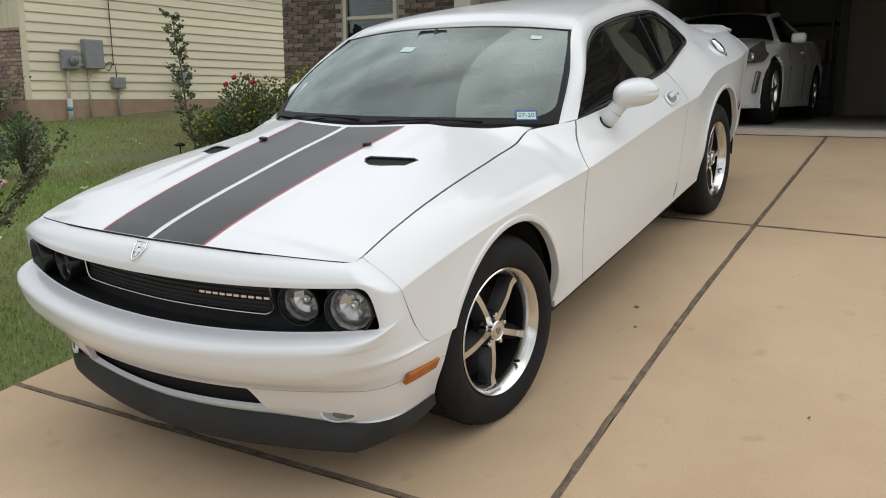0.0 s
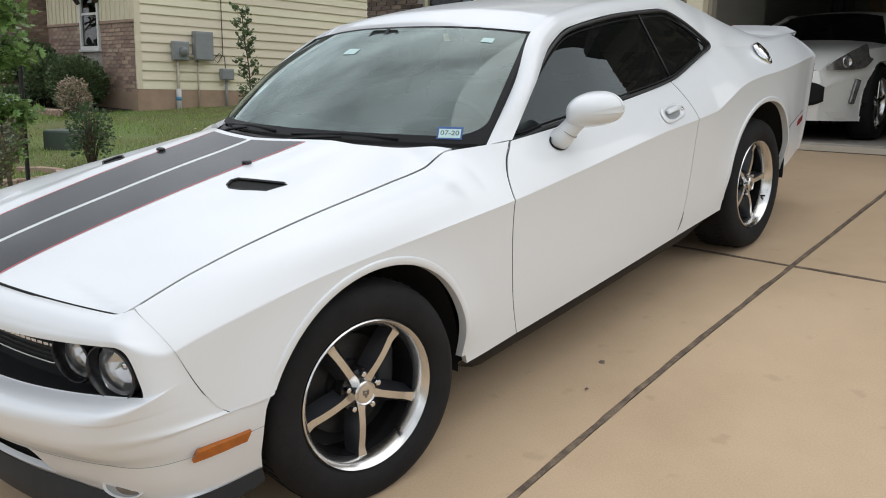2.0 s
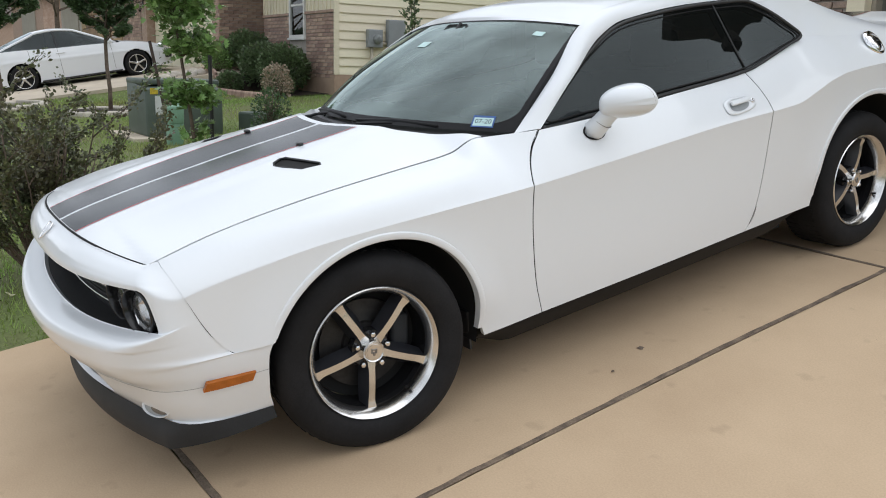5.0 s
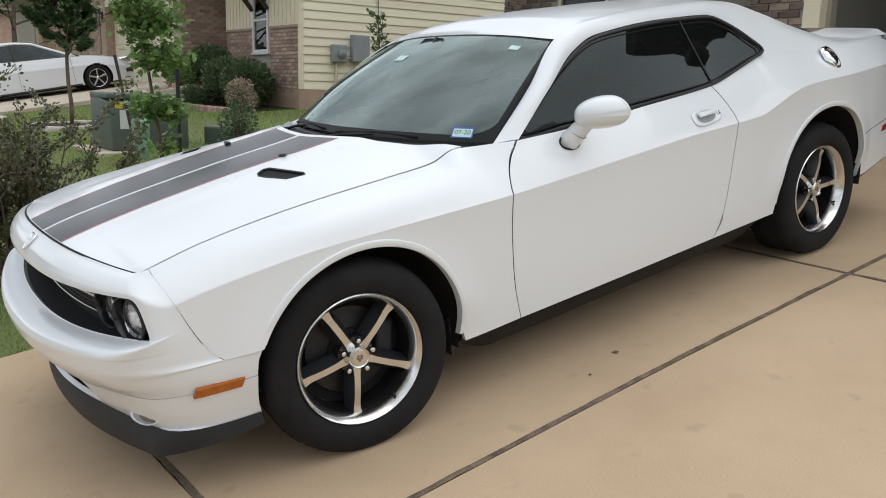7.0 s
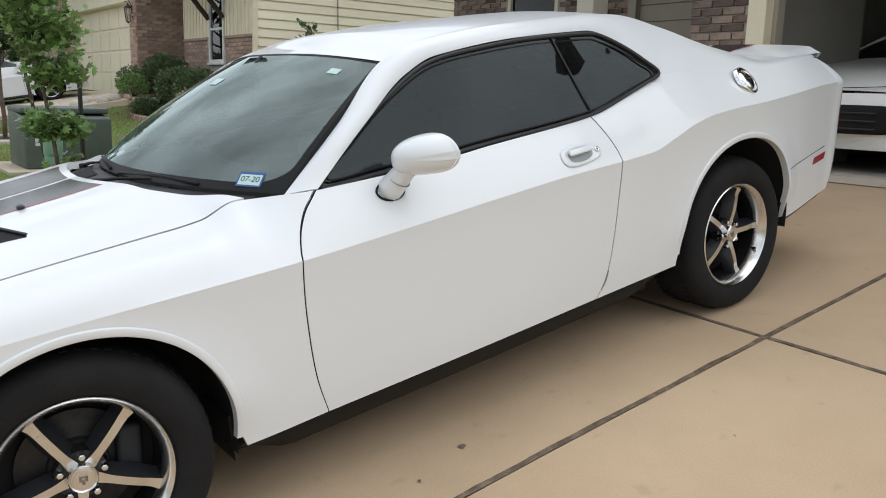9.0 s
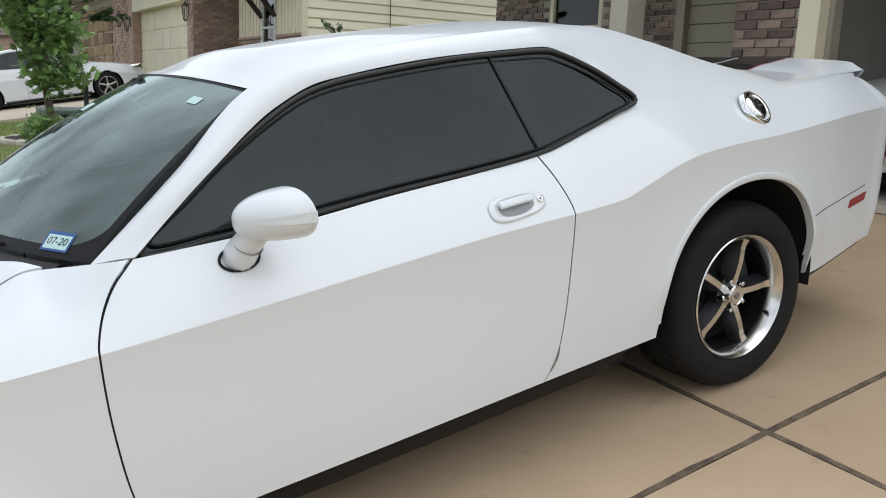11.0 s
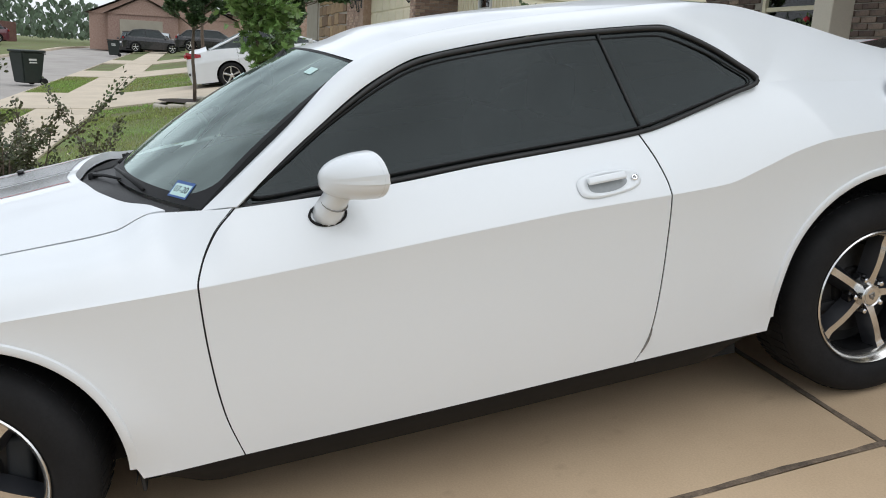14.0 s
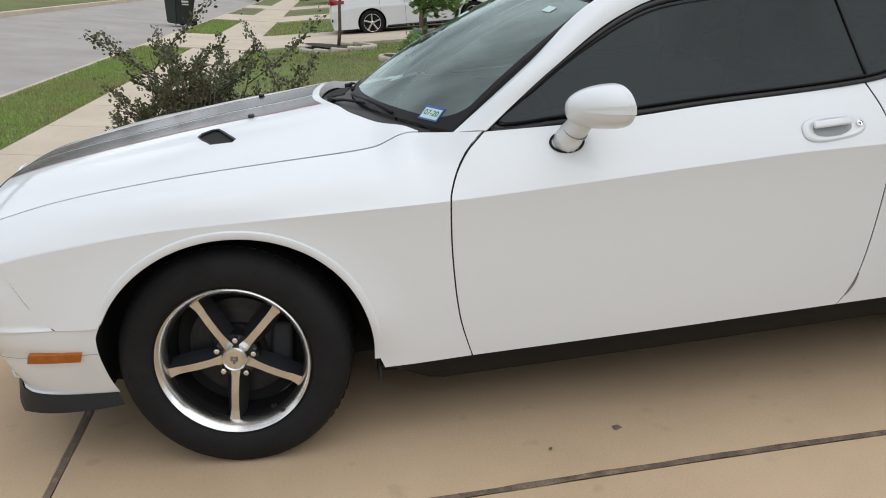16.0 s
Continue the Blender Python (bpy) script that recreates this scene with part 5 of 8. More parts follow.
for sx in (1, -1):
    for (ya, za, yb, zb, h, mat_) in ((-0.605, 0.416, -0.448, 0.408, 0.030, AMBER), (3.66, 0.565, 3.805, 0.572, 0.034, REDLENS)):
        def mk(u, v):
            y = ya + (yb - ya) * u + 0.012 * (v - 0.5)
            z = za + (zb - za) * u + h * v
            if ya < 0:
                x = xside_nose(y, z)
            else:
                x = side(min(y, TAIL_Y), z)
            return sx * (x + (0.010 if ya < 0 else 0.004)), y, z
        b = sheet(mk, 8, 3)
        if sx < 0:
            flip(b)
        rim_in(b, 0.014)
        part("side_marker", b, mat_, coupe, "amber side marker" if ya < 0 else "dark red side marker", True, 40)
emb = new("nose_emblem")
emb.parent = coupe
emb.matrix_local = Matrix.Translation((0, -0.834, 0.843)) @ Matrix.Rotation(radians(42), 4, "X")
b = bmesh.new()
shield = [(-0.026, 0.03), (0.026, 0.03), (0.027, 0.005), (0.014, -0.03), (0, -0.042), (-0.014, -0.03), (-0.027, 0.005)]
part("shield", tube([(x, y, 0.003) for x, y in shield + shield[:1]], 0.0035, 6), CHROME, emb, "plain chrome shield outline", True)
b = bmesh.new()
for x, y, sx_, sy_ in ((-0.013, 0.008, 0.010, 0.034), (0.013, 0.008, 0.010, 0.034), (0, -0.010, 0.012, 0.03), (0, 0.014, 0.03, 0.008)):
    box((sx_, sy_, 0.006), (x, y, 0.002), 0.002, bm=b)
part("relief", b, CHROME, emb, "", True)

# ---- windscreen and cabin ----
ws_base = lambda s: Vector((0.806 * s, 0.455 + 0.278 * abs(s) ** 2.2, 1.036 - 0.042 * abs(s) ** 2))
ws_top = lambda s: Vector((0.662 * s, 1.1376 + 0.0989 * abs(s) ** 1.68, 1.3893 - 0.0503 * abs(s) ** 2.27))


def ws_at(s, v, lift=0.0):
    a, b = ws_base(s), ws_top(s)
    p = a.lerp(b, v)
    bulge = 0.028 * 4 * v * (1 - v) * (1 - 0.3 * s * s) + lift
    return p + Vector((0.020 * s * 4 * v * (1 - v), 0, 0)) + Vector((0, -0.45, 0.89)) * bulge


part("windscreen", sheet(lambda u, v: ws_at(2 * u - 1, v), 40, 24), WSGLASS, coupe, "greenish windscreen with a dark border", True).visible_shadow = False


bm = bmesh.new()
for s0, s1, v0, v1, nu, nv in ((-1, 1, 0.0, 0.050, 60, 3), (-1, 1, 0.986, 1.0, 60, 3), (-1, -0.976, 0.050, 0.986, 3, 40), (0.976, 1, 0.050, 0.986, 3, 40)):
    sheet(lambda u, v: ws_at(s0 + (s1 - s0) * u, v0 + (v1 - v0) * v, 0.0012), nu, nv, bm)
for sx in (1, -1):
    def fillet(u, v):
        a = 0.5 * math.pi * (u if sx > 0 else 1 - u)
        s0, v0 = 0.976 - 0.13 * (1 - math.cos(a)), 0.050 + 0.13 * (1 - math.sin(a))
        return ws_at(sx * (s0 + (0.976 - s0) * v), v0 + (0.050 - v0) * v, 0.0012)
    sheet(fillet, 14, 2, bm)
part("windscreen_border", bm, FRIT, coupe, "black windscreen border", True)

# edge of the roof beside the windscreen and the rear window, and edge of the side window
EDGE_IN = path3((0, 0.811, 0.733, 0.992), (0.5, 0.757, 0.982, 1.172), (1.0, 0.667, 1.230, 1.347), (1.3, 0.630, 1.42, 1.400), (2.0, 0.600, 1.85, 1.428), (2.6, 0.590, 2.25, 1.430), (3.0, 0.594, 2.50, 1.410), (3.5, 0.617, 2.77, 1.332), (4.0, 0.652, 3.04, 1.232), (4.3, 0.675, 3.27, 1.163), (4.6, 0.690, 3.45, 1.114), (5.2, 0.690, 3.86, 1.104))
EDGE_OUT = path3((0, 0.856, 0.828, 0.998), (0.5, 0.802, 1.055, 1.161), (1.0, 0.722, 1.29, 1.296), (1.3, 0.703, 1.44, 1.344), (2.0, 0.698, 1.85, 1.371), (2.6, 0.690, 2.215, 1.364), (3.0, 0.712, 2.36, 1.302), (3.5, 0.79, 2.52, 1.170), (4.0, 0.800, 2.82, 1.1255), (4.3, 0.800, 3.10, 1.110), (4.6, 0.795, 3.33, 1.104), (5.2, 0.728, 3.86, 1.083))


def rail_at(u, v):
    """The pillar and roof rail between the two edges."""
    t = 5.2 * u
    a, b = EDGE_IN(t), EDGE_OUT(t)
    p = a.lerp(b, v)
    if t > 3.5:
        b.z = top_z(b.y)
        b.x = top_x(b.y)
        p = a.lerp(b, v)
    k = 0.022 * 4 * v * (1 - v) * (1 - smooth(2.8, 3.6, t) * 0.4) * (0.15 + 0.85 * smooth(0.0, 0.35, t))
    return p + Vector((0.75, 0, 0.66)) * k


bm = sheet(lambda u, v: (ws_at(1, u, 0.0005).lerp(EDGE_IN(u), v * 1.04) - Vector((0, 0, 0.003 * v))), 30, 3)
both("pillar_seal", bm, FRIT, depth=0)
bm = sheet(rail_at, 120, 12)
both("pillar_and_rail", flip(bm), WHITE, angle=60, depth=0.006)


def roof_at(u, v):
    s = 2 * u - 1
    front = 1.1376 + 0.0989 * abs(s) ** 1.68
    y = front + (2.46 - front) * v
    crown_z = curve((1.1376, 0.0655), (1.4, 0.046), (1.9, 0.036), (2.45, 0.034))
    zz = curve((1.1376, 1.3245), (1.228, 1.342), (1.42, 1.400), (1.85, 1.428), (2.25, 1.430), (2.50, 1.410))
    xx = curve((1.1376, 0.686), (1.23, 0.667), (1.42, 0.630), (1.85, 0.600), (2.25, 0.590), (2.50, 0.594))
    return xx(y) * s, y, zz(y) + crown_z(y) * (1 - abs(s) ** 2.3)


part("roof", sheet(roof_at, 50, 50), WHITE, coupe, "", True)
# rear window
def back_at(s, t):
    e = EDGE_IN(t)
    return Vector((e.x * s, e.y - 0.03 * (1 - abs(s) ** 2) * (1 - smooth(3.2, 4.5, t)), e.z + 0.034 * (1 - abs(s) ** 2.3) * (1 - 0.4 * smooth(2.9, 4.3, t))))


part("rear_window", sheet(lambda u, v: back_at(2 * u - 1, 2.9 + 1.68 * v), 24, 24), TINTGLASS, coupe, "dark tinted rear window", True)
part("boot_lid", sheet(lambda u, v: back_at(2 * u - 1, 4.58 + 0.62 * v), 24, 16), WHITE, coupe, "", True)


# side windows: a surface from the belt up to the rail
belt = path3((0, 0.838, 0.842, 0.990), (1, 0.842, 1.05, 0.996), (2, 0.841, 1.54, 1.020), (3, 0.835, 2.08, 1.046), (4, 0.822, 2.28, 1.090), (5, 0.800, 2.51, 1.155))


def glass_side(y, z):
    zt, xt = top_z(min(max(y, 0.84), 2.5)), 0.846 - 0.018 * smooth(1.9, 2.5, y)
    return xt - 0.010 - (z - zt) * 0.42


DLO = [(0.845, 0.997), (0.98, 1.098), (1.114, 1.188), (1.286, 1.281), (1.424, 1.329), (1.629, 1.350), (1.85, 1.360), (2.05, 1.358), (2.195, 1.353), (2.262, 1.338), (2.362, 1.284), (2.444, 1.222), (2.505, 1.16), (2.41, 1.13), (2.28, 1.094), (2.17, 1.066), (2.08, 1.050), (1.89, 1.037), (1.54, 1.023), (1.26, 1.006), (1.05, 1.0)]
upper = curve(*DLO[:13])
lower = curve(*sorted(DLO[13:] + [DLO[0], (2.505, 1.159)]))


def side_glass(ya, yb, lift=0.0, lean=0.0):
    def f(u, v):
        y = ya + (yb - ya) * u
        za, zb = lower(y), upper(y)
        z = za + (zb - za) * v
        y2 = y + lean * (z - 1.2)
        return glass_side(y, z) + lift, y2 if 0 < u < 1 or lean else y, z
    return sheet(f, 40, 12)


for sx in (1, -1):
    b = side_glass(0.85, 2.045)
    part("side_window", b if sx > 0 else mirrored(b), TINTGLASS, coupe, "dark tinted side window", True)
    b = side_glass(2.045, 2.502)
    part("quarter_window", b if sx > 0 else mirrored(b), TINTGLASS, coupe, "dark tinted quarter window", True)
    loop = [Vector((glass_side(y, z) + 0.006, y, z)) for y, z in DLO]
    dense = []
    for i in range(len(loop)):
        p0, p1, p2, p3 = loop[i - 1], loop[i], loop[(i + 1) % len(loop)], loop[(i + 2) % len(loop)]
        for q in range(5):
            t = q / 5
            dense.append(0.5 * ((2 * p1) + (p2 - p0) * t + (2 * p0 - 5 * p1 + 4 * p2 - p3) * t * t + (3 * p1 - p0 - 3 * p2 + p3) * t ** 3))
    b = tube([(p.x, p.y, p.z) for p in dense + dense[:1]], 0.008, 8)
    part("window_trim", b if sx > 0 else mirrored(b), BLACK, coupe, "black window trim", True)
    inner = [Vector((p.x + 0.002, p.y + (1.6 - p.y) * 0.035, p.z + (1.17 - p.z) * 0.12)) for p in dense]
    b = tube([(p.x, p.y, p.z) for p in inner + inner[:1]], 0.0035, 6)
    part("window_seal", b if sx > 0 else mirrored(b), RUBBER, coupe, "", True)
    b = tube([(p.x - 0.040, p.y + (1.7 - p.y) * 0.02, p.z + (1.17 - p.z) * 0.10) for p in dense + dense[:1]], 0.022, 8)
    part("window_liner", b if sx > 0 else mirrored(b), CABIN, coupe, "", True)
    b = sheet(lambda u, v: (glass_side(2.036, 1.05 + 0.303 * v) - 0.02, 2.05 - 0.078 * v + 0.075 * u, 1.05 + 0.303 * v), 2, 6)
    part("centre_pillar", b if sx > 0 else mirrored(b), CABIN, coupe, "dark centre pillar", True)
    b = tube([(glass_side(2.036, 1.052 + 0.3 * k) + 0.004, 2.078 - 0.078 * k, 1.05 + 0.303 * k) for k in (0, 0.25, 0.5, 0.75, 1)], 0.0045, 6)
    part("pillar_seal", b if sx > 0 else mirrored(b), BLACK, coupe, "", True)

# ---- tail ----
TAIL = [(3.93, 1.093, 3.86, 1.083, 0.728), (4.00, 1.07, 3.86, 1.04, 0.80), (4.06, 0.97, 3.86, 0.962, 0.855), (4.085, 0.90, 3.86, 0.88, 0.848), (4.09, 0.70, 3.86, 0.68, 0.835), (4.09, 0.60, 3.86, 0.58, 0.833), (4.06, 0.45, 3.86, 0.46, 0.825), (4.0, 0.36, 3.86, 0.385, 0.81)]
tyc, tzc, tye, tze, txe = (curve(*[(i, r[k]) for i, r in enumerate(TAIL)]) for k in range(5))


def tail_at(u, v):
    s, k = 2 * u - 1, v * 7
    a = abs(s) * math.pi / 2
    xe = side(TAIL_Y, tze(k))
    return math.copysign(math.sin(a) ** 0.62 * xe, s), tye(k) + (tyc(k) - tye(k)) * math.cos(a) ** 0.62, tzc(k) + (tze(k) - tzc(k)) * math.sin(a) ** 2


part("rear_bumper", flip(sheet(tail_at, 60, 40)), WHITE, coupe, "", True)
b = sheet(lambda u, v: (tail_at(u * 0.9 + 0.05, (2.7 + 1.2 * v) / 7)[0], tail_at(u * 0.9 + 0.05, (2.7 + 1.2 * v) / 7)[1] + 0.004, tail_at(u * 0.9 + 0.05, (2.7 + 1.2 * v) / 7)[2]), 40, 6)
part("tail_lamp_panel", flip(b), REDLENS, coupe, "dark red full-width tail lamp", True)


# boot spoiler
def spoiler_at(u, v):
    s = 2 * u - 1
    prof = [(3.70, 0.0), (3.80, 0.026), (3.93, 0.048), (3.995, 0.056), (4.0, 0.046), (3.97, 0.0)]
    k = v * (len(prof) - 1)
    i = min(int(k), len(prof) - 2)
    f = k - i
    y = prof[i][0] + (prof[i + 1][0] - prof[i][0]) * f
    h = prof[i][1] + (prof[i + 1][1] - prof[i][1]) * f
    end = smooth(1.0, 0.88, abs(s)) * 0.55 + 0.45
    base = 1.104 + 0.018 * (1 - abs(s) ** 2) - 0.02 * smooth(3.7, 4.0, y)
    return 0.735 * s, y - 0.10 * abs(s) ** 3 + 0.02, base + h * 0.9 * end


spoiler = part("boot_spoiler", sheet(spoiler_at, 40, 15), WHITE, coupe, "", True, 40)
for x0, x1 in ((-0.285, -0.015), (0.015, 0.285)):
    b = sheet(lambda u, v: tuple(Vector(spoiler_at((x0 + (x1 - x0) * u) / 0.735 / 2 + 0.5, 0.82 * v + 0.01)) + Vector((0, -0.0012, 0.0018))), 8, 15)
    part("spoiler_stripe", b, STRIPE, spoiler, "black vinyl stripe", True)
for xr in (-0.291, 0.285):
    b = sheet(lambda u, v: tuple(Vector(spoiler_at((xr + 0.006 * u) / 0.735 / 2 + 0.5, 0.82 * v + 0.01)) + Vector((0, -0.0012, 0.002))), 1, 15)
    part("pinstripe", b, RED, spoiler, "thin red pinstripe", True)

# ---- shade of the gaps between panels, put in as thin dark tubes ----
ys = [-0.625 + 1.21 * k / 60 for k in range(61)]
for sx in (1, -1):
    part("hood_seal", tube([(sx * (top_x(y) - 0.001), y, top_z(y) - 0.0045) for y in ys], 0.0019, 6), GREYPLAST, coupe)
    for sm, z0, z1, sr in ((door_front, 0.285, 0.995, 0.004), (door_rear, 0.32, 1.045, 0.0028)):
        zs = [z0 + (z1 - z0) * k / 40 for k in range(41)]
        part("door_seal", tube([(sx * (side(sm(z), min(z, top_z(sm(z)) - 0.002)) - 0.0045), sm(z), z) for z in zs], sr, 6), RUBBER, coupe)
    zs = [0.53 + 0.22 * k / 20 for k in range(21)]
    part("wing_seal", tube([(sx * (side(bumper_seam(z), z) - 0.007), bumper_seam(z), z) for z in zs], 0.003, 6), GREYPLAST, coupe)
part("hood_seal", tube([(-0.752 + 1.504 * k / 60, hood_front(-0.752 + 1.504 * k / 60) - 0.003, hood_z(-0.752 + 1.504 * k / 60, hood_front(-0.752 + 1.504 * k / 60)) - 0.0035) for k in range(61)], 0.0045, 6), RUBBER, coupe)

# ---- black floor pan and wheel wells, with their shade in the near-black colour ----
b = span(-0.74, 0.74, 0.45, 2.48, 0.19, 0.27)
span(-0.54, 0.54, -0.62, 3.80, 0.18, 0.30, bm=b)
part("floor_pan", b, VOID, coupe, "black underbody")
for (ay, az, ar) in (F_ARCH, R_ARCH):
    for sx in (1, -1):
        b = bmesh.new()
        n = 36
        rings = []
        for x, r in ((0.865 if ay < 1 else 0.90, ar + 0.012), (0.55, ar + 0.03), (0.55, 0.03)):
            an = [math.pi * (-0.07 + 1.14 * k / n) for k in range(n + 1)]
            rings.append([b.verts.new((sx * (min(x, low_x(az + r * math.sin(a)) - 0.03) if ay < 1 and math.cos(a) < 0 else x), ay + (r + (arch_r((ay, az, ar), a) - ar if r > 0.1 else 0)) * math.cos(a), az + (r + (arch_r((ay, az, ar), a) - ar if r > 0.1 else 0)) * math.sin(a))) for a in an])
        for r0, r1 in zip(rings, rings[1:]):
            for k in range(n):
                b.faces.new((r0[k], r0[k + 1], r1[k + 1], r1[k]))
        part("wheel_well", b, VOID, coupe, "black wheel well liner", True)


# ---- wheels ----
def wheel(hub, sx, turn=0.0, steer=0.0):
    w = new("wheel")
    w.parent = coupe
    w.matrix_local = Matrix.Translation((sx * 0.82, hub[0], hub[1])) @ Matrix.Rotation(steer, 4, "Z") @ Matrix.Translation((-sx * 0.82, 0, 0)) @ (Matrix.Identity(4) if sx > 0 else Matrix.Rotation(math.pi, 4, "Z")) @ Matrix.Rotation(turn, 4, "X")
    o = 0.870
    R = 0.362
    prof = [(o - 0.215, 0.235), (o - 0.235, 0.29), (o - 0.225, 0.335), (o - 0.20, R - 0.004), (o - 0.17, R), (o - 0.10, R + 0.002), (o - 0.03, R), (o + 0.004, R - 0.005), (o + 0.026, R - 0.018), (o + 0.037, 0.322), (o + 0.041, 0.288), (o + 0.036, 0.262), (o + 0.025, 0.247), (o + 0.012, 0.238)]
    tyre = part("tyre", lathe(prof, 72), RUBBER, w, "black rubber tyre", True, 50)
    b = bmesh.new()
    for a in range(60):
        for xo in (o - 0.16, o - 0.06):
            box((0.075, 0.020, 0.003), (0, 0, 0), bm=b, m=Matrix.Rotation(a * math.pi / 30 + xo, 4, "X") @ Matrix.Translation((xo, 0, R + 0.001)))
    part("tread", b, RUBBER, tyre)
    lip = [(o + 0.018, 0.2415), (o + 0.027, 0.244), (o + 0.031, 0.240), (o + 0.024, 0.231), (o + 0.010, 0.222), (o - 0.012, 0.214), (o - 0.022, 0.2125)]
    part("rim_lip", lathe(lip, 96), ALLOY, w, "polished rim lip", True, 40)
    part("rim_barrel", lathe([(o - 0.022, 0.2125), (o - 0.06, 0.208), (o - 0.2, 0.215)], 72), GLOSSBLACK, w, "black inner rim", True)
    # near-black disc: shade behind the spokes is put into its colour
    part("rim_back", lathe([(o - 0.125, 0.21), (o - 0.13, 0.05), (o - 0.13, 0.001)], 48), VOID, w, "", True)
    part("brake_disc", lathe([(o - 0.115, 0.165), (o - 0.105, 0.165), (o - 0.103, 0.10), (o - 0.10, 0.085), (o - 0.085, 0.08), (o - 0.085, 0.001)], 48), DISCMAT, w, "grey steel brake disc", True, 30)
    cal = box((0.05, 0.07, 0.17), (o - 0.095, 0.135, 0.02), 0.015)
    part("brake_caliper", cal, GREYPLAST, w, "dark brake caliper", True)
    for k in range(5):
        ang = math.pi + k * 2 * math.pi / 5
        rot = Matrix.Rotation(ang, 4, "X")
        face = bmesh.new()

        def spoke(u, v):
            r = 0.035 + (0.222 - 0.035) * u
            half = curve((0.0, 0.0165), (0.25, 0.0118), (0.7, 0.0118), (0.9, 0.0140), (1.0, 0.0185))(u)
            x = o - 0.018 + 0.020 * math.sin(u * math.pi) * 0.5 - 0.002 + 0.012 * smooth(0.8, 1.0, u)
            return x, half * (2 * v - 1), r
        sheet(spoke, 16, 4, face)
        bmesh.ops.transform(face, matrix=rot, verts=face.verts[:])
        part("spoke_face", face, ALLOY, w, "machined alloy spoke face", True)
        body = bmesh.new()
        for sgn in (-1, 1):
            def flankf(u, v):
                p = spoke(u, 0.5 + 0.5 * sgn)
                wdt = 0.013 + 0.010 * math.sin(u * math.pi)
                return p[0] - 0.0015 - 0.05 * v, p[1] + sgn * wdt * v, p[2]
            q = sheet(flankf, 12, 3)
            if sgn > 0:
                flip(q)
            bmesh.ops.transform(q, matrix=rot, verts=q.verts[:])
            tmp = bpy.data.meshes.new("t")
            q.to_mesh(tmp)
            q.free()
            body.from_mesh(tmp)
            bpy.data.meshes.remove(tmp)
        part("spoke", body, SLATE, w, "black painted spoke", True)
        a2 = ang + math.pi / 5
        nut = lathe([(o - 0.045, 0.011), (o - 0.012, 0.011), (o - 0.004, 0.009), (o - 0.002, 0.004), (o - 0.002, 0.0005)], 6)
        bmesh.ops.transform(nut, matrix=Matrix.Translation((0, -math.sin(a2) * 0.060, math.cos(a2) * 0.060)), verts=nut.verts[:])
        part("wheel_nut", nut, CHROME, w, "chrome wheel nut", True, 30)
    part("hub", lathe([(o - 0.06, 0.075), (o - 0.03, 0.070), (o - 0.025, 0.04)], 40), GLOSSBLACK, w, "", True, 30)
    cap = part("hub_cap", lathe([(o - 0.03, 0.041), (o + 0.003, 0.040), (o + 0.007, 0.037), (o + 0.005, 0.033), (o + 0.0035, 0.032), (o + 0.0035, 0.028), (o + 0.006, 0.027), (o + 0.006, 0.0005)], 40), ALLOY, w, "round alloy centre cap", True, 30)
    b = bmesh.new()
    for dy, dz, sy, sz in ((-0.010, 0.004, 0.008, 0.022), (0.010, 0.004, 0.008, 0.022), (0, -0.008, 0.010, 0.018), (0, 0.010, 0.02, 0.007)):
        box((0.003, sy * 0.8, sz * 0.8), (o + 0.007, dy * 0.8, dz * 0.8), 0.001, bm=b)
    part("cap_emblem", b, BRAKE, cap, "plain raised emblem")
    b = tube([(o - 0.005, 0.13, -0.155), (o + 0.015, 0.125, -0.15), (o + 0.02, 0.122, -0.147)], [0.005, 0.006, 0.006], 8)
    part("valve_stem", b, RUBBER, w, "", True)
    return w


wheel(F_HUB, 1, radians(-8), radians(-6.5))
wheel(R_HUB, 1, 0.297)
wheel(F_HUB, -1, 0.5)
wheel(R_HUB, -1, 0.9)


# ---- fittings of the coupe ----
# black cowl below the windscreen and the wipers on it
def cowl_at(u, v):
    s = 2 * u - 1
    x = s * 0.715
    a = Vector((x, hood_rear(x) + 0.002, hood_z(x, hood_rear(x)) - 0.040))
    b2 = ws_base(x / 0.792)
    return a.lerp(Vector((b2.x, b2.y, b2.z - 0.012)), v)


cowl = part("cowl", sheet(cowl_at, 40, 6), BLACK, coupe, "black plastic cowl", True)
part("cowl_vent", sheet(lambda u, v: tuple(Vector(cowl_at(0.12 + 0.3 * u, 0.15 + 0.6 * v)) + Vector((0, 0, 0.003))), 10, 3), VOID, cowl)
for base_s, tip_s in ((0.06, 0.66), (-0.66, -0.06)):
    w = new("wiper")
    w.parent = coupe
    p0 = Vector(cowl_at(0.5 + base_s / 2 * 0.9, 0.35)) + Vector((0, 0, 0.012))
    p1 = ws_at(tip_s * 0.55 + base_s * 0.45, 0.006, 0.008)
    p2 = ws_at(tip_s, 0.012, 0.006)
    part("arm", tube([p0, p0.lerp(p1, 0.4) + Vector((0, 0, 0.005)), p1], [0.008, 0.006, 0.004], 8), FRIT, w, "", True)
    q0 = ws_at(base_s + 0.02, 0.004, 0.006)
    part("blade", tube([q0, q0.lerp(p2, 0.5) + Vector((0, -0.003, 0.008)), p2], [0.005, 0.010, 0.006], 6), FRIT, w, "", True)
    part("pivot", tube([p0 - Vector((0, 0, 0.03)), p0 + Vector((0, 0, 0.008))], 0.017, 12), FRIT, w, "", True)


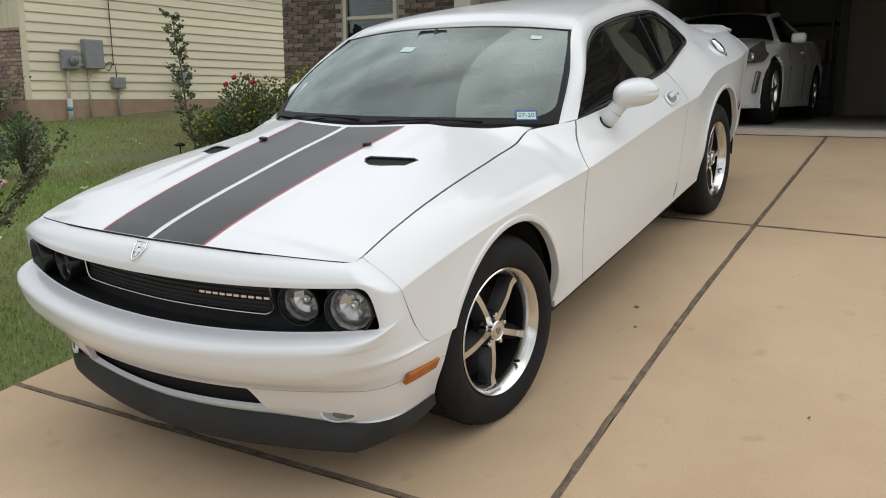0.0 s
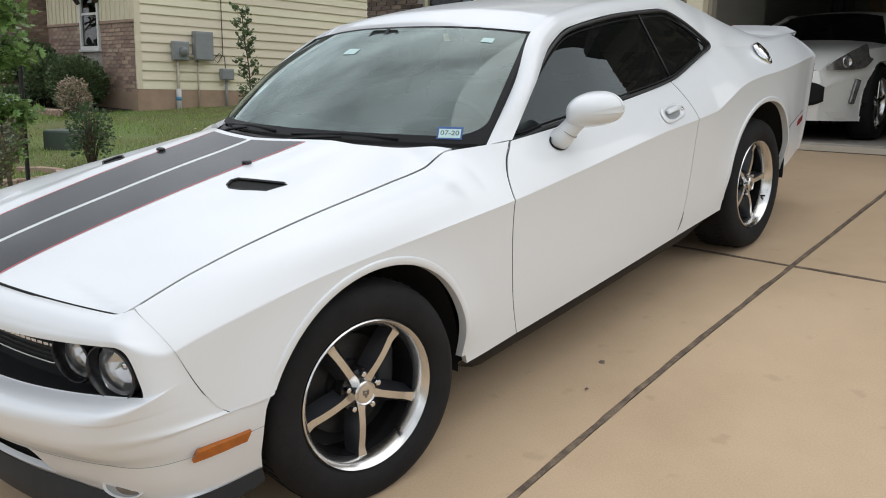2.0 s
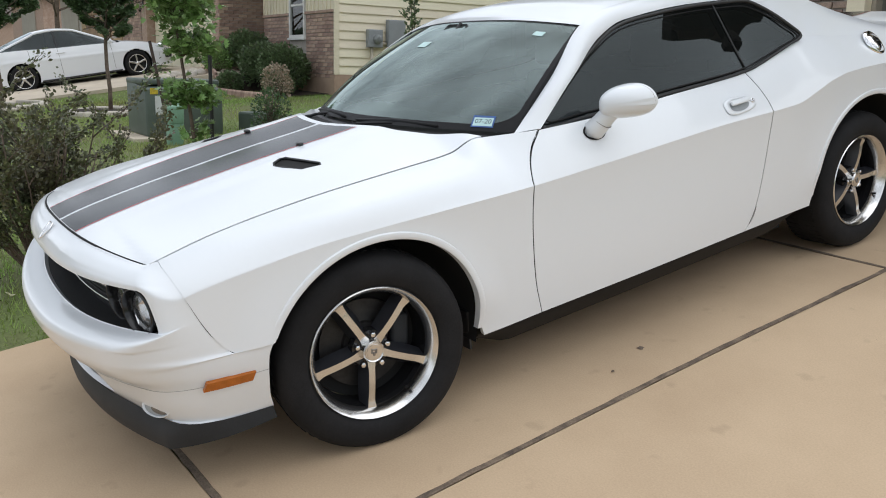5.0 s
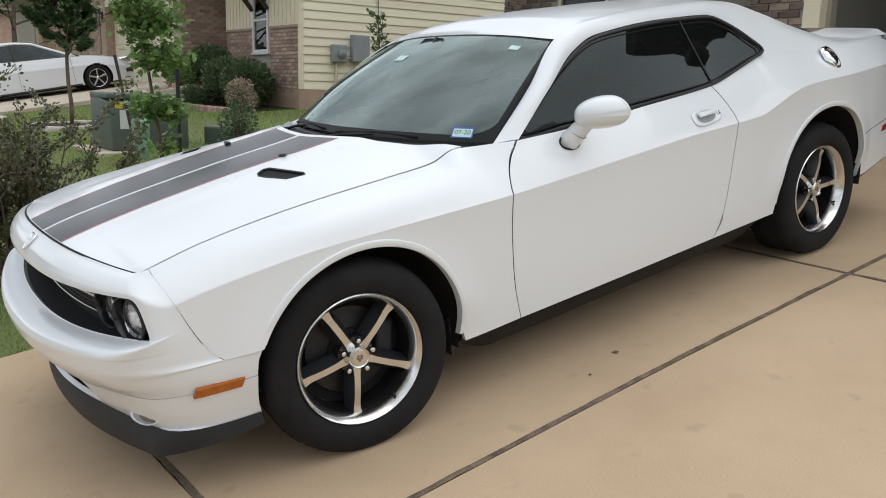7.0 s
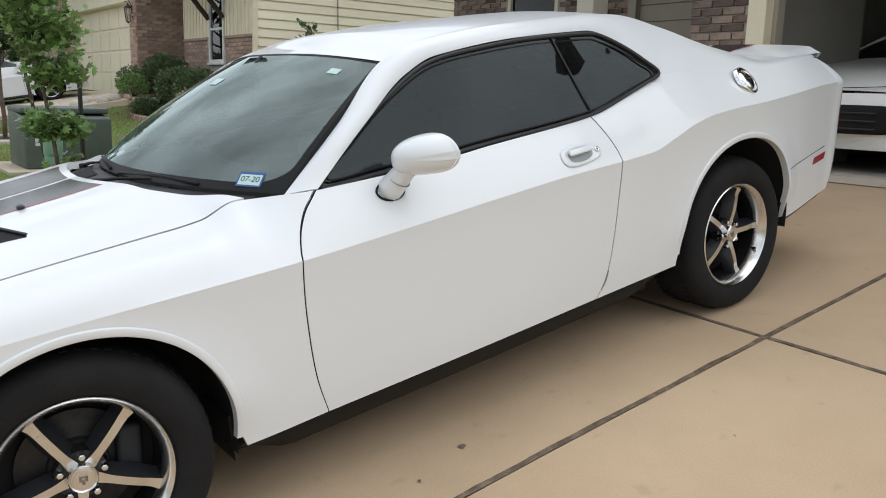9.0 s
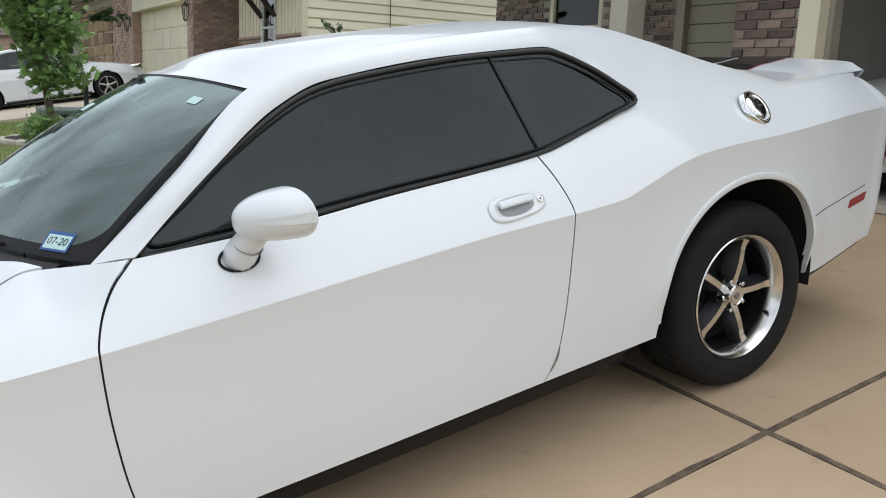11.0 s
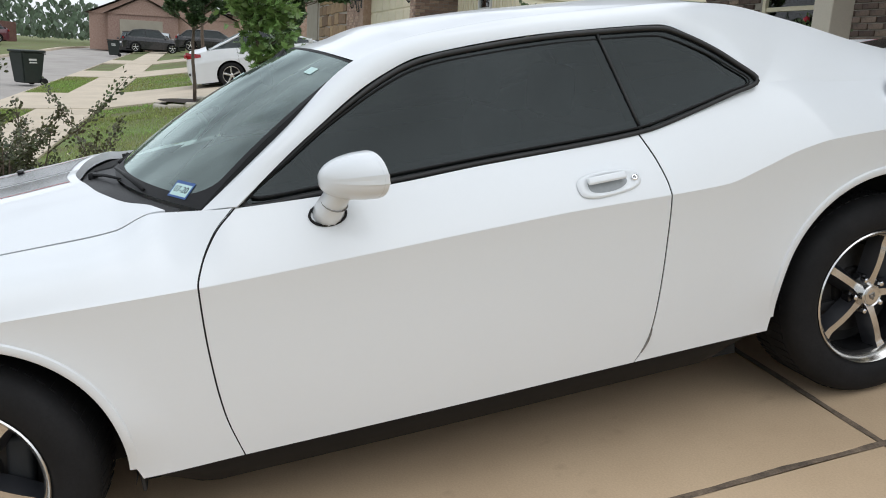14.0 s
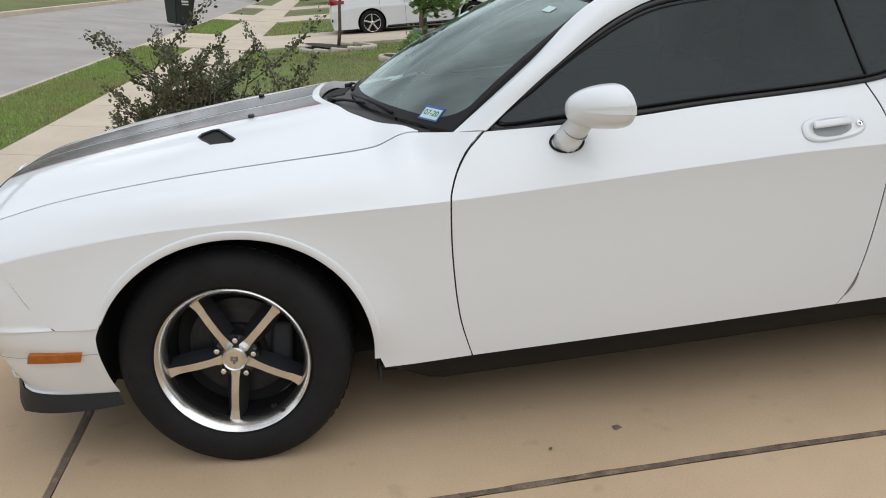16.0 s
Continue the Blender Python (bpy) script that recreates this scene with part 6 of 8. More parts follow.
def on_screen(s, v, w, h, lift, name, material, parent, label="", spin=0.0):
    """A small flat sheet inside the windscreen; returns its pose."""
    c = ws_at(s, v, lift)
    ex = (ws_at(s + 0.02, v, lift) - ws_at(s - 0.02, v, lift)).normalized()
    ey = (ws_at(s, v + 0.02, lift) - ws_at(s, v - 0.02, lift)).normalized()
    ez = ex.cross(ey).normalized()
    ey = ez.cross(ex)
    m = Matrix((ex, ey, ez)).transposed().to_4x4()
    m.translation = c
    m = m @ Matrix.Rotation(spin, 4, "Z")
    ob = part(name, box((w, h, 0.0006), (0, 0, 0)), material, parent, label, m=m)
    return ob, m


reg, m_reg = on_screen(0.853, 0.070, 0.092, 0.056, 0.0020, "registration_sticker", BLUE, coupe, "blue-edged registration sticker", 0.02)
part("sticker_face", box((0.080, 0.040, 0.0006), (0, -0.002, 0.0007)), STICKER, reg)
writing("07-20", 0.030, reg, Matrix.Translation((0, -0.001, 0.0018)), INK, "dark printed date")
on_screen(0.775, 0.865, 0.050, 0.032, 0.0015, "toll_sticker", STICKER, coupe, "pale rectangular toll sticker")
on_screen(-0.09, 0.705, 0.075, 0.045, 0.0015, "inspection_sticker", STICKER, coupe, "pale teal inspection sticker")
part("sensor_patch", box((0.16, 0.07, 0.004), (0, 0, 0), 0.012), BLACK, coupe, m=Matrix.Translation(ws_at(-0.02, 0.90, -0.012)) @ Matrix.Rotation(radians(35), 4, "X"))

# cabin
part("dashboard", sheet(lambda u, v: (1.5 * (u - 0.5), 0.62 + 0.12 * abs(2 * u - 1) + 0.42 * v, 0.955 + 0.035 * math.sin(v * 3.0) - 0.10 * max(0, v - 0.75) * 4), 30, 10), CABIN, coupe, "charcoal dashboard", True)
part("dash_front", span(-0.74, 0.74, 1.03, 1.06, 0.45, 0.93), CABIN, coupe)
part("instrument_hood", box((0.36, 0.16, 0.09), (0.36, 0.98, 0.985), 0.04, 3), CABIN, coupe, "", True)
part("mirror_inside", box((0.22, 0.03, 0.065), (0.0, 1.02, 1.30), 0.012), BLACK, coupe, "", True)
part("mirror_stem", tube([(0, 1.04, 1.33), (0, 1.10, 1.385)], 0.008, 6), BLACK, coupe)
ring = [(0.37 + 0.185 * math.cos(a * math.pi / 16), 1.13 - 0.07 * math.sin(a * math.pi / 16), 0.93 + 0.17 * math.sin(a * math.pi / 16)) for a in range(33)]
sw = part("steering_wheel", tube(ring, 0.014, 8), CABIN, coupe, "dark steering wheel", True)
part("wheel_hub", box((0.15, 0.05, 0.12), (0.37, 1.12, 0.92), 0.03, 3), CABIN, sw, "", True)
for sx in (1, -1):
    seat = new("front_seat")
    seat.parent = coupe
    seat.matrix_local = Matrix.Translation((sx * 0.37, 1.55, 0.36))
    part("cushion", box((0.50, 0.52, 0.18), (0, 0, 0.12), 0.06, 3), CABIN, seat, "", True)
    part("backrest", box((0.50, 0.14, 0.62), (0, 0.32, 0.45), 0.06, 3, m=Matrix.Rotation(-0.2, 4, "X")), CABIN, seat, "", True)
    part("headrest", box((0.26, 0.10, 0.18), (0, 0.30, 0.86), 0.04, 3, m=Matrix.Rotation(-0.15, 4, "X")), CABIN, seat, "", True)
part("rear_bench", box((1.2, 0.3, 0.5), (0, 2.45, 0.72), 0.08, 3), CABIN, coupe, "", True)
part("parcel_shelf", sheet(lambda u, v: (1.2 * (u - 0.5), 2.6 + 0.55 * v, 1.03 + 0.04 * v), 4, 4), CABIN, coupe)
part("cabin_floor", span(-0.78, 0.78, 0.75, 2.9, 0.30, 0.33), CABIN, coupe)
part("door_ribbon", sheet(lambda u, v: (-0.80, 0.9 + 1.5 * u, 0.35 + 0.6 * v), 4, 4), CABIN, coupe)
part("door_ribbon", sheet(lambda u, v: (0.80, 0.9 + 1.5 * u, 0.35 + 0.6 * v), 4, 4), CABIN, coupe)
part("headliner", sheet(lambda u, v: tuple(Vector(roof_at(0.06 + 0.88 * u, 0.06 + 0.9 * v)) - Vector((0, 0, 0.03))), 20, 20), TAUPE, coupe, "", True)


# door mirrors, handles, fuel cap
def surface_pose(y, z):
    """A pose on the flank: z out of the metal, x rearwards."""
    c = Vector((side(y, z), y, z))
    ty = (Vector((side(y + 0.01, z), y + 0.01, z)) - Vector((side(y - 0.01, z), y - 0.01, z))).normalized()
    tz = (Vector((side(y, z + 0.01), y, z + 0.01)) - Vector((side(y, z - 0.01), y, z - 0.01))).normalized()
    n = ty.cross(tz).normalized()
    tz = n.cross(ty)
    m = Matrix((ty, tz, n)).transposed().to_4x4()
    m.translation = c
    return m


def mirror_shell(u, v):
    """Housing: v from the rounded front to the flat back."""
    a = 2 * math.pi * u
    k = math.sqrt(max(0.0, 1 - (1 - v) ** 2.2)) if v < 1 else 1.0
    n = 2 / 2.5
    cx = math.copysign(abs(math.cos(a)) ** n, math.cos(a))
    cz = math.copysign(abs(math.sin(a)) ** n, math.sin(a))
    top = 0.062 if cz > 0 else 0.060
    x = 0.990 + 0.010 * v + (0.084 + 0.010 * v) * k * cx
    z = 1.059 + 1.07 * (top * k * cz + (0.012 * cx * k if cz < 0 else -0.012 * (cx * k) ** 2 * (1 if cx > 0 else 0.6)))
    y = 1.047 + 0.136 * v + 0.03 * (cx * k)
    return x, y, z


for sx in (1, -1):
    mir = new("door_mirror")
    mir.parent = coupe
    if sx < 0:
        mir.matrix_local = Matrix.Diagonal((-1, 1, 1, 1))
    b = sheet(mirror_shell, 48, 18)
    bmesh.ops.remove_doubles(b, verts=b.verts[:], dist=0.0005)
    bmesh.ops.recalc_face_normals(b, faces=b.faces[:])
    part("housing", b, WHITE, mir, "white mirror housing", True, 50)
    b = bmesh.new()
    b.faces.new([b.verts.new(Vector(mirror_shell(k / 40, 1.0)) * 1 + Vector((0, -0.012, 0))) for k in range(40)])
    part("mirror_glass", b, CHROME, mir, "mirror glass")
    neck = [(0.868, 1.066, 0.934), (0.905, 1.076, 0.968), (0.935, 1.095, 1.005), (0.965, 1.11, 1.04)]
    part("neck", tube(neck, [0.047, 0.041, 0.036, 0.038], 16), WHITE, mir, "white mirror neck", True)
    part("neck_joint", tube([(0.922, 1.0865, 0.984), (0.923, 1.087, 0.9855)], 0.0392, 16), BRAKE, mir, "", True)
    gm = surface_pose(1.068, 0.947)
    ringp = [gm @ Vector((0.051 * math.cos(k * math.pi / 16), 0.034 * math.sin(k * math.pi / 16), 0.003)) for k in range(33)]
    part("gasket", tube(ringp, 0.0038, 6), RUBBER, mir, "black rubber gasket", True)
    hd = new("door_handle")
    hd.parent = left_door if sx > 0 else right_door
    m = surface_pose(1.912, 0.924) @ Matrix.Rotation(radians(3), 4, "Z")
    hd.matrix_local = m if sx > 0 else Matrix.Diagonal((-1, 1, 1, 1)) @ m

    def plate(u, v, w=0.105, h=0.041):
        a = 2 * math.pi * u
        e = 2 / 2.8
        r = 1.0 - v
        x = w * r * math.copysign(abs(math.cos(a)) ** e, math.cos(a))
        y = h * r * math.copysign(abs(math.sin(a)) ** e, math.sin(a)) * (1 - 0.1 * x / w)
        z = 0.0005 + 0.006 * smooth(0.0, 0.10, v) - 0.005 * smooth(0.16, 0.40, v)
        return x, y, z
    part("escutcheon", sheet(plate, 48, 14), WHITE, hd, "white oval handle plate", True)
    # flat grey oval on white metal: the recess's shade is put into the colour
    b = sheet(lambda u, v: (-0.012 + 0.070 * math.cos(2 * math.pi * u) * v ** 0.5 * 1.0, -0.001 + 0.027 * math.sin(2 * math.pi * u) * v ** 0.5, 0.0030), 36, 3)
    part("recess", b, METERGREY, hd, "grip recess with its shade put in as grey", True)
    part("grip", box((0.128, 0.024, 0.012), (-0.012, 0.010, 0.020), 0.006, 3), WHITE, hd, "white pull grip", True)
    part("lock", lathe([(0.004, 0.011), (0.010, 0.010), (0.010, 0.006), (0.007, 0.001)], 20, "z"), CHROME, hd, "chrome lock", True, m=Matrix.Translation((0.083, 0.0, 0)))
    part("key_slot", box((0.002, 0.008, 0.002), (0.083, 0, 0.0105)), VOID, hd)
fuel = new("fuel_cap")
fuel.parent = left_quarter
fuel.matrix_local = surface_pose(3.038, 1.061) @ Matrix.Translation((0, 0, 0.007)) @ Matrix.Rotation(radians(10), 4, "X") @ Matrix.Rotation(radians(8), 4, "Y")
part("ring", lathe([(-0.012, 0.074), (0.005, 0.070), (0.007, 0.064), (0.003, 0.056), (-0.002, 0.050)], 48, "z"), CHROME, fuel, "polished chrome fuel ring", True)
part("dome", lathe([(-0.002, 0.052), (0.008, 0.044), (0.013, 0.035), (0.014, 0.029)], 48, "z"), CHROME, fuel, "", True)
part("centre", lathe([(0.014, 0.030), (0.0165, 0.026), (0.016, 0.001)], 32, "z"), GLOSSBLACK, fuel, "black centre cap", True)
part("cap_mark", box((0.028, 0.007, 0.001), (0, 0, 0.0172)), BRAKE, fuel)

# thin seam of the rear bumper, worn door edge, mud flap
for sx in (1, -1):
    pts = []
    for k in range(13):
        y = 3.325 + 0.47 * k / 12
        z = 0.603 + 0.035 * k / 12
        pts.append((sx * (side(min(y, TAIL_Y), z) + 0.0004), y, z))
    part("bumper_seam", tube(pts, 0.0018, 5), VOID, coupe)
pts = [(side(door_rear(z), z) + 0.001, door_rear(z) + 0.001, z) for z in (0.345, 0.365, 0.385, 0.405, 0.425)]
part("edge_chip", tube(pts, [0.002, 0.004, 0.0045, 0.0035, 0.0015], 5), BRAKE, left_door, "dark chipped door edge")
for sx in (1, -1):
    part("splash_guard", box((0.22, 0.012, 0.16), (sx * 0.70, 0.445, 0.27), 0.004), BLACK, coupe)
part("rear_apron", sheet(lambda u, v: ((u - 0.5) * 1.30 , 3.35 + 0.54 * v, 0.335 - 0.02 * v), 6, 6), BLACK, coupe)
for sx in (1, -1):
    b = sheet(lambda u, v: (sx * (side(3.32 + 0.54 * u, sill_z(3.32 + 0.54 * u)) - 0.006 - 0.03 * v), 3.32 + 0.54 * u, sill_z(3.32 + 0.54 * u) - 0.003 - 0.035 * v), 10, 2)
    part("rear_skirt", b if sx > 0 else flip(b), BLACK, coupe, "black lower skirt", True)


# the body leans a little on its springs: its far half sits higher
def lean_body(ob, m):
    for child in ob.children:
        if child.name.startswith("wheel"):
            continue
        mc = m @ child.matrix_local
        if child.type == "MESH":
            back = mc.inverted()
            for v in child.data.vertices:
                p = mc @ v.co
                if p.x < 0:
                    p.z -= 0.026 * p.x * (1 - smooth(1.0, 1.16, p.z))
                    v.co = back @ p
        lean_body(child, mc)


lean_body(coupe, Matrix.Identity(4))


# ---- other vehicles ----
def motor_car(name, label, paint, m, L, W, top, belt, cabin, wheels, R=0.33, low=0.22, group="", rim=ALLOY, rear_lamp=True, roof_w=0.62, arch_gap=0.045, spokes=10, nose_round=0.35, tail_round=0.22):
    """A car along y, nose to -y, on the ground z 0. top: (y, z) of hood, roof and boot; belt: (y, z); cabin: y of windscreen foot and top, roof end, rear window foot; wheels: y of the two axles."""
    car = thing(name, label, "car", m, group)
    y0, y1 = top[0][0], top[-1][0]
    zt, zb = curve(*top), curve(*belt)
    plan = lambda y: W / 2 * min(1.0, (1 - 0.30 * (max(0, (y0 + nose_round * 1.6) - y) / (nose_round * 1.6)) ** 2.2), (1 - 0.22 * (max(0, y - (y1 - tail_round * 2)) / (tail_round * 2)) ** 2.2))

    def flk(y, z):
        b_ = min(zb(y), zt(y))
        u = (z - low) / max(0.05, b_ - low)
        x = plan(y) * (1 - 0.035 * (1 - u) ** 2 - 0.075 * max(0, u - 0.6) ** 1.5 / 0.25)
        if 0.62 < u < 0.72:
            x += 0.006
        return x
    for sx in (1, -1):
        b = sheet(lambda u, v: (flk(y0 + (y1 - y0) * u, low + (min(zb(y0 + (y1 - y0) * u), zt(y0 + (y1 - y0) * u)) - low) * v), y0 + (y1 - y0) * u, low + (min(zb(y0 + (y1 - y0) * u), zt(y0 + (y1 - y0) * u)) - low) * v), 150, 30)
        for wy in wheels:
            rr = R + arch_gap
            ins = {v for v in b.verts if math.hypot(v.co.y - wy, v.co.z - R) < rr}
            bmesh.ops.delete(b, geom=[f for f in b.faces if all(v in ins for v in f.verts)], context="FACES")
            for v in b.verts:
                if v in ins and v.link_faces:
                    d = Vector((v.co.y - wy, v.co.z - R)).normalized() * rr
                    v.co.y, v.co.z = wy + d.x, R + d.y
        bmesh.ops.delete(b, geom=[v for v in b.verts if not v.link_faces], context="VERTS")
        bmesh.ops.remove_doubles(b, verts=[v for v in b.verts if v.is_boundary], dist=0.008)
        rim_in(b, 0.03)
        body = part("body_side", b if sx > 0 else mirrored(b), paint, car, "", True, 45)
        for wy in wheels:
            wb = bmesh.new()
            rings = []
            for x, r in ((plan(wy) - 0.02, R + arch_gap), (plan(wy) - 0.35, R + arch_gap), (plan(wy) - 0.35, 0.02)):
                rings.append([wb.verts.new((sx * x, wy + r * math.cos(math.pi * k / 16), R + r * math.sin(math.pi * k / 16))) for k in range(17)])
            for r0, r1 in zip(rings, rings[1:]):
                for k in range(16):
                    wb.faces.new((r0[k], r0[k + 1], r1[k + 1], r1[k]))
            part("wheel_well", wb, VOID, car)
            w = new("wheel")
            w.parent = car
            w.matrix_local = Matrix.Translation((sx * (plan(wy) - 0.11), wy, R)) @ (Matrix.Identity(4) if sx > 0 else Matrix.Rotation(math.pi, 4, "Z"))
            part("tyre", lathe([(-0.12, R * 0.7), (-0.11, R * 0.97), (-0.05, R), (0.05, R), (0.09, R * 0.97), (0.105, R * 0.85), (0.10, R * 0.72), (0.085, R * 0.69)], 40), RUBBER, w, "", True)
            part("rim", lathe([(0.088, R * 0.70), (0.095, R * 0.68), (0.07, R * 0.64), (0.0, R * 0.62)], 40), rim, w, "", True)
            part("rim_back", lathe([(0.02, R * 0.63), (0.015, 0.001)], 32), VOID, w)
            for k in range(spokes // 2):
                sp = box((0.03, 0.045, R * 0.62), (0.06, 0, R * 0.34), 0.008)
                part("spoke", sp, rim, w, m=Matrix.Rotation(2 * math.pi * k / (spokes // 2), 4, "X"))
            part("hub", lathe([(0.05, 0.05), (0.08, 0.045), (0.082, 0.001)], 20), rim, w, "", True)
    c0, c1, c2, c3 = cabin
    top_edge = lambda y: min(zb(y), zt(y))
    for name_, ya, yb in (("hood", y0, c0), ("boot_lid", c3, y1)):
        b = sheet(lambda u, v: ((2 * v - 1) * flk(ya + (yb - ya) * u, top_edge(ya + (yb - ya) * u)) * (1 if abs(2 * v - 1) < 1 else 1), ya + (yb - ya) * u, top_edge(ya + (yb - ya) * u) + max(0, zt(ya + (yb - ya) * u) - top_edge(ya + (yb - ya) * u)) * (1 - abs(2 * v - 1) ** 3)), 24, 20)
        part(name_, flip(b), paint, car, "", True)
    # nose and tail faces
    for yy, sgn, nm in ((y0, -1, "front_bumper"), (y1, 1, "rear_bumper")):
        b = sheet(lambda u, v: (math.copysign(abs(math.sin((2 * u - 1) * math.pi / 2)) ** 0.9, 2 * u - 1) * flk(yy, low + (top_edge(yy) - low) * v), yy + sgn * (0.10 * math.cos((2 * u - 1) * math.pi / 2) ** 0.7 * math.sin(0.35 + v * 2.4)), low + (top_edge(yy) - low) * v), 30, 14)
        if sgn > 0:
            flip(b)
        part(nm, b, paint, car, "", True)
    part("floor_pan", span(-W * 0.36, W * 0.36, y0 + 0.3, y1 - 0.2, 0.16, 0.3), VOID, car)
    # cabin: pillars, roof and panes
    rw = W * roof_w / 2
    bw = lambda y: flk(y, top_edge(y)) - 0.015
    roof_edge = lambda u: Vector((rw * (0.95 + 0.05 * math.sin(u * math.pi)), c1 + (c2 - c1) * u, zt(c1 + (c2 - c1) * u) - 0.05))
    part("roof", flip(sheet(lambda u, v: ((2 * v - 1) * roof_edge(u).x, roof_edge(u).y, roof_edge(u).z + 0.05 * (1 - abs(2 * v - 1) ** 2.6)), 20, 16)), paint, car, "", True)
    f0 = lambda s: Vector((s * bw(c0) * 0.93, c0 + 0.10 * abs(s) ** 2, top_edge(c0) + 0.02 * (1 - abs(s))))
    f1 = lambda s: Vector((s * roof_edge(0).x * 0.97, c1, roof_edge(0).z + 0.05 * (1 - abs(s) ** 2.6)))
    part("windscreen", sheet(lambda u, v: f0(2 * u - 1).lerp(f1(2 * u - 1), v) + Vector((0, 0, 0.02 * math.sin(v * math.pi))), 12, 8), TINTGLASS, car, "", True)
    r0 = lambda s: Vector((s * bw(c3) * 0.92, c3 - 0.08 * abs(s) ** 2, top_edge(c3) + 0.01))
    r1 = lambda s: Vector((s * roof_edge(1).x * 0.97, c2, roof_edge(1).z + 0.05 * (1 - abs(s) ** 2.6)))
    part("rear_window", sheet(lambda u, v: r1(2 * u - 1).lerp(r0(2 * u - 1), v) + Vector((0, 0, 0.02 * math.sin(v * math.pi))), 12, 8), TINTGLASS, car, "", True)
    for sx in (1, -1):
        def upper(y):
            if y < c1:
                return f0(1).lerp(f1(1), (y - c0 - 0.1) / (c1 - c0 - 0.1))
            if y > c2:
                return r1(1).lerp(r0(1), (y - c2) / (c3 - 0.08 - c2))
            return roof_edge((y - c1) / (c2 - c1))
        b = sheet(lambda u, v: Vector((bw(c0 + 0.12 + (c3 - c0 - 0.22) * u), c0 + 0.12 + (c3 - c0 - 0.22) * u, top_edge(c0 + 0.12 + (c3 - c0 - 0.22) * u))).lerp(upper(c0 + 0.12 + (c3 - c0 - 0.22) * u), v), 40, 6)
        part("side_glass", b if sx > 0 else mirrored(b), TINTGLASS, car, "dark side glass", True)
        pts = [upper(c0 + 0.1 + (c3 - c0 - 0.18) * k / 30) for k in range(31)]
        b = tube(pts, 0.032, 8)
        part("roof_rail", b if sx > 0 else mirrored(b), paint, car, "", True)
        ym = c1 + (c2 - c1) * 0.55
        b = tube([(bw(ym), ym, top_edge(ym)), upper(ym)], 0.02, 6)
        part("pillar", b if sx > 0 else mirrored(b), BLACK, car)
        b = box((0.16, 0.10, 0.11), (W / 2 + 0.05, c0 + 0.28, top_edge(c0) + 0.06), 0.035, 3)
        part("door_mirror", b if sx > 0 else mirrored(b), paint, car, "", True)
        hy = c1 + (c2 - c1) * 0.5
        part("door_handle", box((0.03, 0.2, 0.025), (sx * (flk(hy, top_edge(hy) - 0.12) + 0.01), hy, top_edge(hy) - 0.12), 0.008), paint, car)
        for sy in (c0 + 0.25, ym, c2 + 0.25):
            pts = [(sx * (flk(sy, z) + 0.001), sy + 0.02 * (z - 0.5), z) for z in [low + 0.08 + (top_edge(sy) - low - 0.09) * k / 10 for k in range(11)]]
            part("door_seam", tube(pts, 0.003, 5), VOID, car)
    return car, flk, top_edge, plan


# pearl-white coupe in the garage
Z_AT = Matrix.Translation((-0.42, 7.80, 0.915))
zc, z_flk, z_top, z_plan = motor_car("garage_coupe", "pearl white low coupe parked nose-out in the garage", PEARL, Z_AT, 4.25, 1.84,
    [(-1.88, 0.62), (-1.78, 0.70), (-1.55, 0.79), (-1.25, 0.845), (-0.95, 0.885), (-0.60, 0.94), (-0.2, 1.10), (0.25, 1.27), (0.6, 1.315), (1.1, 1.27), (1.7, 1.08), (2.05, 0.97), (2.25, 0.85)],
    [(-1.88, 0.60), (-1.78, 0.68), (-1.55, 0.77), (-1.1, 0.83), (-0.6, 0.87), (0.2, 0.90), (1.3, 0.98), (2.25, 0.84)], (-0.60, 0.25, 0.75, 1.75), (-1.06, 1.49), 0.335, 0.17, roof_w=0.60, nose_round=0.62, rim=ALLOY)
for sx in (1, -1):
    row = path3((0, 0.645, -1.895, 0), (1, 0.70, -1.84, 0), (2, 0.75, -1.75, 0), (3, 0.795, -1.63, 0), (4, 0.84, -1.48, 0), (5, 0.864, -1.35, 0))
    low_z = curve((0, 0.605), (2.5, 0.612), (4, 0.64), (5, 0.715))
    high_z = curve((0, 0.635), (1.5, 0.72), (3, 0.80), (3.9, 0.845), (4.2, 0.80), (4.4, 0.74), (5, 0.722))

    def bang(u, v):
        q = row(5 * u)
        z = low_z(5 * u) + (high_z(5 * u) - low_z(5 * u)) * v
        return sx * (q.x + 0.012 - 0.10 * max(0, z - 0.68)), q.y - 0.006 + 0.35 * max(0, z - 0.68), z
    b = sheet(bang, 30, 5)
    lampz = part("headlamp", b if sx > 0 else flip(b), ZLAMP, zc, "slanted boomerang headlamp", True)
    o = lathe([(0.0, 0.052), (-0.012, 0.050), (-0.016, 0.036), (-0.010, 0.032), (-0.014, 0.001)], 24, "y")
    part("projector", o, REFLECTOR, lampz, "", True, m=Matrix.Translation((sx * 0.768, -1.735, 0.680)) @ Matrix.Rotation(sx * 0.9, 4, "Z"))
    part("day_lamp", box((0.055, 0.03, 0.22), (0, 0, 0), 0.012), ZLAMP, zc, "slanted bright day lamp", m=Matrix.Translation((sx * 0.812, -1.575, 0.43)) @ Matrix.Rotation(sx * 0.9, 4, "Z") @ Matrix.Rotation(sx * 0.22, 4, "Y"))
part("grille_mouth", rim_in(sheet(lambda u, v: ((2 * u - 1) * 0.66, -2.022 + 0.12 * abs(2 * u - 1) ** 3, 0.40 + (v - 0.5) * 0.22 * (1 - 0.45 * abs(2 * u - 1) ** 10)), 40, 4), 0.05), VOID, zc, "black wide grille mouth", True)
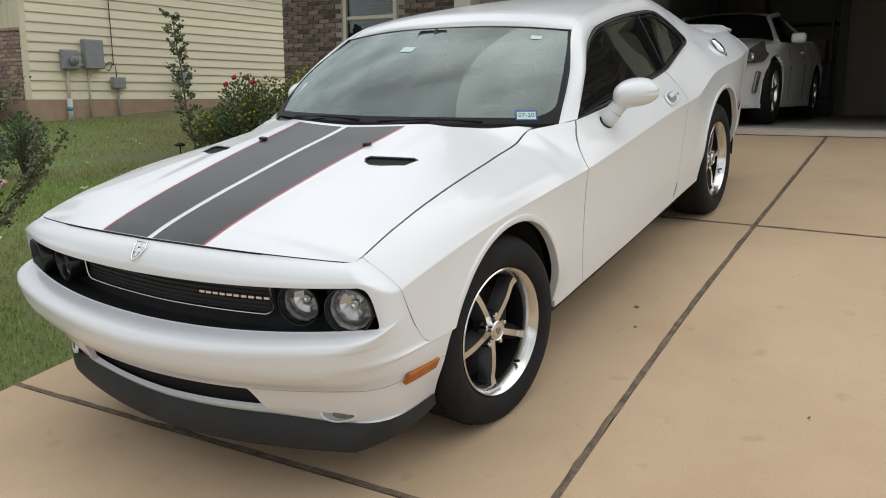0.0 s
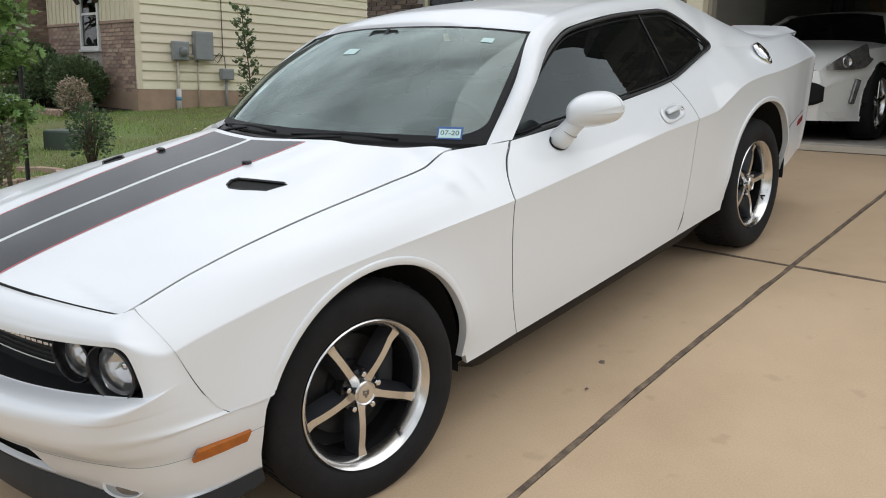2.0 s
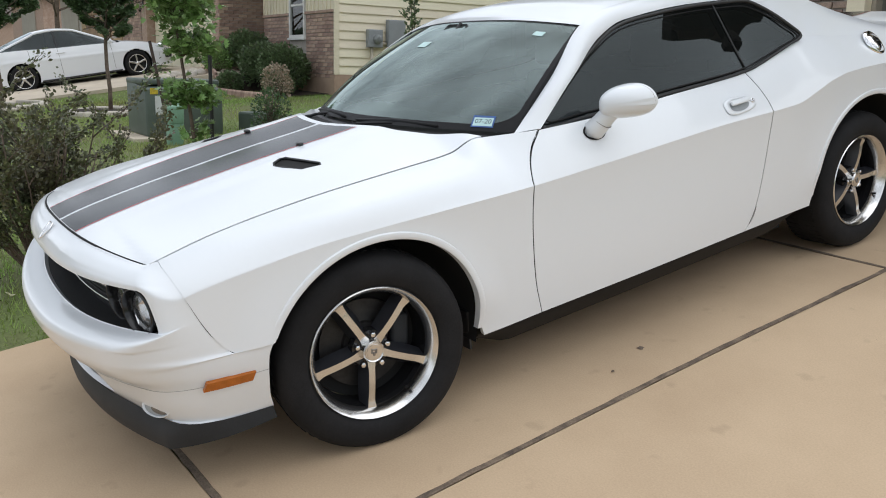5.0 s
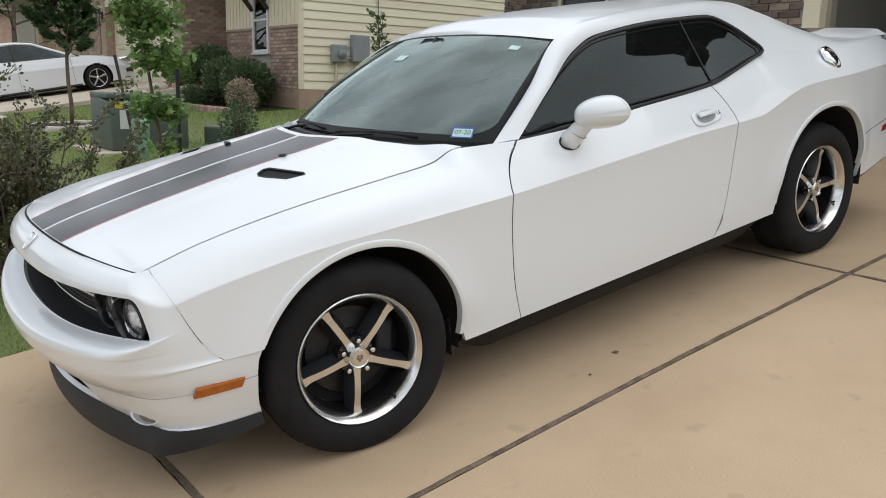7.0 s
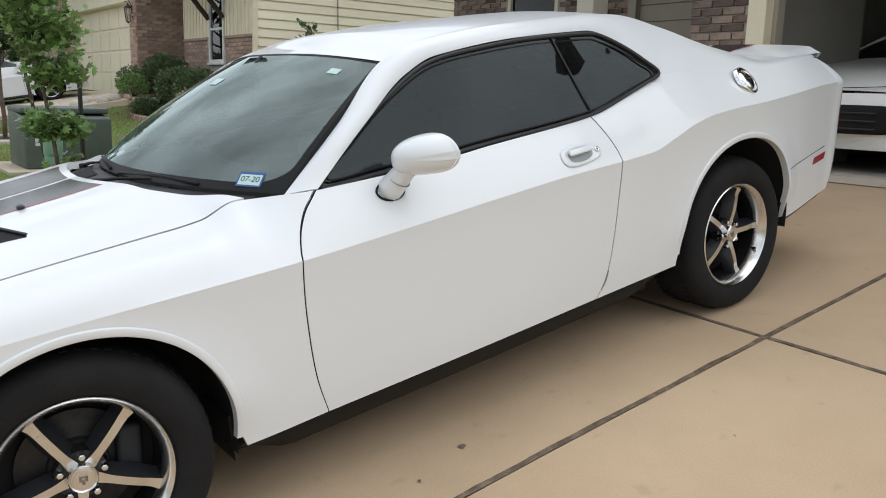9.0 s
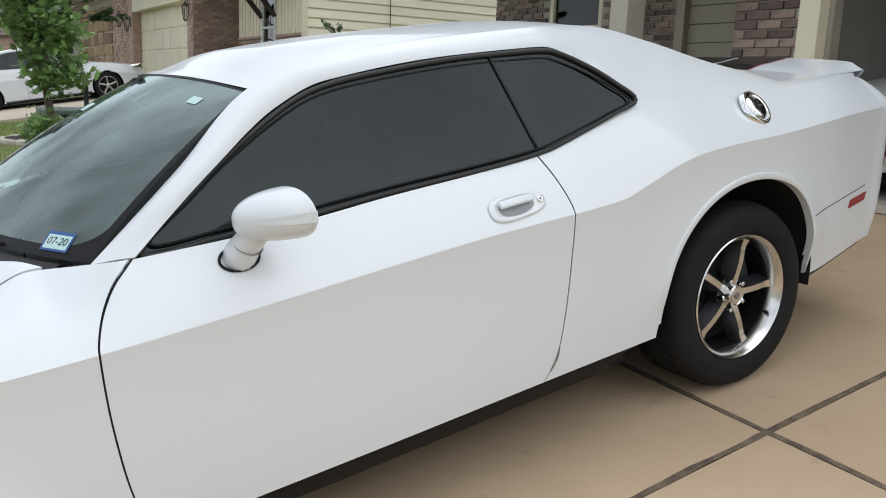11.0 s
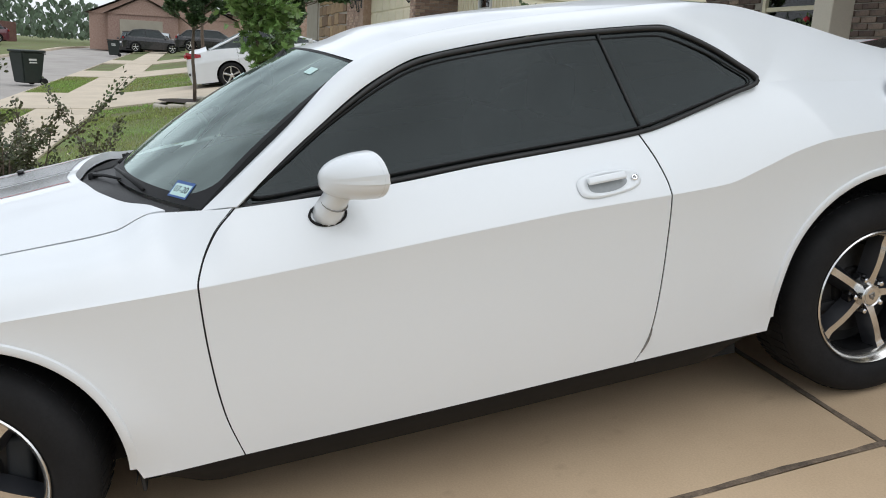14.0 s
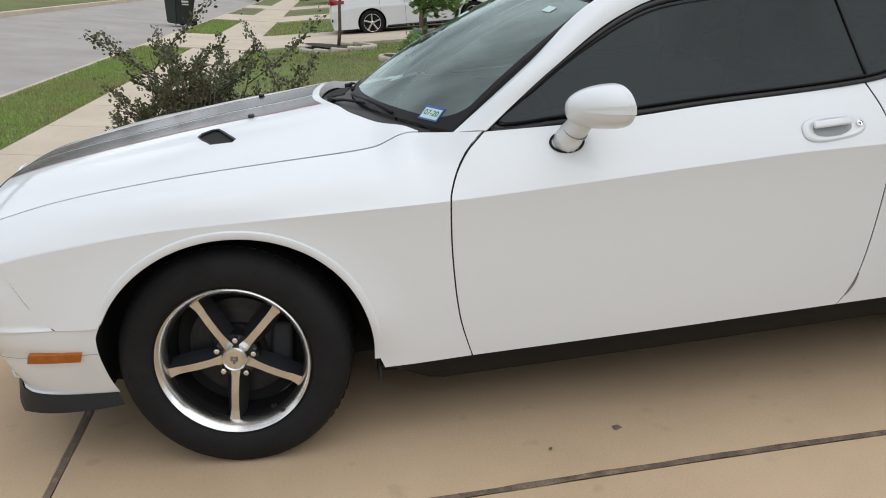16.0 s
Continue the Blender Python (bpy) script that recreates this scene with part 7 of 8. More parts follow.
for k in range(3):
    part("grille_bar", tube([(-0.48, -2.02, 0.33 + 0.06 * k), (0.48, -2.02, 0.33 + 0.06 * k)], 0.008, 6), BLACK, zc)
part("front_lip", sheet(lambda u, v: ((2 * u - 1) * 0.80, -1.93 + 0.25 * abs(2 * u - 1) ** 3 - 0.04 * (1 - v), 0.25 - 0.05 * v), 24, 3), PEARL, zc, "", True)
part("nose_badge", tube([(0.05 * math.cos(k * math.pi / 12), -1.975, 0.585 + 0.03 * math.sin(k * math.pi / 12)) for k in range(25)], 0.005, 6), CHROME, zc, "plain chrome ring badge", True)
part("hood_line", tube([(-0.78 + 1.56 * k / 30, -1.90 + 0.28 * abs(2 * k / 30 - 1) ** 2.4 - 0.015, 0.638 + 0.05 * abs(2 * k / 30 - 1) ** 2) for k in range(31)], 0.003, 5), VOID, zc)

# white saloon on the next drive, nose to its garage
CIV = Matrix.Translation((-20.05, 2.86, 0.70)) @ Matrix.Rotation(radians(9.6), 4, "X") @ Matrix.Rotation(math.pi, 4, "Z")
civ, c_flk, c_top, c_plan = motor_car("saloon_car", "white four-door saloon parked on the neighbouring drive", WHITE, CIV, 4.63, 1.80,
    [(-2.30, 0.62), (-2.1, 0.74), (-1.6, 0.86), (-1.0, 0.96), (-0.55, 1.18), (-0.05, 1.36), (0.45, 1.415), (1.0, 1.36), (1.6, 1.17), (2.0, 1.06), (2.27, 1.02), (2.32, 0.9)],
    [(-2.30, 0.60), (-1.8, 0.78), (-1.0, 0.90), (0.5, 0.95), (1.6, 1.0), (2.32, 0.92)], (-1.05, -0.05, 0.85, 1.85), (-1.36, 1.34), 0.325, 0.20, roof_w=0.64, spokes=10)
for sx in (1, -1):
    b = bmesh.new()
    pts = [(0.30, 0.88), (0.86, 0.93), (0.88, 1.02), (0.60, 0.985), (0.52, 0.94), (0.45, 0.80), (0.36, 0.78)]
    def tl(u, v):
        y = 2.02 + 0.36 * u
        z = 0.83 + 0.16 * v * (0.45 + 0.55 * u) + 0.02 * (1 - u)
        return sx * (c_flk(min(y, 2.3), z) + 0.012 - (0.10 if y > 2.3 else 0.0) * (y - 2.3) * 10), y, z
    b = sheet(tl, 10, 4)
    part("tail_lamp", b if sx > 0 else flip(b), REDLENS, civ, "red hooked tail lamp", True)
    part("tail_lamp", box((0.30, 0.04, 0.10), (sx * 0.66, 2.41, 0.90), 0.02, 2), REDLENS, civ, "red tail lamp", True)
    part("corner_vent", box((0.22, 0.04, 0.07), (sx * 0.72, 2.36, 0.45), 0.015), BLACK, civ)
    part("headlamp", box((0.10, 0.30, 0.11), (sx * 0.76, -2.12, 0.70), 0.03, 2), CHROME, civ, "", True)
    part("fog_vent", box((0.06, 0.16, 0.10), (sx * 0.82, -2.18, 0.42), 0.02, 2), BLACK, civ, "", True)
    part("sill_line", tube([(sx * (c_plan(0.0) - 0.01), -0.95, 0.22), (sx * (c_plan(0) - 0.01), 0.95, 0.22)], 0.02, 6), BLACK, civ)

def ride(name, label, paint, x, y, turn, tall, L=4.4):
    m = Matrix.Translation((x, y, ground_z(x, y) + 0.05)) @ Matrix.Rotation(turn, 4, "Z")
    h = tall
    h2 = L / 2
    ob, fl, te, pl_ = motor_car(name, label, paint, m, L, 1.82, [(-h2, h * 0.45), (-h2 + 0.3, h * 0.55), (-h2 + 1.0, h * 0.62), (-h2 + 1.6, h * 0.85), (-0.3, h * 0.98), (0.6, h), (h2 - 0.5, h * 0.93), (h2 - 0.15, h * 0.75), (h2, h * 0.58)],
        [(-h2, h * 0.42), (-h2 + 1.0, h * 0.60), (0, h * 0.64), (h2, h * 0.66)], (-h2 + 1.05, -0.5, h2 - 0.65, h2 - 0.18), (-h2 + 0.85, h2 - 0.85), 0.34, 0.24, roof_w=0.74, spokes=10)
    for sx in (1, -1):
        part("tail_lamp", box((0.2, 0.08, 0.16), (sx * 0.72, h2 - 0.02, h * 0.60), 0.02), REDLENS, ob)
        part("headlamp", box((0.2, 0.1, 0.12), (sx * 0.68, -h2 + 0.02, h * 0.47), 0.02), CHROME, ob)
    return ob


ride("crossover_car", "black crossover car parked across a far drive", SUVBLACK, -62.6, -2.2, math.pi, 1.66, 4.2)
ride("dark_saloon", "dark grey saloon parked tail-out on a farther drive", SUVBLACK, -52.0, 1.7, math.pi, 1.35, 4.4)
ride("estate_car", "dark estate car parked by the far kerb", SUVBLACK, -69.5, -4.2, math.pi / 2, 1.75, 4.7)
ride("hatchback_car", "silver hatchback parked behind the black crossover", SILVER, -68.0, -2.0, math.pi / 2, 1.45, 4.2)
ride("maroon_car", "maroon car parked on a far drive", MAROON, -70.0, -15.5, 0.4, 1.6, 4.4)


# ---- plants ----
LEAF_SHAPES = {
    "oval": [(0, 0), (0.32, 0.35), (0.28, 0.7), (0, 1), (-0.28, 0.7), (-0.32, 0.35)],
    "needle": [(0, 0), (0.14, 0.5), (0, 1), (-0.14, 0.5)],
    "lobed": [(0, 0), (0.30, 0.10), (0.62, 0.30), (0.34, 0.42), (0.52, 0.78), (0.17, 0.62), (0, 1.05), (-0.17, 0.62), (-0.52, 0.78), (-0.34, 0.42), (-0.62, 0.30), (-0.30, 0.10)],
}


def leaves(spots, size, shape, seed, flat=0.5):
    """Many leaves in one mesh: spots are (place, direction)."""
    rnd = random.Random(seed)
    outline = LEAF_SHAPES[shape]
    vs, fs = [], []
    for p, d in spots:
        d = (d + Vector((rnd.uniform(-1, 1), rnd.uniform(-1, 1), rnd.uniform(-0.8, 0.6))) * 0.7).normalized()
        n = Vector((rnd.uniform(-1, 1), rnd.uniform(-1, 1), rnd.uniform(0.1, 1.2 + flat))).normalized()
        sd = d.cross(n)
        if sd.length < 1e-3:
            continue
        sd.normalize()
        n = sd.cross(d)
        s = size * rnd.uniform(0.6, 1.25)
        k0 = len(vs)
        for a, b in outline:
            vs.append(p + sd * (a * s) + d * (b * s) + n * (abs(a) * s * 0.25))
        fs.append(tuple(range(k0, k0 + len(outline))))
    me = bpy.data.meshes.new("leaves")
    me.from_pydata([tuple(v) for v in vs], [], fs)
    return me


def branchy(rnd, base, direction, length, radius, depth, bm, spots, bend=0.25, droop=0.0, density=18, spread=0.7, leaf_from=0.25):
    """A limb that bends and forks; leaf spots collect along the thin ends."""
    pts, d, p = [base.copy()], direction.normalized(), base.copy()
    n = 6
    for k in range(n):
        d = (d + Vector((rnd.uniform(-1, 1), rnd.uniform(-1, 1), rnd.uniform(-0.6, 0.8))) * bend * 0.5 + Vector((0, 0, -droop * k / n))).normalized()
        p = p + d * (length / n)
        pts.append(p.copy())
    tube(pts, [radius * (1 - 0.75 * k / n) for k in range(n + 1)], 6, bm)
    if depth == 0:
        for k in range(density):
            t = leaf_from + (1 - leaf_from) * rnd.random()
            i = min(n - 1, int(t * n))
            q = pts[i].lerp(pts[i + 1], t * n - i)
            spots.append((q + Vector((rnd.gauss(0, 0.02), rnd.gauss(0, 0.02), rnd.gauss(0, 0.02))), (pts[i + 1] - pts[i]).normalized()))
        return
    for k in range(3 + (depth > 1)):
        t = 0.3 + 0.7 * (k + rnd.random()) / (4 + (depth > 1) - 1 + 0.5)
        i = min(n - 1, int(t * n))
        q = pts[i].lerp(pts[i + 1], min(1, t * n - i))
        a = rnd.uniform(0, 2 * math.pi)
        side_ = Vector((math.cos(a), math.sin(a), rnd.uniform(-0.1, 0.6)))
        branchy(rnd, q, (d * (1 - spread) + side_ * spread), length * rnd.uniform(0.4, 0.62), radius * 0.45, depth - 1, bm, spots, bend, droop, density, spread, leaf_from)


def tree(name, label, at, trunk_h, trunk_r, limbs, limb_len, depth, leaf_mat, size, shape, seed, density=18, up=0.5, spread=0.7, low=0.45, category="tree", droop=0.0, clip=None):
    rnd = random.Random(seed)
    ob = thing(name, label, category, Matrix.Translation(at))
    bm, spots = bmesh.new(), []
    pts = [Vector((0.03 * math.sin(k), 0.03 * math.cos(k * 1.3), trunk_h * k / 8)) for k in range(9)]
    pts[0] = Vector((0, 0, -0.1))
    tube(pts, [trunk_r * (1 - 0.7 * k / 8) for k in range(9)], 8, bm)
    for k in range(limbs):
        t = low + (1 - low) * (k + 0.5) / limbs
        i = min(7, int(t * 8))
        q = pts[i].lerp(pts[i + 1], t * 8 - i)
        a = k * 2.4 + rnd.uniform(-0.4, 0.4)
        branchy(rnd, q, Vector((math.cos(a), math.sin(a), up + rnd.uniform(-0.2, 0.3))), limb_len * (1.1 - 0.55 * abs(t - 0.55)) * rnd.uniform(0.75, 1.2), trunk_r * 0.4, depth, bm, spots, density=density, spread=spread, droop=droop)
    part("trunk", bm, BARK, ob, "", True)
    me = leaves(spots, size, shape, seed)
    me.materials.append(leaf_mat)
    part("crown", me, None, ob)
    return ob


def shrub(name, label, at, h, w, n, leaf_mat, size, shape, seed, stems=14, category="shrub", inner=0.35, d=None):
    """A rounded or loose shrub: stems and many leaves, uneven outside."""
    rnd = random.Random(seed)
    d = d or w
    ob = thing(name, label, category, Matrix.Translation(at))
    bm, spots = bmesh.new(), []
    for k in range(stems):
        a = 2 * math.pi * k / stems + rnd.uniform(-0.3, 0.3)
        r = rnd.uniform(0.2, 0.9)
        tip = Vector((math.cos(a) * r * w / 2, math.sin(a) * r * d / 2, h * rnd.uniform(0.6, 0.95) * (1 - 0.35 * r * r)))
        tube([(tip.x * 0.08, tip.y * 0.08, -0.05), tip * 0.5 + Vector((0, 0, h * 0.08)), tip], [0.012, 0.008, 0.003], 5, bm)
    for k in range(n):
        a, u = rnd.uniform(0, 2 * math.pi), rnd.uniform(-0.75, 1)
        q = (1 - u * u) ** 0.5
        r = inner + (1 - inner) * rnd.random() ** 0.4
        lump = 1 + 0.16 * noise.noise((math.cos(a) * q * 2 + seed, math.sin(a) * q * 2, u * 2))+ 0.10 * noise.noise((math.cos(a) * q * 6 + seed, math.sin(a) * q * 6, u * 6))
        p = Vector((math.cos(a) * q * w / 2, math.sin(a) * q * d / 2, h * 0.5 + u * h * 0.5)) * r * lump + Vector((0, 0, h * 0.5 * (1 - r * lump)))
        p.z = max(0.02, p.z)
        spots.append((p, Vector((math.cos(a) * q, math.sin(a) * q, u * 0.6 + 0.4))))
    part("stem", bm, BARK, ob, "", True)
    me = leaves(spots, size, shape, seed)
    me.materials.append(leaf_mat)
    part("foliage", me, None, ob)
    return ob


def gz(x, y):
    return ground_z(x, y)


# staked maple, utility boxes and the loose bush beside the drive
maple = thing("maple_sapling", "young light green maple tied to a stake on the lawn", "tree", Matrix.Translation((-5.5, 1.30, gz(-5.5, 1.30))))
rnd = random.Random(5)
stem_at = lambda z: Vector((0.03 * z + 0.02 * math.sin(3 * z), -0.09 * z + 0.02 * math.cos(2 * z), z))
bm = tube([stem_at(-0.1 + 2.5 * k / 12) for k in range(13)], [0.024 * (1 - 0.06 * k) for k in range(13)], 8)
spots = []
# tufts of leaves up the stem: height, half width, half height, leaves
for zc, rw, rh, n, limbs, dy in ((0.34, 0.13, 0.13, 70, 4, 0.03), (0.74, 0.26, 0.18, 400, 9, 0.07), (1.27, 0.25, 0.22, 420, 10, 0.16), (1.66, 0.31, 0.30, 620, 12, 0.06), (2.05, 0.30, 0.32, 520, 10, -0.02)):
    for k in range(limbs):
        a = k * 2.4 + zc * 5
        base = stem_at(zc - rh * rnd.uniform(0.1, 0.8))
        tip = stem_at(zc) + Vector((0, dy, 0)) + Vector((math.cos(a) * rw * rnd.uniform(0.6, 1.05), math.sin(a) * rw * rnd.uniform(0.6, 1.05), rh * rnd.uniform(-0.3, 0.8)))
        tube([base, base.lerp(tip, 0.5) + Vector((0, 0, 0.04)), tip], [0.007, 0.005, 0.002], 5, bm)
        m_ = int(1.6 * n) // limbs
        for q in range(m_):
            t = rnd.uniform(0.25, 1.05)
            p = base.lerp(tip, t) + Vector((rnd.gauss(0, 1), rnd.gauss(0, 1), rnd.gauss(0, 0.8))) * rw * 0.24
            spots.append((p, Vector((math.cos(a), math.sin(a), 0.3))))
part("trunk", bm, BARK, maple, "", True)
me = leaves(spots, 0.068, "lobed", 5)
me.materials.append(LEAF_M)
part("crown", me, None, maple)
stake = thing("tree_stake", "dark steel stake with a tie beside the maple", "stake", Matrix.Translation((-5.75, 1.58, gz(-5.75, 1.58))), bm=tube([(0, 0, -0.2), (0, 0, 1.22)], 0.022, 6), material=IRON)
leaning = thing("tree_stake", "rusty steel stake leaning before the utility boxes", "stake", bm=tube([(-7.36, 1.61, 0.2), (-7.5, 1.41, 1.56)], 0.02, 6), material=DARKWOOD)
trf = thing("transformer_box", "dark green utility transformer on a concrete pad", "utility box", Matrix.Translation((-8.6, 2.10, 0.27)))
part("pad", span(-0.75, 0.75, -0.85, 0.85, -0.15, 0.06, 0.01), WALKCON, trf, "pale concrete pad")
b = span(-0.50, 0.50, -0.62, 0.42, 0.06, 0.80, 0.03, seg=3)
for v in b.verts:
    if v.co.z > 0.6 and v.co.x > 0.2:
        v.co.z -= 0.10
part("cabinet", b, UTILGREEN, trf, "", True, 40)
part("hood_lid", span(-0.50, 0.36, -0.625, 0.425, 0.74, 0.815, 0.02, seg=3), UTILGREEN, trf, "", True, 40)
part("warning_label", span(0.502, 0.505, -0.5, -0.38, 0.35, 0.6), PALEINK, trf, "pale printed label")
part("warning_label", span(0.502, 0.505, -0.56, -0.46, 0.62, 0.70), YELLOW, trf, "yellow label")
ped = thing("cable_pedestal", "pale green cable pedestal standing on the lawn", "utility box", Matrix.Translation((-7.4, 1.64, gz(-7.4, 1.64) - 0.05)) @ Matrix.Rotation(radians(5), 4, "Y"))
part("post", span(-0.09, 0.09, -0.09, 0.09, 0, 0.40, 0.02), PEDGREEN, ped, "", True)
part("cover", span(-0.10, 0.10, -0.10, 0.10, 0.30, 0.56, 0.045, seg=3), PEDGREEN, ped, "", True)
rnd = random.Random(3)
bush = thing("crape_myrtle", "loose bronze-leaved bush of arching stems beside the drive", "bush", Matrix.Translation((-2.38, -0.64, gz(-2.38, -0.64))))
spots = []
for k in range(36):
    bm = bmesh.new()
    a = k * 2.4
    lean = (0.12, 0.3, 0.5, 0.75)[k % 4] * rnd.uniform(0.7, 1.25)
    branchy(rnd, Vector((0.05 * math.cos(a), 0.05 * math.sin(a), 0)), Vector((math.cos(a) * lean, math.sin(a) * lean, 1)), rnd.uniform(0.68, 1.15), 0.011, 1, bm, spots, bend=0.24, density=200, spread=0.6, leaf_from=0.12)
    part("stem", bm, BARK, bush, "", True)
me = leaves(spots, 0.026, "oval", 4)
me.materials.append(LEAF_C)
part("foliage", me, None, bush)
# small dark shrub with pale bloom, and a valve box by it
shrub("low_shrub", "small dark shrub on the lawn", (-6.5, 2.58, gz(-6.5, 2.58)), 0.70, 0.50, 1500, LEAF_D, 0.036, "oval", 11, inner=0.0, stems=30)
shrub("pale_shrub", "pale brown dried flowering shrub by the bed", (-13.0, 5.35, gz(-13.0, 5.35)), 0.75, 0.6, 1100, BLOSSOM, 0.05, "oval", 12)
thing("valve_box", "grey-green plastic valve box in the lawn", "utility box", Matrix.Translation((-8.38, 3.14, gz(-8.38, 3.14) - 0.05)) @ Matrix.Rotation(0.6, 4, "Z"), bm=span(-0.21, 0.21, -0.21, 0.21, 0, 0.30, 0.03), material=UTILGREEN)
ring_me = finish("ring_brick", span(-0.10, 0.10, -0.05, 0.05, -0.02, 0.055, 0.008), BRICK_N)
brick_ring = thing("brick_border", "low border of loose perforated bricks by the maple", "edging")
for k in range(9):
    a = -0.9 + 0.42 * k
    x, y = -6.25 + 0.46 * math.cos(a), 1.62 + 0.46 * math.sin(a)
    shared("ring_brick", ring_me, brick_ring, Matrix.Translation((x, y, gz(x, y))) @ Matrix.Rotation(a + math.pi / 2, 4, "Z"))
# bed in front of the neighbouring house
bed = thing("planting_bed", "dark mulched bed in front of the brick", "bed", kind="structure", bm=sheet(lambda u, v: (-17.9 + 4.1 * u, 5.6 + 1.35 * v, gz(-17.9 + 4.1 * u, 5.6 + 1.35 * v) + 0.03 + (0.35 if -17.9 + 4.1 * u < -16.2 else 0) * 0), 12, 6), material=MULCH)
for k, (x, y, h, w) in enumerate(((-16.9, 6.2, 1.0, 1.5), (-15.9, 6.25, 1.15, 1.6), (-14.9, 6.3, 1.1, 1.5))):
    shrub("hedge_shrub", "dense dark green clipped shrub against the brick", (x, y, gz(x, y)), h, w, 4200, LEAF_B, 0.075, "oval", 20 + k, d=1.1)
for k, (x, y, h, w) in enumerate(((-17.75, 5.75, 0.72, 0.85), (-16.9, 5.45, 0.55, 0.7), (-14.2, 5.9, 0.5, 0.7), (-15.9, 5.4, 0.5, 0.6))):
    shrub("round_shrub", "small round bright green shrub in the bed", (x, y, gz(x, y)), h, w, 1500, LEAF_M if k == 1 else LEAF_B, 0.06, "oval", 30 + k)
edge_mesh = finish("edging_brick", box((0.11, 0.07, 0.16), (0, 0, 0.06), 0.02, 2, m=Matrix.Rotation(0.35, 4, "Y")), BRICK_N)
edging = thing("bed_edging", "row of slanted red bricks edging the bed", "edging", kind="structure")
for k in range(44):
    x = -17.6 + 0.095 * k
    y = 5.32 - 0.18 * math.sin((x + 17.6) / 4.2 * math.pi)
    shared("edging_brick", edge_mesh, edging, Matrix.Translation((x, y, gz(x, y))))
for k in range(12):
    x, y = -18.1 + rnd.uniform(-0.5, 0.5), 4.6 + rnd.uniform(-0.5, 0.6)
    b = bmesh.new()
    bmesh.ops.create_icosphere(b, subdivisions=2, radius=0.14)
    for v in b.verts:
        v.co *= 1 + 0.35 * noise.noise(v.co * 6 + Vector((k, 0, 0)))
        v.co.z *= 0.7
    thing("garden_rock", "pale rough garden rock beside the drive", "rock", Matrix.Translation((min(x, -17.0) + 1.1, y, gz(min(x, -17.0) + 1.1, y) + 0.06)), "rocks by the bed", bm=b, material=LIMESTONE, smooth=True)


def ring_of_stones(cx, cy, r, n, label):
    me = finish("ring_stone", box((0.36, 0.16, 0.12), (0, 0, 0.015), 0.03, 2), LIMESTONE)
    ob = thing("tree_ring", label, "edging")
    part("soil", lathe([(0.05, r), (0.06, 0.001)], 16, "z"), MULCH, ob, m=Matrix.Translation((cx, cy, gz(cx, cy))))
    for k in range(n):
        a = 2 * math.pi * k / n
        x, y = cx + r * math.cos(a), cy + r * math.sin(a)
        shared("ring_stone", me, ob, Matrix.Translation((x, y, gz(x, y))) @ Matrix.Rotation(a + math.pi / 2, 4, "Z"))


ring_of_stones(-15.4, 0.56, 0.75, 13, "ring of white stones around a young tree")
tree("young_oak", "young dark green oak in a stone ring", (-15.4, 0.56, gz(-15.4, 0.56)), 3.4, 0.04, 44, 0.68, 1, LEAF_D, 0.066, "oval", 41, density=620, up=0.50, low=0.42)
ring_of_stones(-12.6, 1.95, 0.62, 12, "ring of pale rocks around a young tree")
tree("young_oak", "young dark green oak in a ring of rocks", (-12.7, 2.02, gz(-12.7, 2.02)), 3.2, 0.04, 44, 0.68, 1, LEAF_D, 0.066, "oval", 42, density=620, up=0.50, low=0.38)
tree("far_tree", "dark green street tree farther along", (-24.5, 3.2, gz(-24.5, 3.2)), 4.5, 0.09, 16, 1.7, 1, LEAF_D, 0.13, "oval", 43, density=70, up=0.6, low=0.35)
tree("far_tree", "dark green street tree by the far houses", (-44.0, 1.0, gz(-44, 1)), 4.8, 0.1, 16, 1.9, 1, LEAF_D, 0.16, "oval", 44, density=60, up=0.6, low=0.35)
# flower bed in front of the house
thing("planting_bed", "dark mulched flower bed before the brick wall", "bed", kind="structure", bm=sheet(lambda u, v: (-5.9 + 2.5 * u, 4.45 + 2.5 * v, gz(-5.9 + 2.5 * u, 4.45 + 2.5 * v) + 0.02), 24, 24), material=MULCH)
sap = tree("flowering_sapling", "thin leggy sapling leaning up before the cream wall", (-5.75, 4.15, gz(-5.75, 4.15)), 1.75, 0.014, 34, 0.17, 0, LEAF_B, 0.048, "oval", 51, density=26, up=0.6, low=0.12)
sap.matrix_world = Matrix.Translation((-5.62, 4.2, gz(-5.62, 4.2))) @ Matrix.Rotation(radians(-9), 4, "Y")
bloom_meshes = []
for mat_, r_ in ((ROSE, 0.031), (YELLOW, 0.013)):
    b = bmesh.new()
    bmesh.ops.create_icosphere(b, subdivisions=2, radius=r_)
    for v in b.verts:
        v.co *= 1 + 0.5 * noise.noise(v.co * (60 / (r_ / 0.03)))
    bloom_meshes.append(finish("bloom", b, mat_, True))
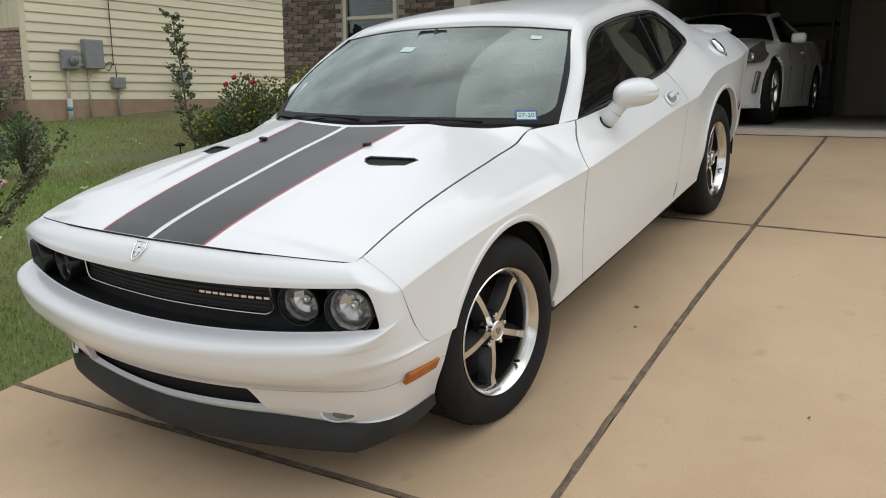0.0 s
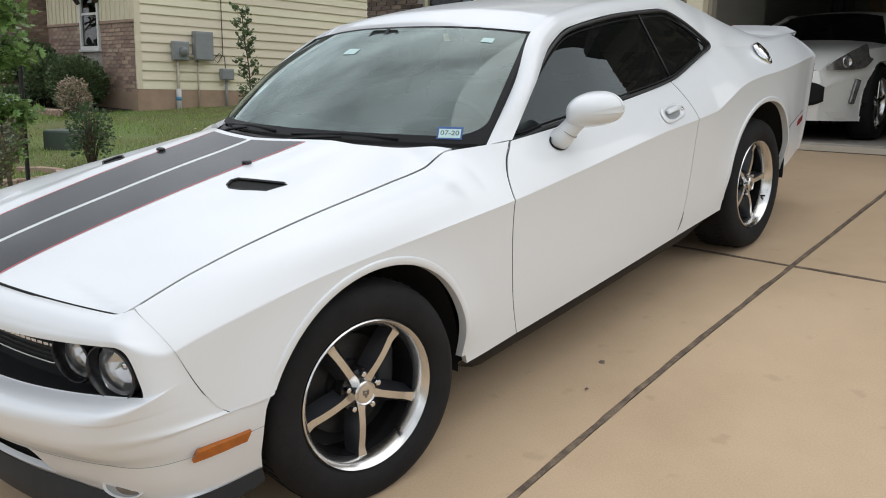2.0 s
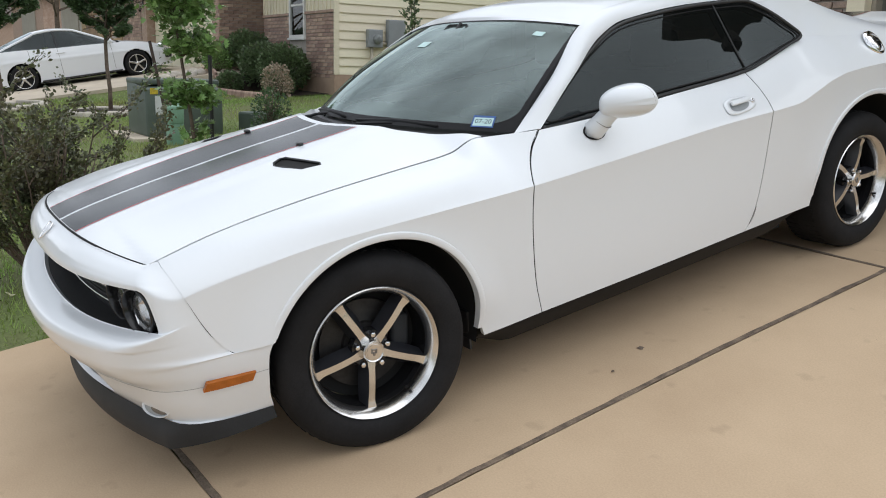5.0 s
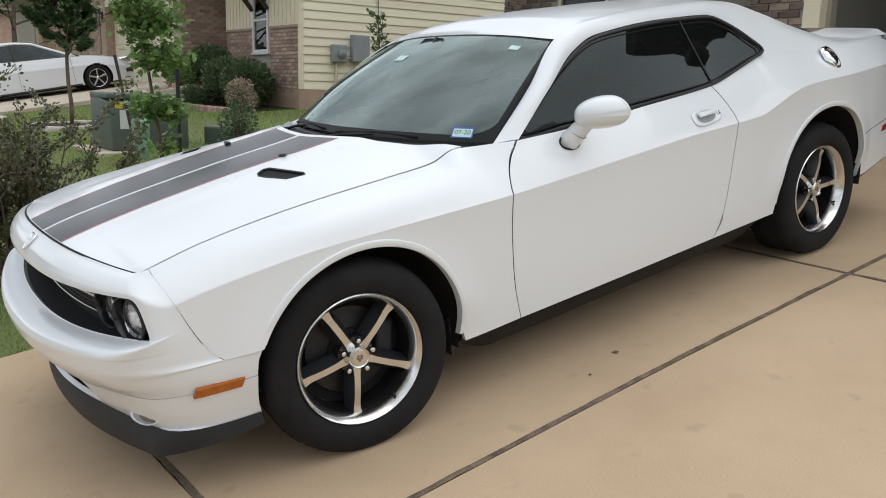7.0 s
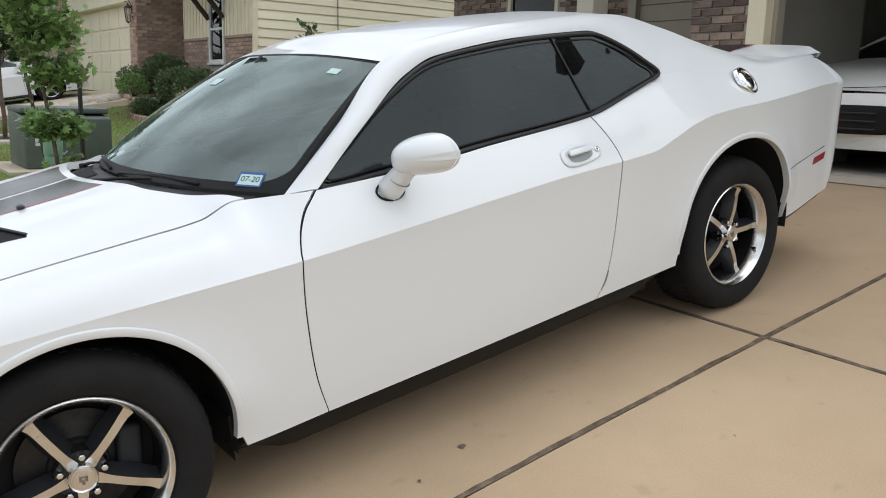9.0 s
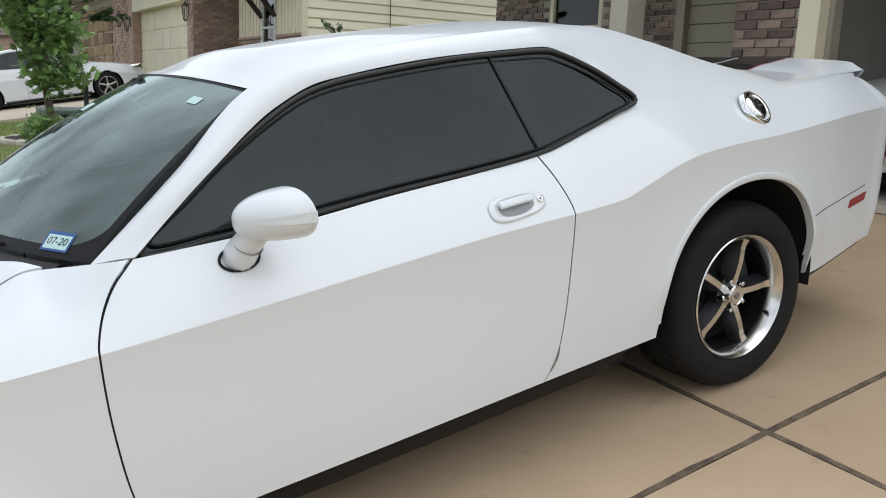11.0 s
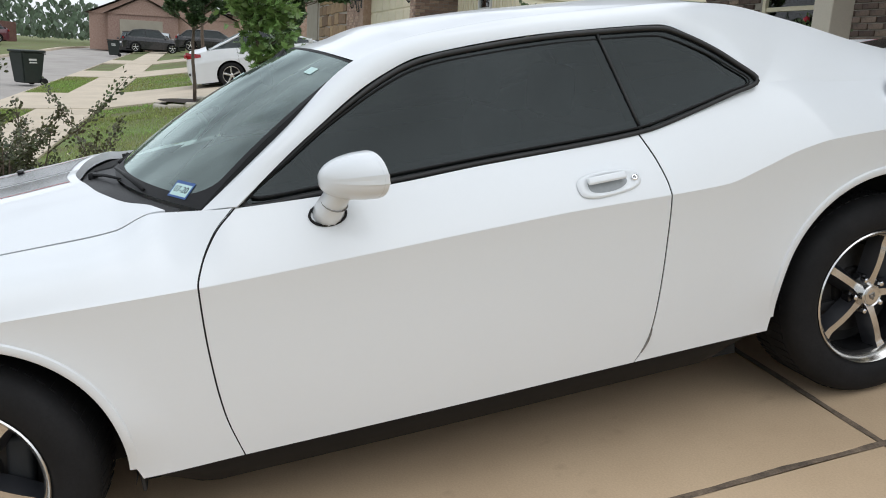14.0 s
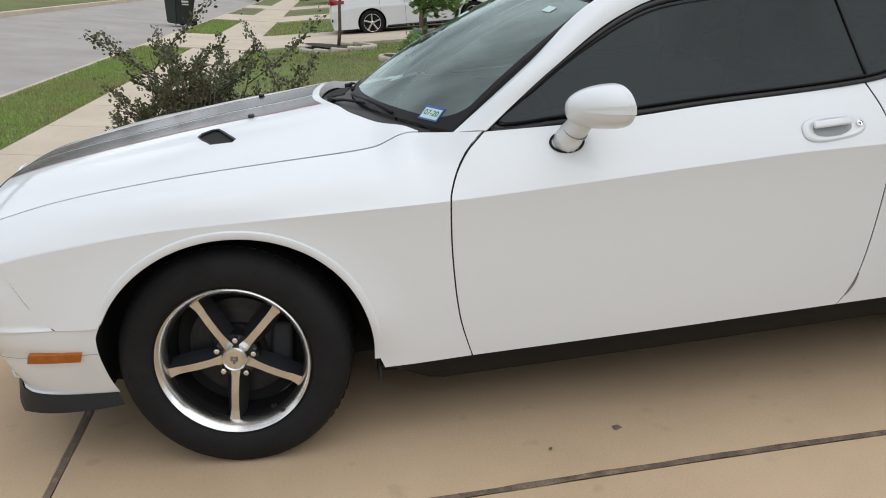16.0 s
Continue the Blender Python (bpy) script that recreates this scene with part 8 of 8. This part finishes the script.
for k, (x, y, h, w, roses, yellows, leaf_mat) in enumerate(((-5.68, 4.62, 0.62, 0.60, 0, 45, LEAF_Y), (-5.28, 4.72, 1.02, 0.66, 5, 4, LEAF_B), (-4.95, 4.85, 0.98, 0.80, 0, 70, LEAF_Y), (-4.5, 5.15, 1.15, 0.90, 1, 60, LEAF_Y), (-4.0, 5.0, 1.0, 0.9, 0, 20, LEAF_B), (-4.1, 5.9, 1.35, 0.8, 2, 10, LEAF_B), (-3.75, 6.3, 1.65, 0.7, 2, 0, LEAF_B))):
    rs = shrub("rose_bush" if roses else "flowering_shrub", "leafy rose bush with a few red blooms" if roses else "yellow-green shrub dotted with small yellow blooms", (x, y, gz(x, y)), h, w, 2000, leaf_mat, 0.042, "oval", 60 + k, inner=0.1, stems=22)
    for q in range(roses + yellows):
        a = rnd.uniform(0, 6.28)
        u = rnd.uniform(0.0, 0.95) if q >= roses else rnd.uniform(0.7, 1.0)
        r_ = w * 0.5 * math.sqrt(1 - u * u) + 0.02
        ob = shared("bloom", bloom_meshes[0 if q < roses else 1], rs, Matrix.Translation((math.cos(a) * r_, math.sin(a) * r_, h * (0.5 + 0.5 * u))))
light = thing("garden_light", "small black path light standing on the lawn", "garden light", Matrix.Translation((-5.95, 4.25, gz(-5.95, 4.25) - 0.10)))
part("stem", tube([(0, 0, 0), (0, 0, 0.28)], 0.01, 6), IRON, light)
part("cap", lathe([(0.28, 0.05), (0.30, 0.07), (0.33, 0.02), (0.335, 0.001)], 16, "z"), IRON, light, "", True)

# bins at the kerb
def bin_at(x, y, label, turn):
    ob = thing("wheelie_bin", label, "bin", Matrix.Translation((x, y, ground_z(x, CURB_Y) - 0.15)) @ Matrix.Rotation(turn, 4, "Z"), "bins at the kerb")
    b = bmesh.new()
    r = bmesh.ops.create_cube(b, size=1)
    for v in b.verts:
        t = v.co.z + 0.5
        v.co.x *= 0.56 + 0.14 * t
        v.co.y *= 0.60 + 0.20 * t
        v.co.z = 0.08 + t * 0.95
    bmesh.ops.bevel(b, geom=b.edges[:], offset=0.03, segments=2, affect="EDGES")
    part("tub", b, BINMAT, ob, "", True, 40)
    part("lid", box((0.76, 0.86, 0.07), (0, 0, 1.07), 0.03, 2), BINMAT, ob, "", True, 40)
    part("handle", tube([(-0.3, 0.46, 1.0), (0.3, 0.46, 1.0)], 0.02, 8), BINMAT, ob)
    for sx in (-1, 1):
        part("wheel", lathe([(sx * 0.30, 0.12), (sx * 0.36, 0.12), (sx * 0.36, 0.001)], 20), RUBBER, ob, m=Matrix.Translation((0, 0.34, 0.12)))
    part("printed_mark", span(0.345, 0.352, -0.16, 0.10, 0.78, 0.84), PALEINK, ob, "pale printed bars")
    part("printed_mark", span(0.335, 0.342, -0.14, 0.12, 0.70, 0.74), PALEINK, ob, "pale printed bars")
    return ob


bin_at(-26.6, -4.55, "black-green wheeled rubbish bin standing in the street", 0.75)
bin_at(-58.0, -4.6, "black wheeled rubbish bin farther up the street", 0.1)

# grass: blades where the lawn is near, and a line of woods far off
def grass(name, label, areas, seed, h0, h1, w):
    rs = np.random.RandomState(seed)
    P, F = [], []
    k = 0
    for x0, x1, y0, y1, n in areas:
        xs, ys_ = rs.uniform(x0, x1, n), rs.uniform(y0, y1, n)
        for x, y in zip(xs, ys_):
            if -1.36 < x or (-5.9 < x < -3.4 and 4.45 < y < 7) or (-2.65 < y < -1.45):
                continue
            if noise.noise((x * 0.8, y * 0.8, 3)) < -0.42:
                continue
            z = ground_z(x, y)
            a = rs.uniform(0, 6.28)
            h = rs.uniform(h0, h1) * (1 + 0.4 * noise.noise((x * 1.5, y * 1.5, 0)))
            dx, dy = math.cos(a) * w, math.sin(a) * w
            lx, ly = rs.uniform(-0.6, 0.6) * h, rs.uniform(-0.6, 0.6) * h
            P += [(x - dx, y - dy, z), (x + dx, y + dy, z), (x + lx, y + ly, z + h)]
            F.append((k, k + 1, k + 2))
            k += 3
    me = bpy.data.meshes.new(name)
    me.from_pydata(P, [], F)
    me.materials.append(GRASS)
    return tagged(new(name, me), label, "grass", kind="stuff")


grass("grass_blades", "short green grass with some dry blades", [(-6, -1.36, -1.4, 4, 26000), (-14, -1.36, 1, 8.5, 36000), (-14, -5, -1.4, 2, 14000), (-14, -1.4, CURB_Y + 0.1, -2.68, 26000)], 8, 0.025, 0.06, 0.005)
grass("grass_tufts", "coarser grass farther along the street", [(-16.2, -13, -1.4, 6, 7000), (-29, -21, -1.4, 5, 9000), (-29, -21, CURB_Y + 0.1, -2.68, 4000), (-16.2, -14, CURB_Y + 0.1, -2.68, 3000)], 9, 0.03, 0.07, 0.012)
rs = random.Random(77)
spots = []
for k in range(11000):
    x = rs.uniform(-150, -95)
    y = rs.uniform(-90, 60)
    spots.append((Vector((x, y, 1.0 + rs.random() ** 1.3 * (4.2 + 1.5 * noise.noise((y * 0.08, 0, 0))))), Vector((0, 0, 1))))
for k in range(6000):
    x = rs.uniform(-100, -30)
    spots.append((Vector((x, rs.uniform(-34, -24), 0.5 + rs.random() ** 1.2 * (4.5 + 2.0 * noise.noise((x * 0.1, 2, 0))))), Vector((0, 0, 1))))
me = leaves(spots, 0.9, "oval", 78)
me.materials.append(FARLEAF)
tagged(new("far_woods", me), "hazy green line of far trees", "woods", kind="stuff")
petals = []
for k in range(170):
    x, y = rs.uniform(-9.5, -1.6), rs.uniform(-1.3, 6.0)
    petals.append((Vector((x, y, ground_z(x, y) + 0.045)), Vector((rs.uniform(-1, 1), rs.uniform(-1, 1), 0.1))))
me = leaves(petals, 0.045, "oval", 79)
me.materials.append(surface("pale_petal", (0.62, 0.60, 0.36), 0.7, var=0.2, scale=20, bump=0.0))
tagged(new("fallen_petals", me), "pale petals scattered over the lawn", "petals", kind="stuff")
# fallen leaf and small stains on the drive
for x, y, s_ in ((0.97, 1.18, 0.022), (1.05, 0.95, 0.012), (1.6, 1.9, 0.015), (0.9, -0.9, 0.014), (1.9, 0.4, 0.012)):
    me = leaves([(Vector((0, 0, 0)), Vector((1, 0.3, 0)))], s_ * 2, "oval", int(x * 100))
    me.materials.append(BARK)
    tagged(new("fallen_leaf", me), "dry brown leaf lying on the concrete", "leaf", "leaves on the drive").matrix_world = SLOPE @ Matrix.Translation((x, y, 0.004))
